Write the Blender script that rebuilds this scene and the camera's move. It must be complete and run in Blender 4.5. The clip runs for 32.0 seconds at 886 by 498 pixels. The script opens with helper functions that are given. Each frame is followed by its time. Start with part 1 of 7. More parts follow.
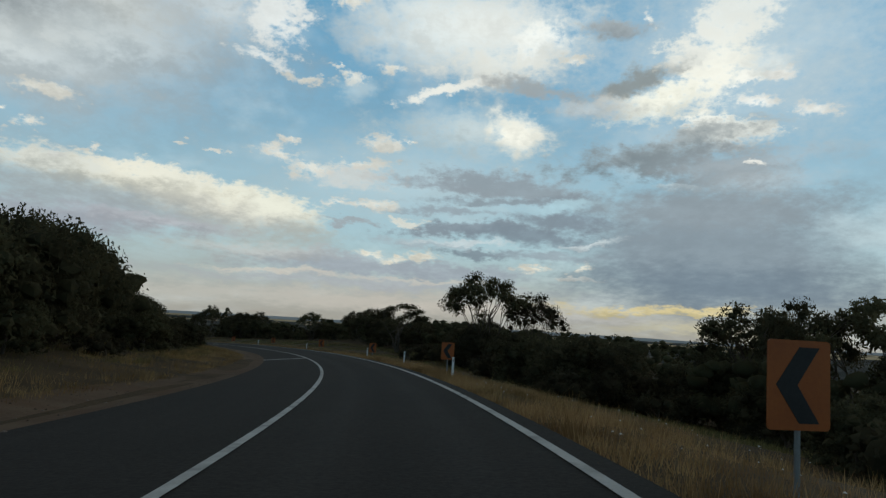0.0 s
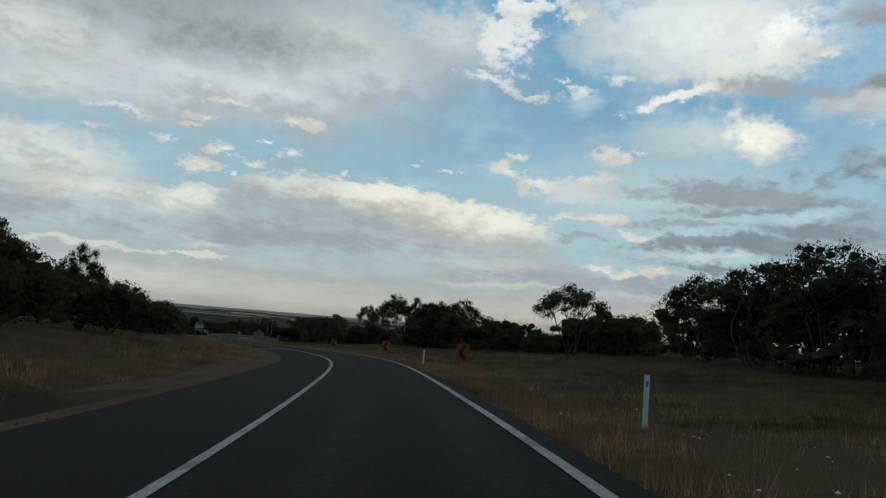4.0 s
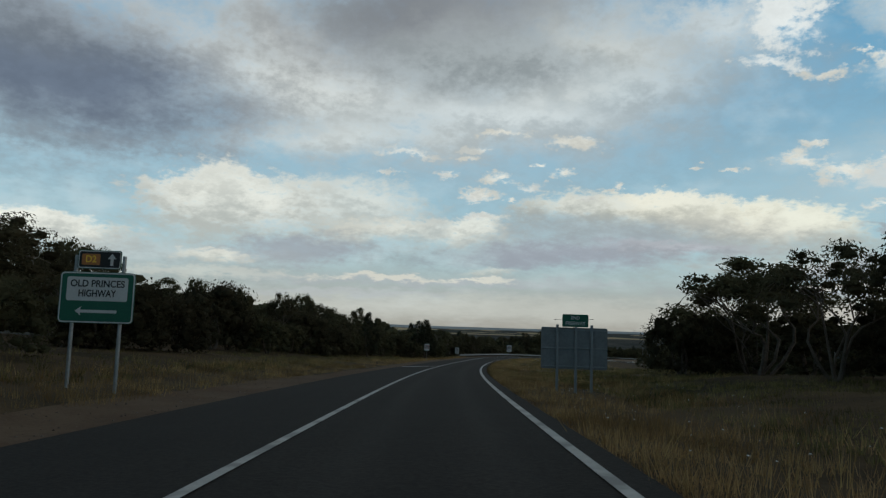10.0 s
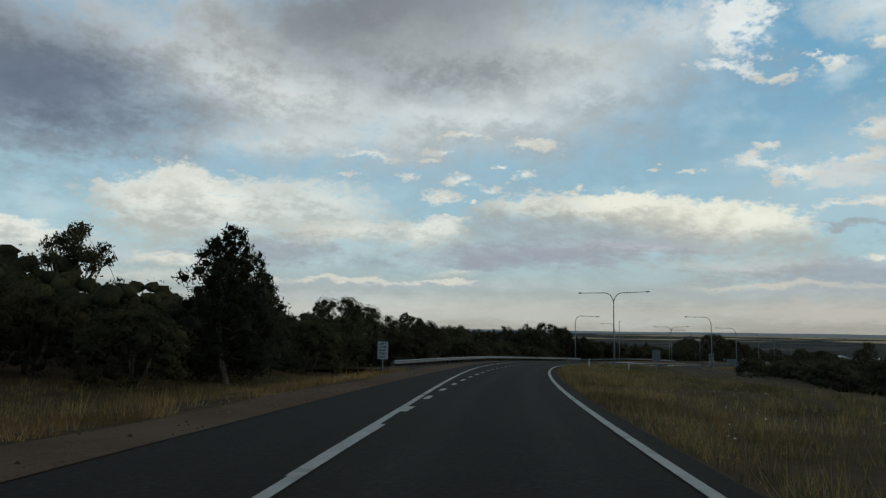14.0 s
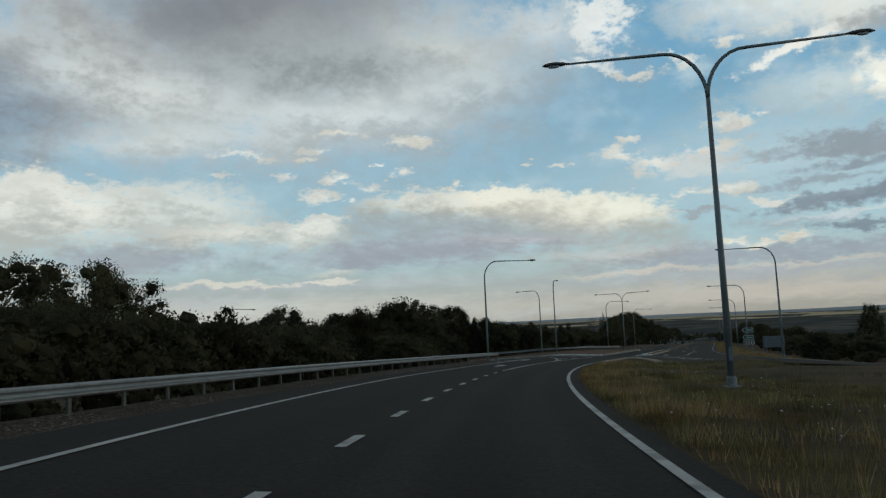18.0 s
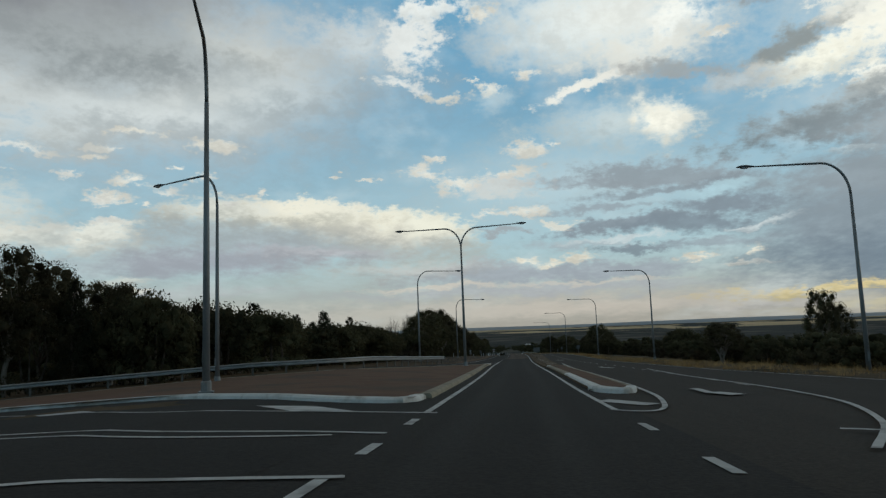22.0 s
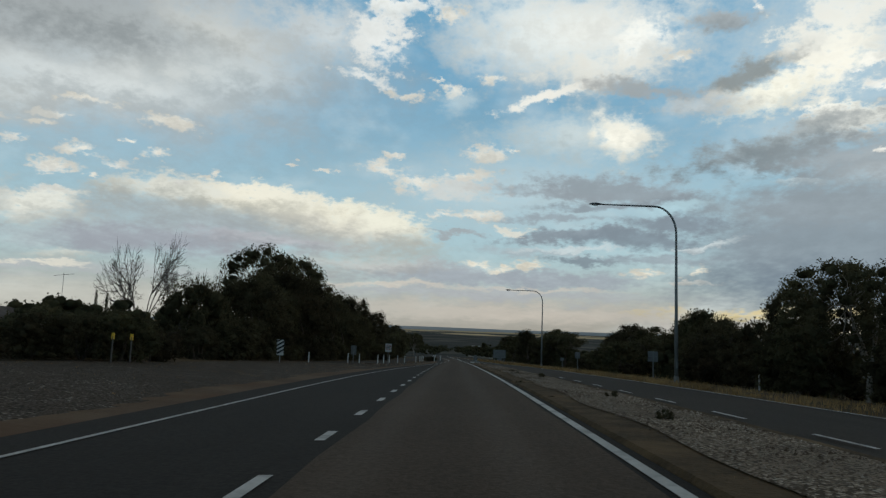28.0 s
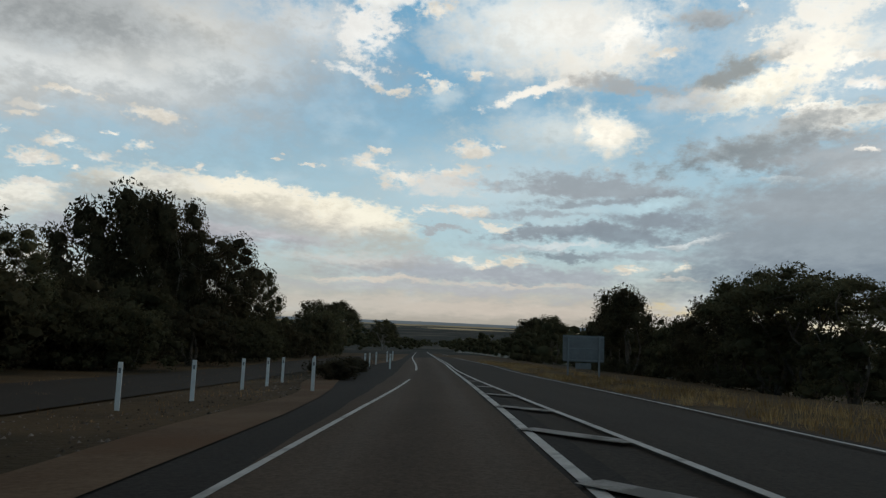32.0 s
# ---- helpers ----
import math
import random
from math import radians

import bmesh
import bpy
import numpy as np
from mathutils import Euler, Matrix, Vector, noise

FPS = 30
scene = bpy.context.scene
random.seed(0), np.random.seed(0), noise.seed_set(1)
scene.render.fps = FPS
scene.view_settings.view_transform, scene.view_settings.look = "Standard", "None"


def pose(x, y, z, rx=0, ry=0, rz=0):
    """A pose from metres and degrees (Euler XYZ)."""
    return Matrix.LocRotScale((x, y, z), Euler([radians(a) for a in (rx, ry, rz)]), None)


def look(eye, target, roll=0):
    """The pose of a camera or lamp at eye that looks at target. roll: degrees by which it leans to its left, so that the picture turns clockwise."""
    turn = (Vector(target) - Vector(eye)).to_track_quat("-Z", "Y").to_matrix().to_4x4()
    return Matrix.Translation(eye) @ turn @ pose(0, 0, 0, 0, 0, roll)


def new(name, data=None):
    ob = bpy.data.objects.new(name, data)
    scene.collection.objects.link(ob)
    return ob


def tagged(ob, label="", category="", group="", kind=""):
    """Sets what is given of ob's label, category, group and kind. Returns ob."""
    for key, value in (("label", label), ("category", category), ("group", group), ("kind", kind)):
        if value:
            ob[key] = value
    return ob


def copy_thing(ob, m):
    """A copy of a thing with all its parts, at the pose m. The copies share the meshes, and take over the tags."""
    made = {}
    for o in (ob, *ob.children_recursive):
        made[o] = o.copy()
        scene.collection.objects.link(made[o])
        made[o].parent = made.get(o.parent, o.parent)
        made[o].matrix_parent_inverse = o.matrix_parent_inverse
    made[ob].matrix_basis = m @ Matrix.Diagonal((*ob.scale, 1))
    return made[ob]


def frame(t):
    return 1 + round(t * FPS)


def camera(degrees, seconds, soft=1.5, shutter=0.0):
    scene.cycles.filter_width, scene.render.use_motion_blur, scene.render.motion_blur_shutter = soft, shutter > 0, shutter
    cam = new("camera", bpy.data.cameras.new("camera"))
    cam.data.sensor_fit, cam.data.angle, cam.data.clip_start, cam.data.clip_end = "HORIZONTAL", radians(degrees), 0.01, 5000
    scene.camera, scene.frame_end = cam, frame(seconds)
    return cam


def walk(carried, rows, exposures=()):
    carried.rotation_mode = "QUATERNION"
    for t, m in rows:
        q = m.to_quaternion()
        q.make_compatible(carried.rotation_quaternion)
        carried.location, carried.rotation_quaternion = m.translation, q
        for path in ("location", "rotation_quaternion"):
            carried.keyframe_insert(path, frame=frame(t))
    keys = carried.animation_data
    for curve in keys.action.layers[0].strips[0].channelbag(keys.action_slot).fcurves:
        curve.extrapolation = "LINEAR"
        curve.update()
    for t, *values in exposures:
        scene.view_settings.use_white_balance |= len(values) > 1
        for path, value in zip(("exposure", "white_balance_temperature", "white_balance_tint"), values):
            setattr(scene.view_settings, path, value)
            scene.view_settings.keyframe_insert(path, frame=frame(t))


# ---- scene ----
cam = camera(63.56, 32.0, 1.35)
# seconds, place in metres, turn in degrees
PATH = [
    (0, 0.000, 0.000, 1.100, 96.21, -3.41, 0.74),
    (0.5, -0.803, 10.918, 0.749, 96.33, -3.65, 2.41),
    (1, -2.065, 21.857, 0.402, 96.35, -3.89, 4.37),
    (1.5, -3.806, 32.794, 0.057, 96.45, -4.23, 6.71),
    (2, -6.053, 43.700, -0.292, 96.33, -4.08, 9.40),
    (2.5, -8.768, 54.562, -0.642, 96.30, -4.82, 11.94),
    (3, -11.863, 65.384, -0.991, 96.28, -4.93, 14.30),
    (3.5, -15.325, 76.160, -1.335, 96.14, -4.85, 16.53),
    (4, -19.36, 86.81, -1.673, 96.15, -4.73, 18.87),
    (4.5, -23.85, 97.31, -2.010, 96.16, -4.68, 21.28),
    (5, -28.48, 107.75, -2.354, 96.19, -4.64, 23.79),
    (5.5, -33.324, 118.104, -2.714, 96.26, -4.63, 26.40),
    (6, -38.936, 128.026, -3.099, 96.16, -4.35, 28.56),
    (6.5, -44.885, 137.672, -3.501, 96.09, -3.80, 30.62),
    (7, -51.123, 147.024, -3.913, 96.16, -3.31, 32.78),
    (7.5, -57.635, 156.058, -4.329, 96.20, -3.44, 34.89),
    (8, -64.369, 164.779, -4.741, 96.23, -3.35, 36.71),
    (8.5, -71.278, 173.240, -5.150, 96.23, -2.94, 38.38),
    (9, -78.323, 181.490, -5.554, 96.16, -2.52, 39.81),
    (9.5, -85.483, 189.588, -5.952, 96.27, -1.88, 40.91),
    (10, -92.724, 197.605, -6.340, 96.27, -1.73, 41.55),
    (10.5, -99.917, 205.596, -6.720, 96.35, -1.63, 41.79),
    (11, -106.944, 213.605, -7.091, 96.47, -1.73, 41.70),
    (11.5, -113.778, 221.651, -7.452, 96.58, -1.80, 41.54),
    (12, -120.419, 229.729, -7.802, 96.66, -1.68, 41.37),
    (12.5, -126.920, 237.901, -8.140, 96.72, -1.50, 41.18),
    (13, -133.326, 246.239, -8.466, 96.76, -1.08, 40.88),
    (13.5, -139.596, 254.779, -8.780, 96.64, -0.87, 39.67),
    (14, -145.700, 263.544, -9.081, 96.50, -0.95, 38.61),
    (14.5, -151.641, 272.460, -9.375, 96.28, -0.40, 37.49),
    (15, -157.438, 281.444, -9.665, 96.32, 0.04, 36.73),
    (15.5, -163.084, 290.459, -9.961, 96.33, 0.45, 35.73),
    (16, -168.517, 299.499, -10.271, 96.32, 0.85, 34.42),
    (16.5, -173.663, 308.583, -10.595, 96.29, 1.22, 32.73),
    (17, -178.514, 317.691, -10.937, 96.28, 1.36, 31.57),
    (17.5, -183.129, 326.771, -11.286, 96.24, 1.70, 30.42),
    (18, -187.537, 335.792, -11.636, 96.21, 2.38, 29.40),
    (18.5, -191.726, 344.776, -11.987, 96.25, 2.51, 28.23),
    (19, -195.632, 353.762, -12.344, 96.42, 2.72, 26.55),
    (19.5, -199.186, 362.831, -12.706, 96.30, 2.53, 24.48),
    (20, -202.353, 372.041, -13.077, 96.26, 2.29, 22.39),
    (20.5, -205.142, 381.479, -13.460, 96.29, 2.15, 20.29),
    (21, -207.541, 391.235, -13.857, 96.45, 1.90, 18.01),
    (21.5, -209.591, 401.331, -14.256, 96.57, 2.20, 15.86),
    (22, -211.362, 411.785, -14.645, 96.67, 2.12, 13.81),
    (22.5, -212.928, 422.548, -15.016, 96.58, 2.10, 12.20),
    (23, -214.400, 433.572, -15.361, 96.50, 2.02, 10.97),
    (23.5, -215.879, 444.815, -15.690, 96.57, 2.21, 10.20),
    (24, -217.458, 456.237, -16.016, 96.67, 2.12, 9.70),
    (24.5, -219.115, 467.809, -16.347, 96.68, 2.06, 9.33),
    (25, -220.809, 479.502, -16.691, 96.73, 1.73, 9.08),
    (25.5, -222.512, 491.297, -17.034, 96.70, 1.13, 8.98),
    (26, -224.161, 503.180, -17.360, 96.52, 0.53, 8.68),
    (26.5, -225.764, 515.104, -17.666, 96.44, -0.35, 8.64),
    (27, -227.379, 527.017, -17.953, 96.44, -1.18, 8.88),
    (27.5, -229.087, 538.885, -18.233, 96.56, -2.08, 9.42),
    (28, -230.885, 550.685, -18.517, 96.58, -2.09, 9.46),
    (28.5, -232.696, 562.480, -18.816, 96.52, -2.07, 9.44),
    (29, -234.488, 574.327, -19.140, 96.53, -1.93, 9.37),
    (29.5, -236.250, 586.217, -19.490, 96.50, -1.67, 9.28),
    (30, -237.982, 598.140, -19.869, 96.44, -2.01, 9.21),
    (30.5, -239.701, 610.076, -20.264, 96.42, -2.15, 9.11),
    (31, -241.408, 622.005, -20.663, 96.38, -2.57, 8.89),
    (31.5, -243.122, 633.929, -21.068, 96.29, -2.59, 8.80),
    (32, -244.828, 645.856, -21.480, 96.25, -2.28, 8.27),
]
walk(cam, [(row[0], pose(*row[1:])) for row in PATH],
     ((0, 0.0, 6500, 10), (7, 0.0, 6480, 10), (13, 0.0, 6430, 10), (19, 0.0, 6500, 10), (25, 0.04, 6620, 10.5), (28, 0.03, 6620, 11.5), (31, 0.12, 6800, 15), (32, 0.12, 6820, 15)))

# ---- plan: the road's alignment, in metres along it (s) and across it (lat, right is positive) ----
KNOT = np.arange(-40.0, 761.0, 40.0)
HEAD = np.array([-6.12, 2.68, 12.06, 19.07, 27.33, 35.23, 41.04, 41.38, 37.32, 33.36, 28.88, 24.48, 15.34, 7.67, 8.33, 7.75, 8.36, 8.57, 8.05, 8.99, 10.03])
LEVEL = np.array([1.39, 0.0, -1.26, -2.5, -3.69, -5.1, -6.6, -8.03, -9.37, -10.51, -11.67, -13.04, -14.54, -16.05, -17.22, -18.37, -19.34, -20.36, -21.64, -22.98, -24.2])
CROSS = np.array([0.061, 0.061, 0.075, 0.084, 0.08, 0.061, 0.044, 0.03, 0.023, 0.006, -0.019, -0.043, -0.038, -0.037, -0.036, -0.011, 0.03, 0.033, 0.041, 0.042, 0.042])


def glide(values, s):
    """Catmull-Rom through values at KNOT."""
    u = np.clip((np.asarray(s, float) + 40.0) / 40.0, 0, len(values) - 1 - 1e-9)
    i = u.astype(int)
    f = u - i
    a, b, c, d = (values[np.clip(i + n, 0, len(values) - 1)] for n in (-1, 0, 1, 2))
    return 0.5 * (2 * b + (c - a) * f + (2 * a - 5 * b + 4 * c - d) * f * f + (3 * b - a - 3 * c + d) * f**3)


GRID = np.arange(-4500.0, 5200.0, 1.0)
TURN = np.radians(glide(HEAD, GRID))
_mid = (TURN[1:] + TURN[:-1]) / 2
LINE_X = np.r_[0, np.cumsum(-np.sin(_mid))]
LINE_Y = np.r_[0, np.cumsum(np.cos(_mid))]
LINE_X -= LINE_X[4500] + 0.02
LINE_Y -= LINE_Y[4500]
_z = glide(LEVEL, GRID)
_after, _before = GRID > 760, GRID < -40
_z[_after] = LEVEL[-1] - 28.0 * (1 - np.exp(-(GRID[_after] - 760) * 0.031 / 28.0))
_z[_before] = LEVEL[0] + 20.0 * (1 - np.exp((GRID[_before] + 40) * 0.035 / 20.0))
LINE_Z = _z
MEAN_TURN = radians(20.0)

# ground beside the road, above or below the plane of the road, at stations along it
BANK_S = np.array([-40, 40, 90, 130, 200, 280, 360, 440, 520, 600, 680, 760.0])
BANK_RIGHT = {0: 0, 3: [-.25, -.25, -.2, -.2, -.2, -.2, -.1, -.02, 0, 0, 0, 0], 5: [-.7, -.6, -.5, -.45, -.4, -.4, -.1, .1, 0, -.1, -.15, -.15],
              9: [-1.5, -1.6, -.6, -.3, -.1, -.3, -.2, .1, 0, -.3, -.35, -.35], 16: [-2.5, -2.6, -.4, .4, .7, 0, -.6, .3, .1, -.6, -.6, -.6],
              30: [-4, -4, 0, 1.4, 1.4, 0, -2, -1.0, -1.5, -1.5, -2, -2], 60: [-6, -6, -1, 1.2, 1, -1, -5, -4, -4, -4, -4, -4],
              250: [-16, -16, -12, -10, -10, -12, -16, -16, -16, -16, -16, -16]}
BANK_LEFT = {0: 0, 6: [-.03] * 12, 8.5: [.35, .35, .35, .4, .3, .15, -.7, -.4, 0, .25, .15, 0], 10: [.6, .6, .6, .7, .6, .4, -.8, -.7, .1, .4, .2, 0],
             16: [1.5, 1.5, 1.4, 1.3, 1.2, .8, -.6, -1.6, .1, .6, .3, 0], 30: [2, 2, 2, 2, 2, 1.5, .2, -2.5, -.6, 0, 0, 0],
             60: [2, 2, 2, 2, 3, 2, 0, -4, -3, -1, -1, -1], 250: [4, 4, 4, 4, 4, 2, 0, -4, -6, -6, -6, -6]}


def _table(bank):
    return np.array(list(bank), float), np.array([np.broadcast_to(v, 12) for v in bank.values()], float)


_TAB = {1: _table(BANK_RIGHT), -1: _table(BANK_LEFT)}


def bank(s, lat):
    """Height of the ground over the road's plane at one place."""
    lats, rows = _TAB[1 if lat >= 0 else -1]
    column = np.array([np.interp(s, BANK_S, row) for row in rows])
    return float(np.interp(abs(lat), lats, column))


def plane(s, lat):
    return float(np.interp(s, GRID, LINE_Z)) + max(-9.0, min(9.0, lat)) * float(np.interp(s, KNOT, CROSS))


def ground(s, lat):
    far = abs(lat) - 250.0
    z = plane(s, lat) + bank(s, lat)
    if far > 0:
        z += (-52.0 - z) * (1 - math.exp(-far / 500.0))
    return z


def spot(s, lat, h=0.0, on="ground"):
    """World place at s, lat, and h over the ground or over the road's plane."""
    a = float(np.interp(s, GRID, TURN))
    near = max(-70.0, min(70.0, lat))
    x = float(np.interp(s, GRID, LINE_X)) + math.cos(a) * near + math.cos(MEAN_TURN) * (lat - near)
    y = float(np.interp(s, GRID, LINE_Y)) + math.sin(a) * near + math.sin(MEAN_TURN) * (lat - near)
    return Vector((x, y, (ground(s, lat) if on == "ground" else plane(s, lat)) + h))


def heading(s):
    return math.degrees(float(np.interp(s, GRID, TURN)))


def stand(s, lat, turn=0.0, h=0.0, scale=1.0, on="ground"):
    """Pose of a thing at s, lat, whose -y side faces a driver coming up the road, turned by some degrees."""
    p = spot(s, lat, h, on)
    return pose(p.x, p.y, p.z, 0, 0, heading(s) + turn) @ Matrix.Scale(scale, 4)

# ---- world: an evening sky with broken cloud ----
world = bpy.data.worlds.new("evening_sky")
scene.world = world
world.use_nodes = True
world.cycles.sampling_method, world.cycles.sample_map_resolution = "MANUAL", 512
WT = world.node_tree
WT.nodes.clear()


def lin(r, g, b):
    return tuple((v / 255 / 12.92 if v < 10 else ((v / 255 + 0.055) / 1.055) ** 2.4) for v in (r, g, b)) + (1.0,)


class Wire:
    """Short hand for wiring nodes of one tree."""

    def __init__(self, tree):
        self.tree = tree

    def node(self, kind, sockets=()):
        n = self.tree.nodes.new(kind)
        for key, value in dict(sockets).items():
            if isinstance(value, bpy.types.NodeSocket):
                self.tree.links.new(value, n.inputs[key])
            else:
                n.inputs[key].default_value = value
        return n

    def math(self, op, a, b=0.0, c=0.0):
        n = self.node("ShaderNodeMath", {0: a, 1: b, 2: c})
        n.operation = op
        return n.outputs[0]

    def step(self, x, lo, hi):
        n = self.node("ShaderNodeMapRange", {"Value": x, "From Min": lo, "From Max": hi})
        n.interpolation_type = "SMOOTHSTEP"
        return n.outputs[0]

    def mix(self, f, a, b):
        n = self.node("ShaderNodeMix", {0: f})
        n.data_type = "RGBA"
        for i, v in ((6, a), (7, b)):
            if isinstance(v, bpy.types.NodeSocket):
                self.tree.links.new(v, n.inputs[i])
            else:
                n.inputs[i].default_value = v
        return n.outputs[2]

    def noise(self, vector, scale, detail=4.0, rough=0.55, out=0):
        return self.node("ShaderNodeTexNoise", {"Vector": vector, "Scale": scale, "Detail": detail, "Roughness": rough}).outputs[out]

    def xyz(self, x, y, z=0.0):
        return self.node("ShaderNodeCombineXYZ", {0: x, 1: y, 2: z}).outputs[0]


W = Wire(WT)
_dir = W.node("ShaderNodeTexCoord").outputs["Generated"]
_sep = W.node("ShaderNodeSeparateXYZ", {0: _dir})
_x, _y, _up = _sep.outputs
AZ = W.math("DEGREES", W.math("ARCTAN2", W.math("MULTIPLY", _x, -1.0), _y))
EL = W.math("DEGREES", W.math("ARCSINE", _up))
# broad and fine billows; flatter towards the horizon
_up_only = W.math("MAXIMUM", EL, 0.0)
_flat = W.math("ADD", _up_only, W.math("MULTIPLY", 12.0, W.math("LOGARITHM", W.math("ADD", 1.0, W.math("MULTIPLY", _up_only, 0.25)), math.e)))
_field = W.xyz(AZ, _flat)
B1 = W.math("SUBTRACT", W.noise(_field, 0.075, 2.0, 0.5), 0.5)
B2 = W.math("SUBTRACT", W.noise(_field, 0.21, 4.0, 0.52), 0.5)
B3 = W.math("SUBTRACT", W.noise(_field, 0.62, 6.0, 0.58), 0.5)
B4 = W.math("SUBTRACT", W.noise(_field, 1.7, 5.0, 0.6), 0.5)
BILLOW = W.math("ADD", W.math("MULTIPLY", B1, 1.0), W.math("MULTIPLY", B2, 1.5))
SHADE = W.step(W.math("ADD", W.math("MULTIPLY", B2, 0.8), W.math("ADD", W.math("MULTIPLY", B3, 0.7), W.math("MULTIPLY", B4, 0.35))), -0.2, 0.2)
GRAIN = W.math("ADD", B3, W.math("MULTIPLY", B4, 0.6))
STREAK = W.math("SUBTRACT", W.noise(W.xyz(W.math("MULTIPLY", AZ, 0.28), W.math("MULTIPLY", EL, 1.4)), 0.5, 5.0, 0.55), 0.5)

_nishita = W.node("ShaderNodeTexSky")
_nishita.sky_type, _nishita.sun_disc = "NISHITA", False
_nishita.sun_elevation, _nishita.sun_rotation = radians(9), radians(62)
_nishita.air_density, _nishita.dust_density, _nishita.ozone_density = 1.0, 0.6, 2.0
SKY = W.mix(W.step(EL, 2.0, 24.0), lin(178, 204, 212), lin(110, 165, 199))
_scale = W.node("ShaderNodeVectorMath", {0: _nishita.outputs[0]})
_scale.operation = "SCALE"
_scale.inputs[3].default_value = 0.10
SKY = W.mix(0.15, SKY, _scale.outputs[0])
SKY = W.mix(W.math("SUBTRACT", 1.0, W.step(EL, 0.0, 7.0)), SKY, lin(164, 160, 152))


def veil(lo, hi, grey, amount):
    """Thin broken cloud all round, thicker where the broad billows are."""
    global SKY
    cover = W.step(W.math("ADD", B1, W.math("MULTIPLY", B2, 0.7)), lo, hi)
    SKY = W.mix(W.math("MULTIPLY", cover, amount), SKY, grey)


# places shifted by drifting air at three scales, so that no outline stays round
PLACE = W.xyz(AZ, EL)
for _grain, _across, _up_by in ((0.11, 5.0, 2.2), (0.42, 3.0, 1.5), (1.5, 1.3, 0.75)):
    _drift = W.node("ShaderNodeVectorMath", {0: W.noise(_field, _grain, 4.0, 0.6, 1), 1: (0.5, 0.5, 0.5)})
    _drift.operation = "SUBTRACT"
    _shift = W.node("ShaderNodeVectorMath", {0: _drift.outputs[0], 1: (_across, _up_by, 0), 2: PLACE})
    _shift.operation = "MULTIPLY_ADD"
    PLACE = _shift.outputs[0]
RAGGED = {}
LAYERS = [0]


def in_turn():
    """Every dozen clouds, let the next ones wait for those before, so that few values are held at once."""
    global PLACE
    LAYERS[0] += 1
    if LAYERS[0] % 12 == 0:
        after = W.node("ShaderNodeVectorMath", {0: SKY, 1: (1e-7, 1e-7, 0), 2: PLACE})
        after.operation = "MULTIPLY_ADD"
        PLACE = after.outputs[0]


def ragged(rag, fine, streak):
    """The noise that frays a cloud's edge; clouds alike share it."""
    key = (round(rag, 1), round(fine, 1), round(streak * 2.5) / 2.5)
    if key not in RAGGED:
        d = W.math("MULTIPLY_ADD", GRAIN, 2.2 * key[1] + 0.08, W.math("MULTIPLY", BILLOW, key[0]))
        RAGGED[key] = W.math("MULTIPLY_ADD", STREAK, key[2], d) if key[2] else d
    return RAGGED[key]


def cloud(az, el, ra, re, colour, amount=0.9, lean=0.0, soft=0.4, rag=0.7, fine=0.5, under=0.9, base=0.0, streak=0.0):
    """One cloud: its middle and half sizes in degrees, its colour, how soft and ragged its edge is, how much darker it is
    underneath, how far its base fades out, and how far it is drawn into streaks."""
    in_turn()
    global SKY
    at = W.node("ShaderNodeMapping", {"Vector": PLACE, "Location": (az, el, 0), "Rotation": (0, 0, radians(-lean)), "Scale": (ra, re, 1)})
    at.vector_type = "TEXTURE"
    length = W.node("ShaderNodeVectorMath", {0: at.outputs[0]})
    length.operation = "LENGTH"
    d = W.math("ADD", length.outputs["Value"], ragged(rag, fine, streak))
    edge = W.node("ShaderNodeMapRange", {"Value": d, "From Min": 1.05 + 0.7 * soft, "From Max": 0.95 - 1.2 * soft, "To Max": amount})
    edge.interpolation_type = "SMOOTHSTEP"
    body = lin(*[min(255, q * (0.95 + 0.05 * under)) for q in colour])
    if under < 0.93 or base:
        dot = W.node("ShaderNodeVectorMath", {0: at.outputs[0], 1: (0, 1, 0)})
        dot.operation = "DOT_PRODUCT"
        v = dot.outputs["Value"]
        if base:
            W.tree.links.new(W.math("MULTIPLY_ADD", W.math("MINIMUM", v, 0.0), -base, 1.05 + 0.7 * soft), edge.inputs["From Min"])
        height = W.step(W.math("MULTIPLY_ADD", SHADE, 1.1, v), -0.7, 1.3)
        body = W.mix(height, lin(*[w * under * q for w, q in zip((0.985, 1.0, 1.012), colour)]), lin(*[min(255, 1.04 * q) for q in colour]))
    SKY = W.mix(edge.outputs[0], SKY, body)


def cloudlets(colour, amount, *places):
    """Many small ragged clouds of one colour, each at (az, el) with its half sizes."""
    in_turn()
    global SKY
    nearest = None
    for az, el, ra, re in places:
        at = W.node("ShaderNodeVectorMath", {0: PLACE, 1: (1 / ra, 1 / re, 0), 2: (-az / ra, -el / re, 0)})
        at.operation = "MULTIPLY_ADD"
        length = W.node("ShaderNodeVectorMath", {0: at.outputs[0]})
        length.operation = "LENGTH"
        nearest = length.outputs["Value"] if nearest is None else W.math("MINIMUM", nearest, length.outputs["Value"])
    d = W.math("ADD", nearest, ragged(1.0, 1.3, 0.0))
    edge = W.node("ShaderNodeMapRange", {"Value": d, "From Min": 1.35, "From Max": 0.25, "To Max": amount})
    edge.interpolation_type = "SMOOTHSTEP"
    SKY = W.mix(edge.outputs[0], SKY, W.mix(SHADE, lin(*[0.9 * q for q in colour]), lin(*[min(255, 1.03 * q) for q in colour])))


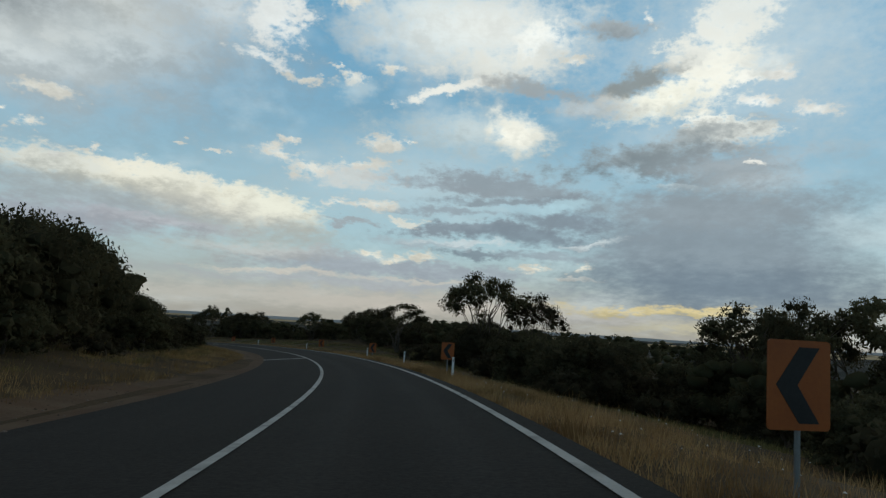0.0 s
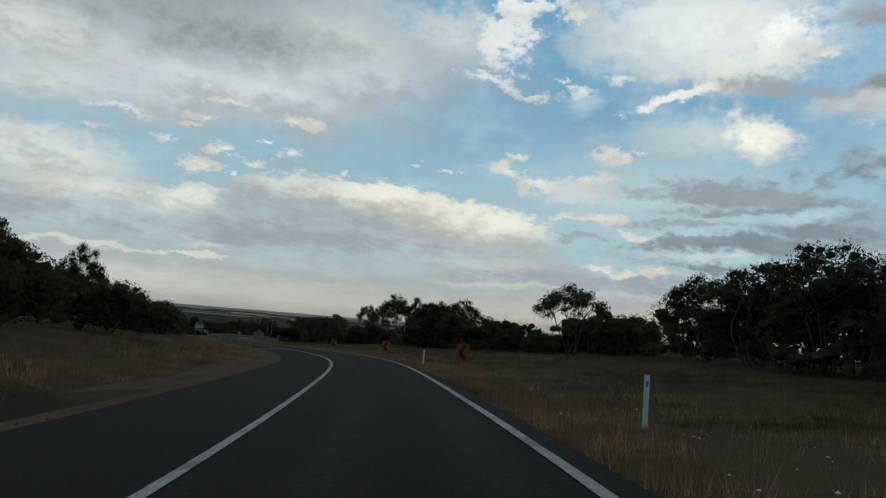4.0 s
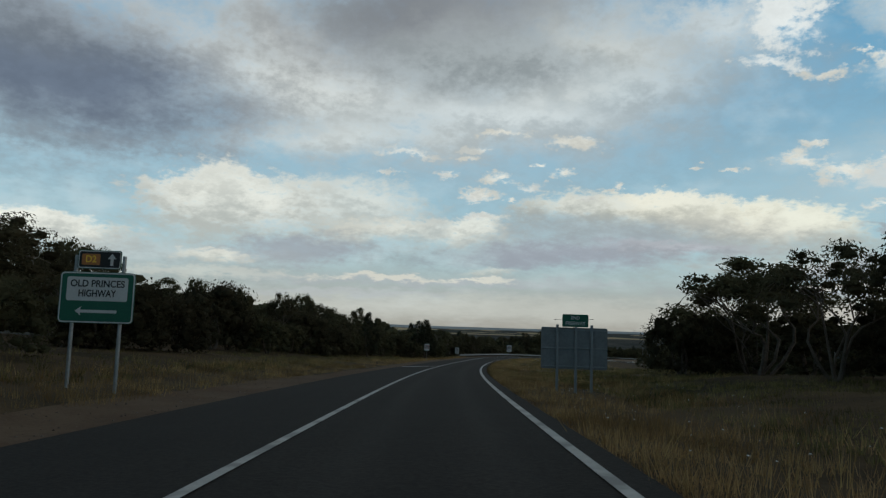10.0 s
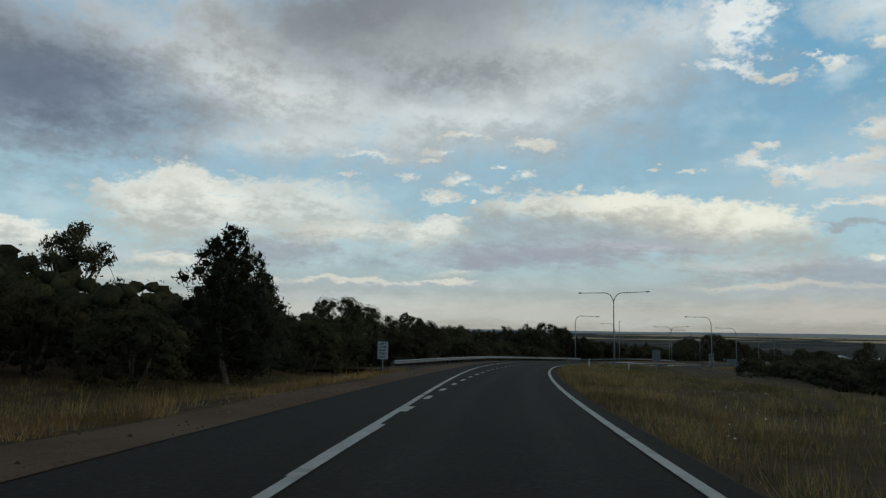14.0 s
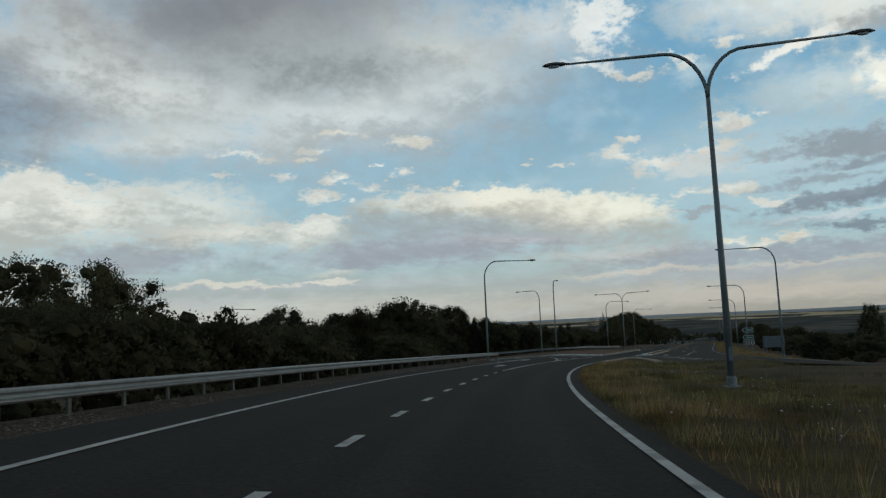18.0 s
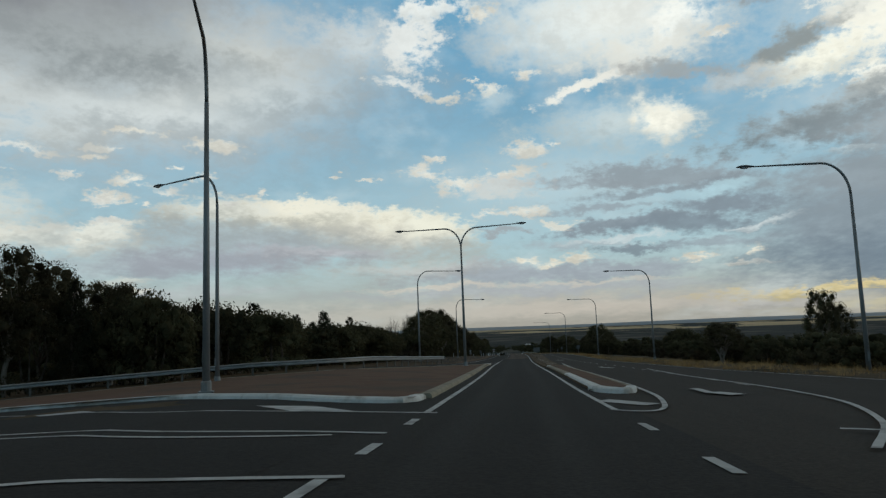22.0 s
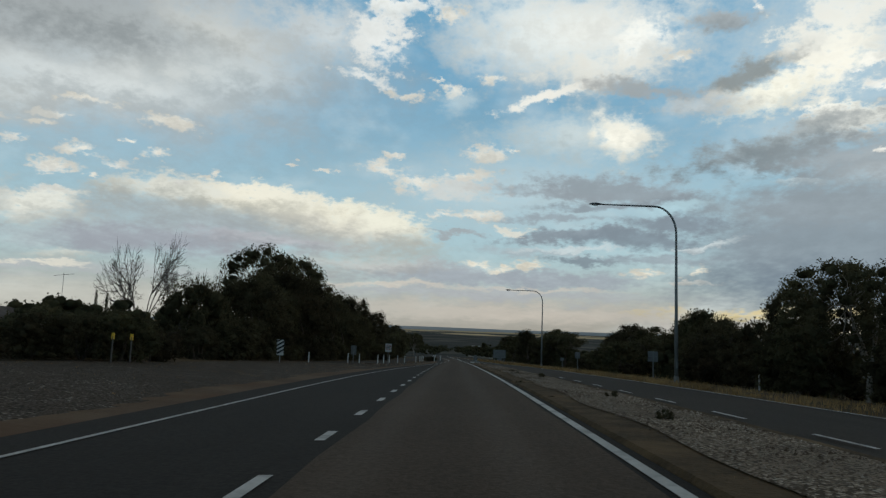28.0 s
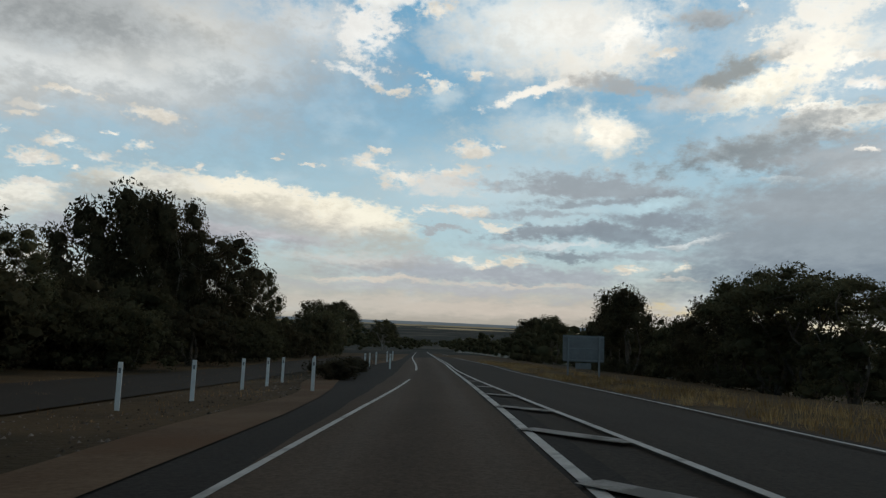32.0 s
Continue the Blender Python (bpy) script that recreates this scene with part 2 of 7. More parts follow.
veil(0.0, 0.30, lin(202, 211, 214), 0.45)
cloud(-21.9, 21.3, 12, 6.5, (206, 219, 225), 0.75, soft=0.9, under=0.95)
cloud(3.4, 11.5, 12, 3.1, (196, 212, 218), 0.6, soft=0.9, under=0.95)
# to the left: a grey veil with two dark masses and white between them
cloud(46.1, 20.8, 25, 8, (190, 195, 198), 0.88, soft=0.7, fine=0.15, under=0.93)
cloud(72.0, 17.1, 15, 6.4, (176, 182, 188), 0.8, soft=0.7)
cloud(52.4, 18.0, 13, 3.2, (216, 216, 212), 0.8, lean=-8, soft=0.8, rag=0.9)
cloud(36.7, 16.5, 12, 2.2, (208, 212, 212), 0.75, lean=10, soft=0.8, rag=0.9, fine=0.3)
cloud(56.3, 22.0, 5.3, 2.4, (206, 206, 203), 0.7, lean=-30, soft=0.9, rag=0.8, fine=0.6)
cloud(50.9, 14.2, 8.5, 0.96, (212, 215, 213), 0.6, lean=4, soft=0.9, rag=0.9, fine=0.6)
cloud(29.4, 19.2, 9.3, 4.6, (192, 197, 200), 0.7, lean=12, soft=0.8, rag=0.9, fine=0.2)
cloud(32.1, 18.2, 7.2, 1.3, (216, 216, 211), 0.6, lean=14, soft=0.8, rag=1, fine=0.7)
cloud(70.5, 17.0, 13, 4.2, (104, 115, 133), 0.97, lean=-5, soft=0.55, rag=0.5, fine=0.12, under=0.95)
cloud(72.9, 20.3, 9, 2.2, (132, 138, 146), 0.7, soft=0.8, rag=0.5, fine=0.2)
cloud(44.9, 23.7, 12, 4.3, (116, 118, 125), 0.95, lean=6, soft=0.75, rag=0.55, fine=0.12, under=0.93)
cloud(37.8, 23.9, 7, 2.5, (130, 131, 136), 0.6, lean=10, soft=0.9, fine=0.4)
cloud(69.8, 12.4, 5.7, 0.47, (140, 150, 160), 0.5, soft=0.9, rag=0.9, fine=0.6, streak=1)
# its ragged white end
cloud(19.7, 22.8, 5, 2.3, (208, 212, 213), 0.75, soft=0.6, rag=0.9, fine=0.7)
cloud(15.5, 23.0, 2.4, 2.6, (234, 236, 235), 0.95, lean=-12, soft=0.45, rag=1, fine=1.1, under=0.93)
cloud(17.0, 19.7, 2.4, 0.47, (234, 236, 235), 0.9, lean=-10, rag=1, fine=1, under=0.94)
cloud(14.4, 25.0, 2.8, 0.65, (232, 234, 232), 0.85, rag=1, fine=1)
# upper left of the straight: thin veil
cloud(33.7, 19.8, 16, 4.7, (182, 188, 190), 0.7, soft=0.8, rag=0.8, fine=0.2, under=0.92)
cloud(39.3, 21.0, 9.2, 2.2, (150, 156, 159), 0.75, lean=5, soft=0.8, rag=0.6, fine=0.15)
cloud(36.7, 16.6, 8.4, 1.2, (208, 214, 216), 0.7, lean=-3, soft=0.7, rag=1, fine=0.6)
cloud(27.2, 18.4, 5.1, 1.9, (196, 206, 211), 0.55, lean=15, soft=0.9, rag=1, fine=0.7)
cloud(28.9, 21.7, 4.6, 1.2, (200, 200, 195), 0.5, lean=-15, soft=0.9, rag=0.9)
# the lit bank low on the left
cloud(71.8, 6.5, 5.8, 1, (228, 226, 217), 0.95, lean=-5, soft=0.28, rag=0.6, under=0.86, base=0.5)
cloud(63.1, 9.7, 2.4, 0.84, (214, 214, 208), 0.8, lean=8, soft=0.3, rag=0.9, fine=0.8, base=0.4)
cloud(58.1, 9.4, 7.1, 2.2, (221, 220, 212), 0.95, soft=0.28, fine=0.6, under=0.86, base=0.6)
cloud(49.3, 9.5, 5.8, 2.1, (211, 212, 206), 0.85, rag=0.8, under=0.88, base=0.6)
cloud(43.8, 7.8, 7.3, 0.81, (226, 222, 211), 0.7, soft=0.5, rag=0.9, fine=0.8, base=0.4)
cloud(52.7, 5.9, 6.1, 1.2, (158, 164, 173), 0.85, lean=4, soft=0.5, fine=0.4, under=0.94)
cloud(64.7, 4.9, 10, 0.92, (188, 192, 192), 0.6, soft=0.8, rag=0.6, fine=0.4)
cloud(59.1, 5.0, 2.5, 0.52, (228, 224, 212), 0.7, soft=0.5, rag=0.9, fine=0.8)
cloud(28.8, 9.9, 6.1, 1.3, (216, 214, 204), 0.9, soft=0.25, rag=0.6, under=0.84, base=0.7)
cloud(22.9, 9.5, 5.6, 1.5, (226, 222, 208), 0.95, lean=-7, soft=0.22, rag=0.6, fine=0.6, under=0.84, base=0.8)
cloud(15.8, 8.6, 4.3, 1.3, (230, 226, 210), 0.9, lean=-5, soft=0.28, fine=0.6, under=0.85, base=0.8)
cloud(26.7, 7.5, 13, 1.3, (160, 169, 175), 0.85, lean=-3, soft=0.7, rag=0.5, fine=0.3, under=0.95)
cloud(19.0, 8.0, 5.7, 0.98, (208, 204, 194), 0.6, lean=-4, soft=0.8, fine=0.4)
cloud(38.9, 8.3, 2.1, 0.78, (224, 223, 214), 0.85, lean=10, soft=0.3, rag=0.8, fine=0.7, base=0.5)
cloud(37.8, 6.2, 9.1, 1.2, (166, 175, 178), 0.7, soft=0.8, rag=0.6, fine=0.3)
cloud(31.5, 6.0, 10, 1.2, (160, 164, 175), 0.85, lean=2, soft=0.6, rag=0.6, fine=0.4, under=0.95)
cloud(23.8, 6.5, 5.8, 0.6, (182, 182, 188), 0.7, soft=0.6)
cloud(37.8, 4.5, 1.7, 0.36, (212, 210, 200), 0.6, soft=0.6, rag=0.8, fine=0.7)
# high ahead: a large white sheet and the puffs below it
cloud(0.1, 23.2, 9.6, 3.9, (224, 228, 226), 0.9, soft=0.5, rag=0.9, fine=0.3, under=0.92)
cloud(-2.3, 23.6, 5.4, 2.4, (236, 236, 231), 0.7, soft=0.77, rag=0.9, fine=0.7, under=0.94)
cloud(-5.6, 22.4, 2, 1.7, (241, 241, 236), 0.85, lean=20, soft=0.42, rag=0.9, fine=0.9, under=0.92)
cloud(-2.1, 20.7, 4.5, 1.3, (238, 236, 228), 0.7, soft=0.77, rag=0.9, fine=0.8, under=0.93)
cloud(-0.7, 15.4, 5.4, 1.7, (216, 220, 216), 0.65, soft=0.7, rag=0.9)
cloud(-4.3, 15.2, 2.3, 1.5, (245, 241, 229), 0.95, lean=-8, soft=0.47, rag=0.6, fine=0.6, under=0.92)
cloud(2.9, 18.2, 2.4, 0.52, (238, 237, 231), 0.95, lean=14, soft=0.47, rag=1, fine=1.1, under=0.93)
cloud(0.3, 18.8, 2.3, 0.51, (240, 238, 231), 0.9, lean=16, soft=0.47, rag=1, fine=1, under=0.93)
cloud(-6.4, 19.0, 4.3, 0.58, (160, 165, 168), 0.85, lean=-8, soft=0.5, rag=0.8, fine=0.6, under=0.94)
cloud(-11.9, 23.6, 2.9, 0.69, (158, 163, 166), 0.85, soft=0.5, rag=0.8, fine=0.6)
# high right: bright towers with shaded undersides
cloud(-19.5, 20.2, 3.5, 2.8, (248, 245, 234), 0.97, lean=35, soft=0.45, rag=0.8, fine=0.9, under=0.94)
cloud(-15.6, 18.2, 3.7, 1.2, (246, 242, 228), 0.95, lean=15, soft=0.52, rag=0.9, fine=0.8, under=0.92)
cloud(-14.1, 19.8, 2.6, 0.95, (142, 148, 149), 0.92, lean=18, soft=0.45, rag=0.8, fine=0.6, under=0.95)
cloud(-17.3, 20.8, 1.7, 0.61, (176, 178, 176), 0.75, lean=38, soft=0.5, rag=0.9, fine=0.7)
cloud(-22.0, 19.6, 1.2, 0.74, (250, 248, 240), 0.95, lean=20, soft=0.3, rag=1, fine=0.9, under=0.95)
cloud(-23.5, 20.4, 2, 1.1, (226, 228, 224), 0.7, soft=0.6, rag=0.9, fine=0.7)
cloud(-21.1, 23.7, 4.2, 2.2, (240, 240, 234), 0.85, lean=30, rag=1, fine=0.9, under=0.94)
cloud(-10.6, 17.7, 3.7, 0.66, (196, 198, 197), 0.7, soft=0.6, rag=0.9, fine=0.6)
cloud(-21.0, 16.0, 2.8, 0.91, (248, 245, 236), 0.95, lean=-10, soft=0.3, rag=1, fine=1, base=0.4)
cloud(-19.3, 15.8, 2.3, 1.1, (246, 244, 236), 0.9, lean=-10, soft=0.3, rag=1, fine=1, base=0.4)
cloud(-18.0, 15.4, 5.5, 1, (168, 174, 176), 0.9, lean=10, soft=0.5, rag=0.8, fine=0.7, under=0.93)
cloud(-14.4, 13.9, 5.8, 1.5, (136, 146, 152), 0.95, lean=5, rag=0.8, fine=0.6)
cloud(-20.0, 13.3, 5.3, 1.4, (146, 155, 162), 0.9, soft=0.5, rag=0.8, under=0.93)
cloud(-16.8, 12.0, 1.9, 0.24, (196, 207, 211), 0.7, soft=0.6, rag=0.8, fine=0.6)
# the dark bank to the right
cloud(-20.2, 6.7, 11, 5.1, (137, 149, 160), 0.93, soft=0.5, rag=0.6, fine=0.2, under=0.93)
cloud(-19.0, 10.0, 9.3, 1.6, (146, 157, 166), 0.9, soft=0.5, under=0.95)
cloud(-20.6, 3.9, 11, 2, (118, 133, 147), 0.9, soft=0.7, rag=0.5, fine=0.3, under=0.96)
cloud(-23.4, 12.1, 4, 0.98, (188, 194, 198), 0.5, soft=0.8)
cloud(-23.1, 13.5, 7.2, 0.63, (176, 184, 190), 0.5, lean=4, soft=0.9, rag=0.8)
# flat streaks ahead
cloud(-3.8, 11.7, 5.7, 0.96, (146, 156, 165), 0.9, lean=-4, fine=0.7, under=0.93, streak=0.8)
cloud(1.6, 11.4, 5.4, 0.45, (150, 160, 169), 0.85, lean=-2, soft=0.5, rag=0.6, fine=0.6, under=0.93, streak=1.2)
cloud(-3.7, 10.4, 6.5, 0.44, (140, 151, 161), 0.85, lean=3, soft=0.5, rag=0.6, fine=0.6, under=0.93, streak=1.2)
cloud(-8.0, 10.1, 2.5, 0.39, (178, 208, 220), 0.8, lean=4, soft=0.5, rag=0.6, under=1, streak=0.8)
cloud(-8.4, 8.9, 3.8, 0.6, (132, 144, 156), 0.9, soft=0.5, rag=0.6, fine=0.6, under=0.95, streak=0.8)
cloud(0.8, 9.2, 4.9, 0.36, (150, 161, 171), 0.8, soft=0.5, rag=0.6, fine=0.6, under=0.95, streak=1.4)
cloud(-0.9, 7.8, 6.6, 0.58, (136, 147, 158), 0.92, lean=2, rag=0.6, fine=0.8, under=0.93, streak=1)
cloud(-5.7, 7.5, 4.7, 0.7, (130, 143, 155), 0.9, soft=0.5, rag=0.6, fine=0.6, under=0.95, streak=0.8)
cloud(4.0, 8.2, 1.5, 0.27, (226, 222, 211), 0.8, rag=0.9, fine=1, under=0.93)
cloud(-10.3, 7.3, 2.4, 0.26, (206, 214, 217), 0.7, lean=8, soft=0.5, rag=0.8, fine=0.8)
cloud(8.6, 8.0, 2.7, 0.23, (160, 166, 172), 0.8, lean=-3, soft=0.5, fine=0.7, under=0.95, streak=1)
cloud(-1.7, 5.9, 3.1, 0.36, (126, 139, 150), 0.9, rag=0.6, fine=0.6, under=0.95, streak=1)
cloud(2.3, 6.5, 4, 0.36, (168, 178, 186), 0.7, soft=0.6, rag=0.6, fine=0.6, under=0.95, streak=1.4)
cloud(-0.9, 6.7, 4, 0.22, (205, 214, 218), 0.75, soft=0.5, fine=0.7, under=0.95, streak=1.2)
cloud(-7.3, 6.0, 4.6, 0.39, (150, 162, 172), 0.8, soft=0.6, rag=0.6, fine=0.6, under=0.95, streak=1)
# low cloud ahead with a row of lit crests
cloud(8.2, 4.5, 9, 0.9, (160, 167, 177), 0.88, soft=0.5, rag=0.6, under=0.95)
cloud(-0.8, 4.3, 6.1, 0.71, (158, 166, 176), 0.85, soft=0.5, rag=0.6, under=0.95)
cloud(15.0, 5.0, 6.7, 0.63, (190, 189, 187), 0.7, soft=0.6)
cloud(-9.7, 4.1, 2, 0.21, (200, 198, 192), 0.7, soft=0.5, rag=0.8, fine=0.8)
cloud(6.5, 3.0, 15, 0.54, (174, 176, 183), 0.7, soft=0.7, rag=0.5, fine=0.4, under=0.97, streak=0.8)
cloud(13.2, 3.6, 5.8, 0.27, (212, 203, 192), 0.7, soft=0.6, fine=0.6, under=0.95, streak=1)
cloud(2.4, 3.5, 6.7, 0.22, (204, 196, 187), 0.6, soft=0.6, fine=0.6, under=0.95, streak=1)
# haze and glow along the horizon
cloud(3.8, 1.7, 18, 0.72, (202, 192, 182), 0.7, soft=0.9, rag=0.4, fine=0.3, under=0.98)
cloud(-14.3, 2.2, 6.5, 0.41, (212, 194, 146), 0.85, lean=2, soft=0.5, fine=0.7, under=0.92, streak=0.9)
cloud(-19.5, 2.3, 4.2, 0.28, (226, 206, 156), 0.85, soft=0.5, rag=0.8, fine=0.8, under=0.92, streak=0.9)
cloud(-20.4, 0.9, 8.9, 0.55, (206, 196, 164), 0.7, soft=0.8, rag=0.5, fine=0.4, under=0.95)
cloud(-11.1, 1.2, 5.6, 0.34, (178, 176, 176), 0.6, soft=0.8, rag=0.6, fine=0.4)
cloud(42.7, 3.6, 15, 0.45, (180, 183, 188), 0.7, soft=0.7, rag=0.5, under=0.96, streak=1)
cloud(45.5, 3.8, 5.8, 0.27, (226, 221, 208), 0.75, soft=0.5, rag=0.8, fine=0.7, under=0.94, streak=0.8)
cloud(38.2, 3.8, 2.7, 0.23, (228, 224, 212), 0.75, soft=0.5, rag=0.8, fine=0.7, under=0.94)
cloud(42.7, 1.5, 26, 1.1, (205, 205, 198), 0.7, soft=0.9, rag=0.4, fine=0.3, under=0.98)
cloud(60.6, 3.8, 6.9, 0.38, (208, 208, 200), 0.6, soft=0.6, rag=0.6, under=0.95, streak=0.8)
cloud(49.9, 2.6, 13, 0.31, (184, 187, 190), 0.6, soft=0.7, rag=0.5, under=0.96, streak=1)
# single cloudlets in the blue
cloudlets((231, 228, 219), 0.92, (31.5, 14.5, 1.9, 0.46), (39.8, 13.5, 0.87, 0.24), (37.4, 11.9, 1.1, 0.35), (33.0, 12.3, 0.98, 0.31), (37.0, 15.5, 1.7, 0.24), (28.0, 11.7, 0.57, 0.21), (39.0, 10.9, 1.7, 0.34), (34.7, 12.8, 0.43, 0.2), (21.4, 12.8, 0.51, 0.16), (14.1, 13.8, 0.74, 0.28), (15.1, 12.8, 1.5, 0.56), (12.6, 12.1, 2.4, 0.5), (8.4, 12.5, 2.6, 0.34), (6.1, 14.1, 1.4, 0.56), (4.2, 14.4, 0.69, 0.28), (9.9, 9.5, 1.2, 0.28), (10.1, 24.4, 1.3, 0.41), (13.1, 18.7, 1.3, 0.32), (9.5, 19.3, 0.81, 0.49), (6.3, 20.4, 0.97, 0.43), (10.4, 20.0, 0.48, 0.21), (-9.0, 21.4, 1.2, 0.3), (36.3, 10.4, 0.58, 0.2), (18.9, 12.3, 0.46, 0.17), (7.1, 9.4, 2.1, 0.34))
cloud(9.2, 18.3, 1.4, 1, (198, 214, 221), 0.6, soft=0.8, rag=0.8, under=0.95)
cloud(8.9, 11.5, 3.4, 0.81, (222, 218, 212), 0.6, soft=0.6, rag=1, fine=1, under=0.95)
cloudlets((244, 242, 236), 0.92, (-14.9, 24.3, 0.48, 0.44), (-22.7, 17.9, 1.5, 0.39), (-24.5, 19.7, 1.2, 0.52), (-26.4, 17.1, 1.2, 0.47), (-21.2, 18.7, 0.61, 0.24), (-22.7, 13.5, 0.67, 0.2))
cloudlets((224, 224, 219), 0.85, (35.0, 11.3, 1, 0.28), (38.9, 14.3, 1.3, 0.22), (46.5, 12.1, 1.1, 0.22), (41.6, 12.2, 0.74, 0.22), (39.3, 10.7, 1.3, 0.28), (38.8, 9.1, 1.2, 0.23), (30.3, 10.8, 0.71, 0.22), (44.5, 13.6, 2.1, 0.28))
cloudlets((230, 224, 210), 0.95, (6.7, 5.5, 1.1, 0.4), (5.0, 5.3, 1.6, 0.28), (2.7, 5.5, 1.1, 0.39), (-6.4, 4.9, 1.3, 0.38), (-10.1, 5.2, 0.75, 0.43))

# overhead, out of view: thick grey-brown cloud added to dim and warm the light
SKY = W.mix(W.step(EL, 28.0, 44.0), SKY, W.mix(SHADE, lin(94, 86, 78), lin(124, 115, 105)))
# below the horizon the light comes from the far ground
SKY = W.mix(W.step(EL, -1.5, -0.3), lin(60, 55, 45), SKY)
_relief = W.node("ShaderNodeVectorMath", {0: SKY, 3: W.math("MULTIPLY_ADD", SHADE, 0.10, 0.96)})
_relief.operation = "SCALE"
_tint = W.node("ShaderNodeVectorMath", {0: _relief.outputs[0], 1: (0.965, 1.0, 0.985)})
_tint.operation = "MULTIPLY"
_back = W.node("ShaderNodeBackground", {"Color": _tint.outputs[0], "Strength": 1.0})
WT.links.new(_back.outputs[0], W.node("ShaderNodeOutputWorld").inputs[0])

sun = new("sun", bpy.data.lights.new("sun", "SUN"))
sun.data.energy, sun.data.angle, sun.data.color = 0.35, radians(14), (1.0, 0.86, 0.68)
sun.matrix_world = look((0, 0, 0), (-math.sin(radians(62)) * math.cos(radians(9)), -math.cos(radians(62)) * math.cos(radians(9)), -math.sin(radians(9))))

# ---- materials ----
def material(name, rough=0.8, metal=0.0, spec=0.3):
    m = bpy.data.materials.new(name)
    m.use_nodes = True
    w = Wire(m.node_tree)
    b = m.node_tree.nodes["Principled BSDF"]
    b.inputs["Roughness"].default_value, b.inputs["Metallic"].default_value = rough, metal
    b.inputs["Specular IOR Level"].default_value = spec
    return m, w, b


def feed(w, socket, value):
    if isinstance(value, bpy.types.NodeSocket):
        w.tree.links.new(value, socket)
    else:
        socket.default_value = value


def mottled(name, a, b, scale=3.0, fine=30.0, rough=0.85, metal=0.0, spec=0.25, bump=0.3, depth=0.02, vary=0.0, third=None, patch=0.25):
    """A surface of two colours at two scales, with fine relief; vary: how far objects differ."""
    m, w, bs = material(name, rough, metal, spec)
    at = w.node("ShaderNodeTexCoord").outputs["Object"]
    n1, n2 = w.noise(at, scale, 5.0), w.noise(at, fine, 4.0, 0.6)
    f = w.step(w.math("ADD", w.math("MULTIPLY", n1, 0.6), w.math("MULTIPLY", n2, 0.4)), 0.35, 0.65)
    c = w.mix(f, (*a, 1), (*b, 1))
    if third:
        c = w.mix(w.step(w.noise(at, patch, 4.0, 0.6), 0.5, 0.66), c, (*third, 1))
    if vary:
        r = w.node("ShaderNodeObjectInfo").outputs["Random"]
        c = w.node("ShaderNodeHueSaturation", {"Color": c, "Value": w.math("ADD", 1.0 - vary, w.math("MULTIPLY", r, 2 * vary))}).outputs[0]
    feed(w, bs.inputs["Base Color"], c)
    if bump:
        feed(w, bs.inputs["Normal"], w.node("ShaderNodeBump", {"Height": n2, "Strength": bump, "Distance": depth}).outputs[0])
    return m


M_DIRT = mottled("red_dirt", (0.10, 0.064, 0.040), (0.155, 0.108, 0.070), 0.5, 12.0, 0.95, 0, 0.1, 0.5, 0.03, 0, (0.12, 0.07, 0.04), 0.2)
M_PAINT = mottled("road_paint", (0.40, 0.40, 0.385), (0.54, 0.54, 0.52), 2.0, 25.0, 0.7, 0, 0.25, 0.3, 0.004, 0, (0.27, 0.27, 0.26), 1.3)
M_OLD_PAINT = mottled("old_road_paint", (0.20, 0.195, 0.185), (0.33, 0.325, 0.31), 3.0, 30.0, 0.75, 0, 0.2, 0.3, 0.004, 0, (0.12, 0.115, 0.105), 1.6)
M_WORN_PAINT = mottled("worn_road_paint", (0.06, 0.06, 0.055), (0.62, 0.62, 0.60), 9.0, 40.0, 0.75, 0, 0.2, 0.3, 0.004, 0, (0.5, 0.5, 0.48), 1.0)
M_RAIL_POST = mottled("weathered_rail_post", (0.09, 0.085, 0.075), (0.13, 0.125, 0.11), 3.0, 20.0, 0.7, 0.2, 0.3, 0.1, 0.004)
M_KERB = mottled("kerb_concrete", (0.24, 0.21, 0.15), (0.32, 0.28, 0.21), 1.2, 20.0, 0.85, 0, 0.2, 0.3, 0.01, 0, (0.17, 0.15, 0.11), 0.5)
M_KERB_WHITE = mottled("white_kerb_paint", (0.55, 0.55, 0.52), (0.68, 0.68, 0.65), 1.5, 20.0, 0.7, 0, 0.25, 0.2, 0.006, 0, (0.35, 0.33, 0.29), 1.0)
M_BRICK_ISLAND = mottled("brown_paved_island", (0.11, 0.055, 0.032), (0.15, 0.085, 0.05), 0.8, 14.0, 0.9, 0, 0.15, 0.5, 0.02, 0, (0.09, 0.06, 0.04), 0.3)
M_STEEL = mottled("galvanised_steel", (0.22, 0.23, 0.23), (0.30, 0.31, 0.31), 2.0, 20.0, 0.5, 0.55, 0.5, 0.08, 0.003)
M_POLE = mottled("painted_grey_pole", (0.16, 0.17, 0.17), (0.21, 0.22, 0.22), 1.0, 15.0, 0.55, 0.3, 0.4, 0.06, 0.003)
M_DARK = mottled("dark_lamp_casing", (0.07, 0.075, 0.08), (0.10, 0.105, 0.11), 3.0, 20.0, 0.5, 0.2, 0.4, 0.05, 0.002)
M_GLASS_LAMP = mottled("lamp_lens", (0.55, 0.57, 0.58), (0.62, 0.64, 0.65), 8.0, 30.0, 0.25, 0, 0.5, 0, 0)
M_WHITE = mottled("white_plastic", (0.62, 0.62, 0.60), (0.72, 0.72, 0.70), 3.0, 30.0, 0.6, 0, 0.3, 0.05, 0.002, 0.05)
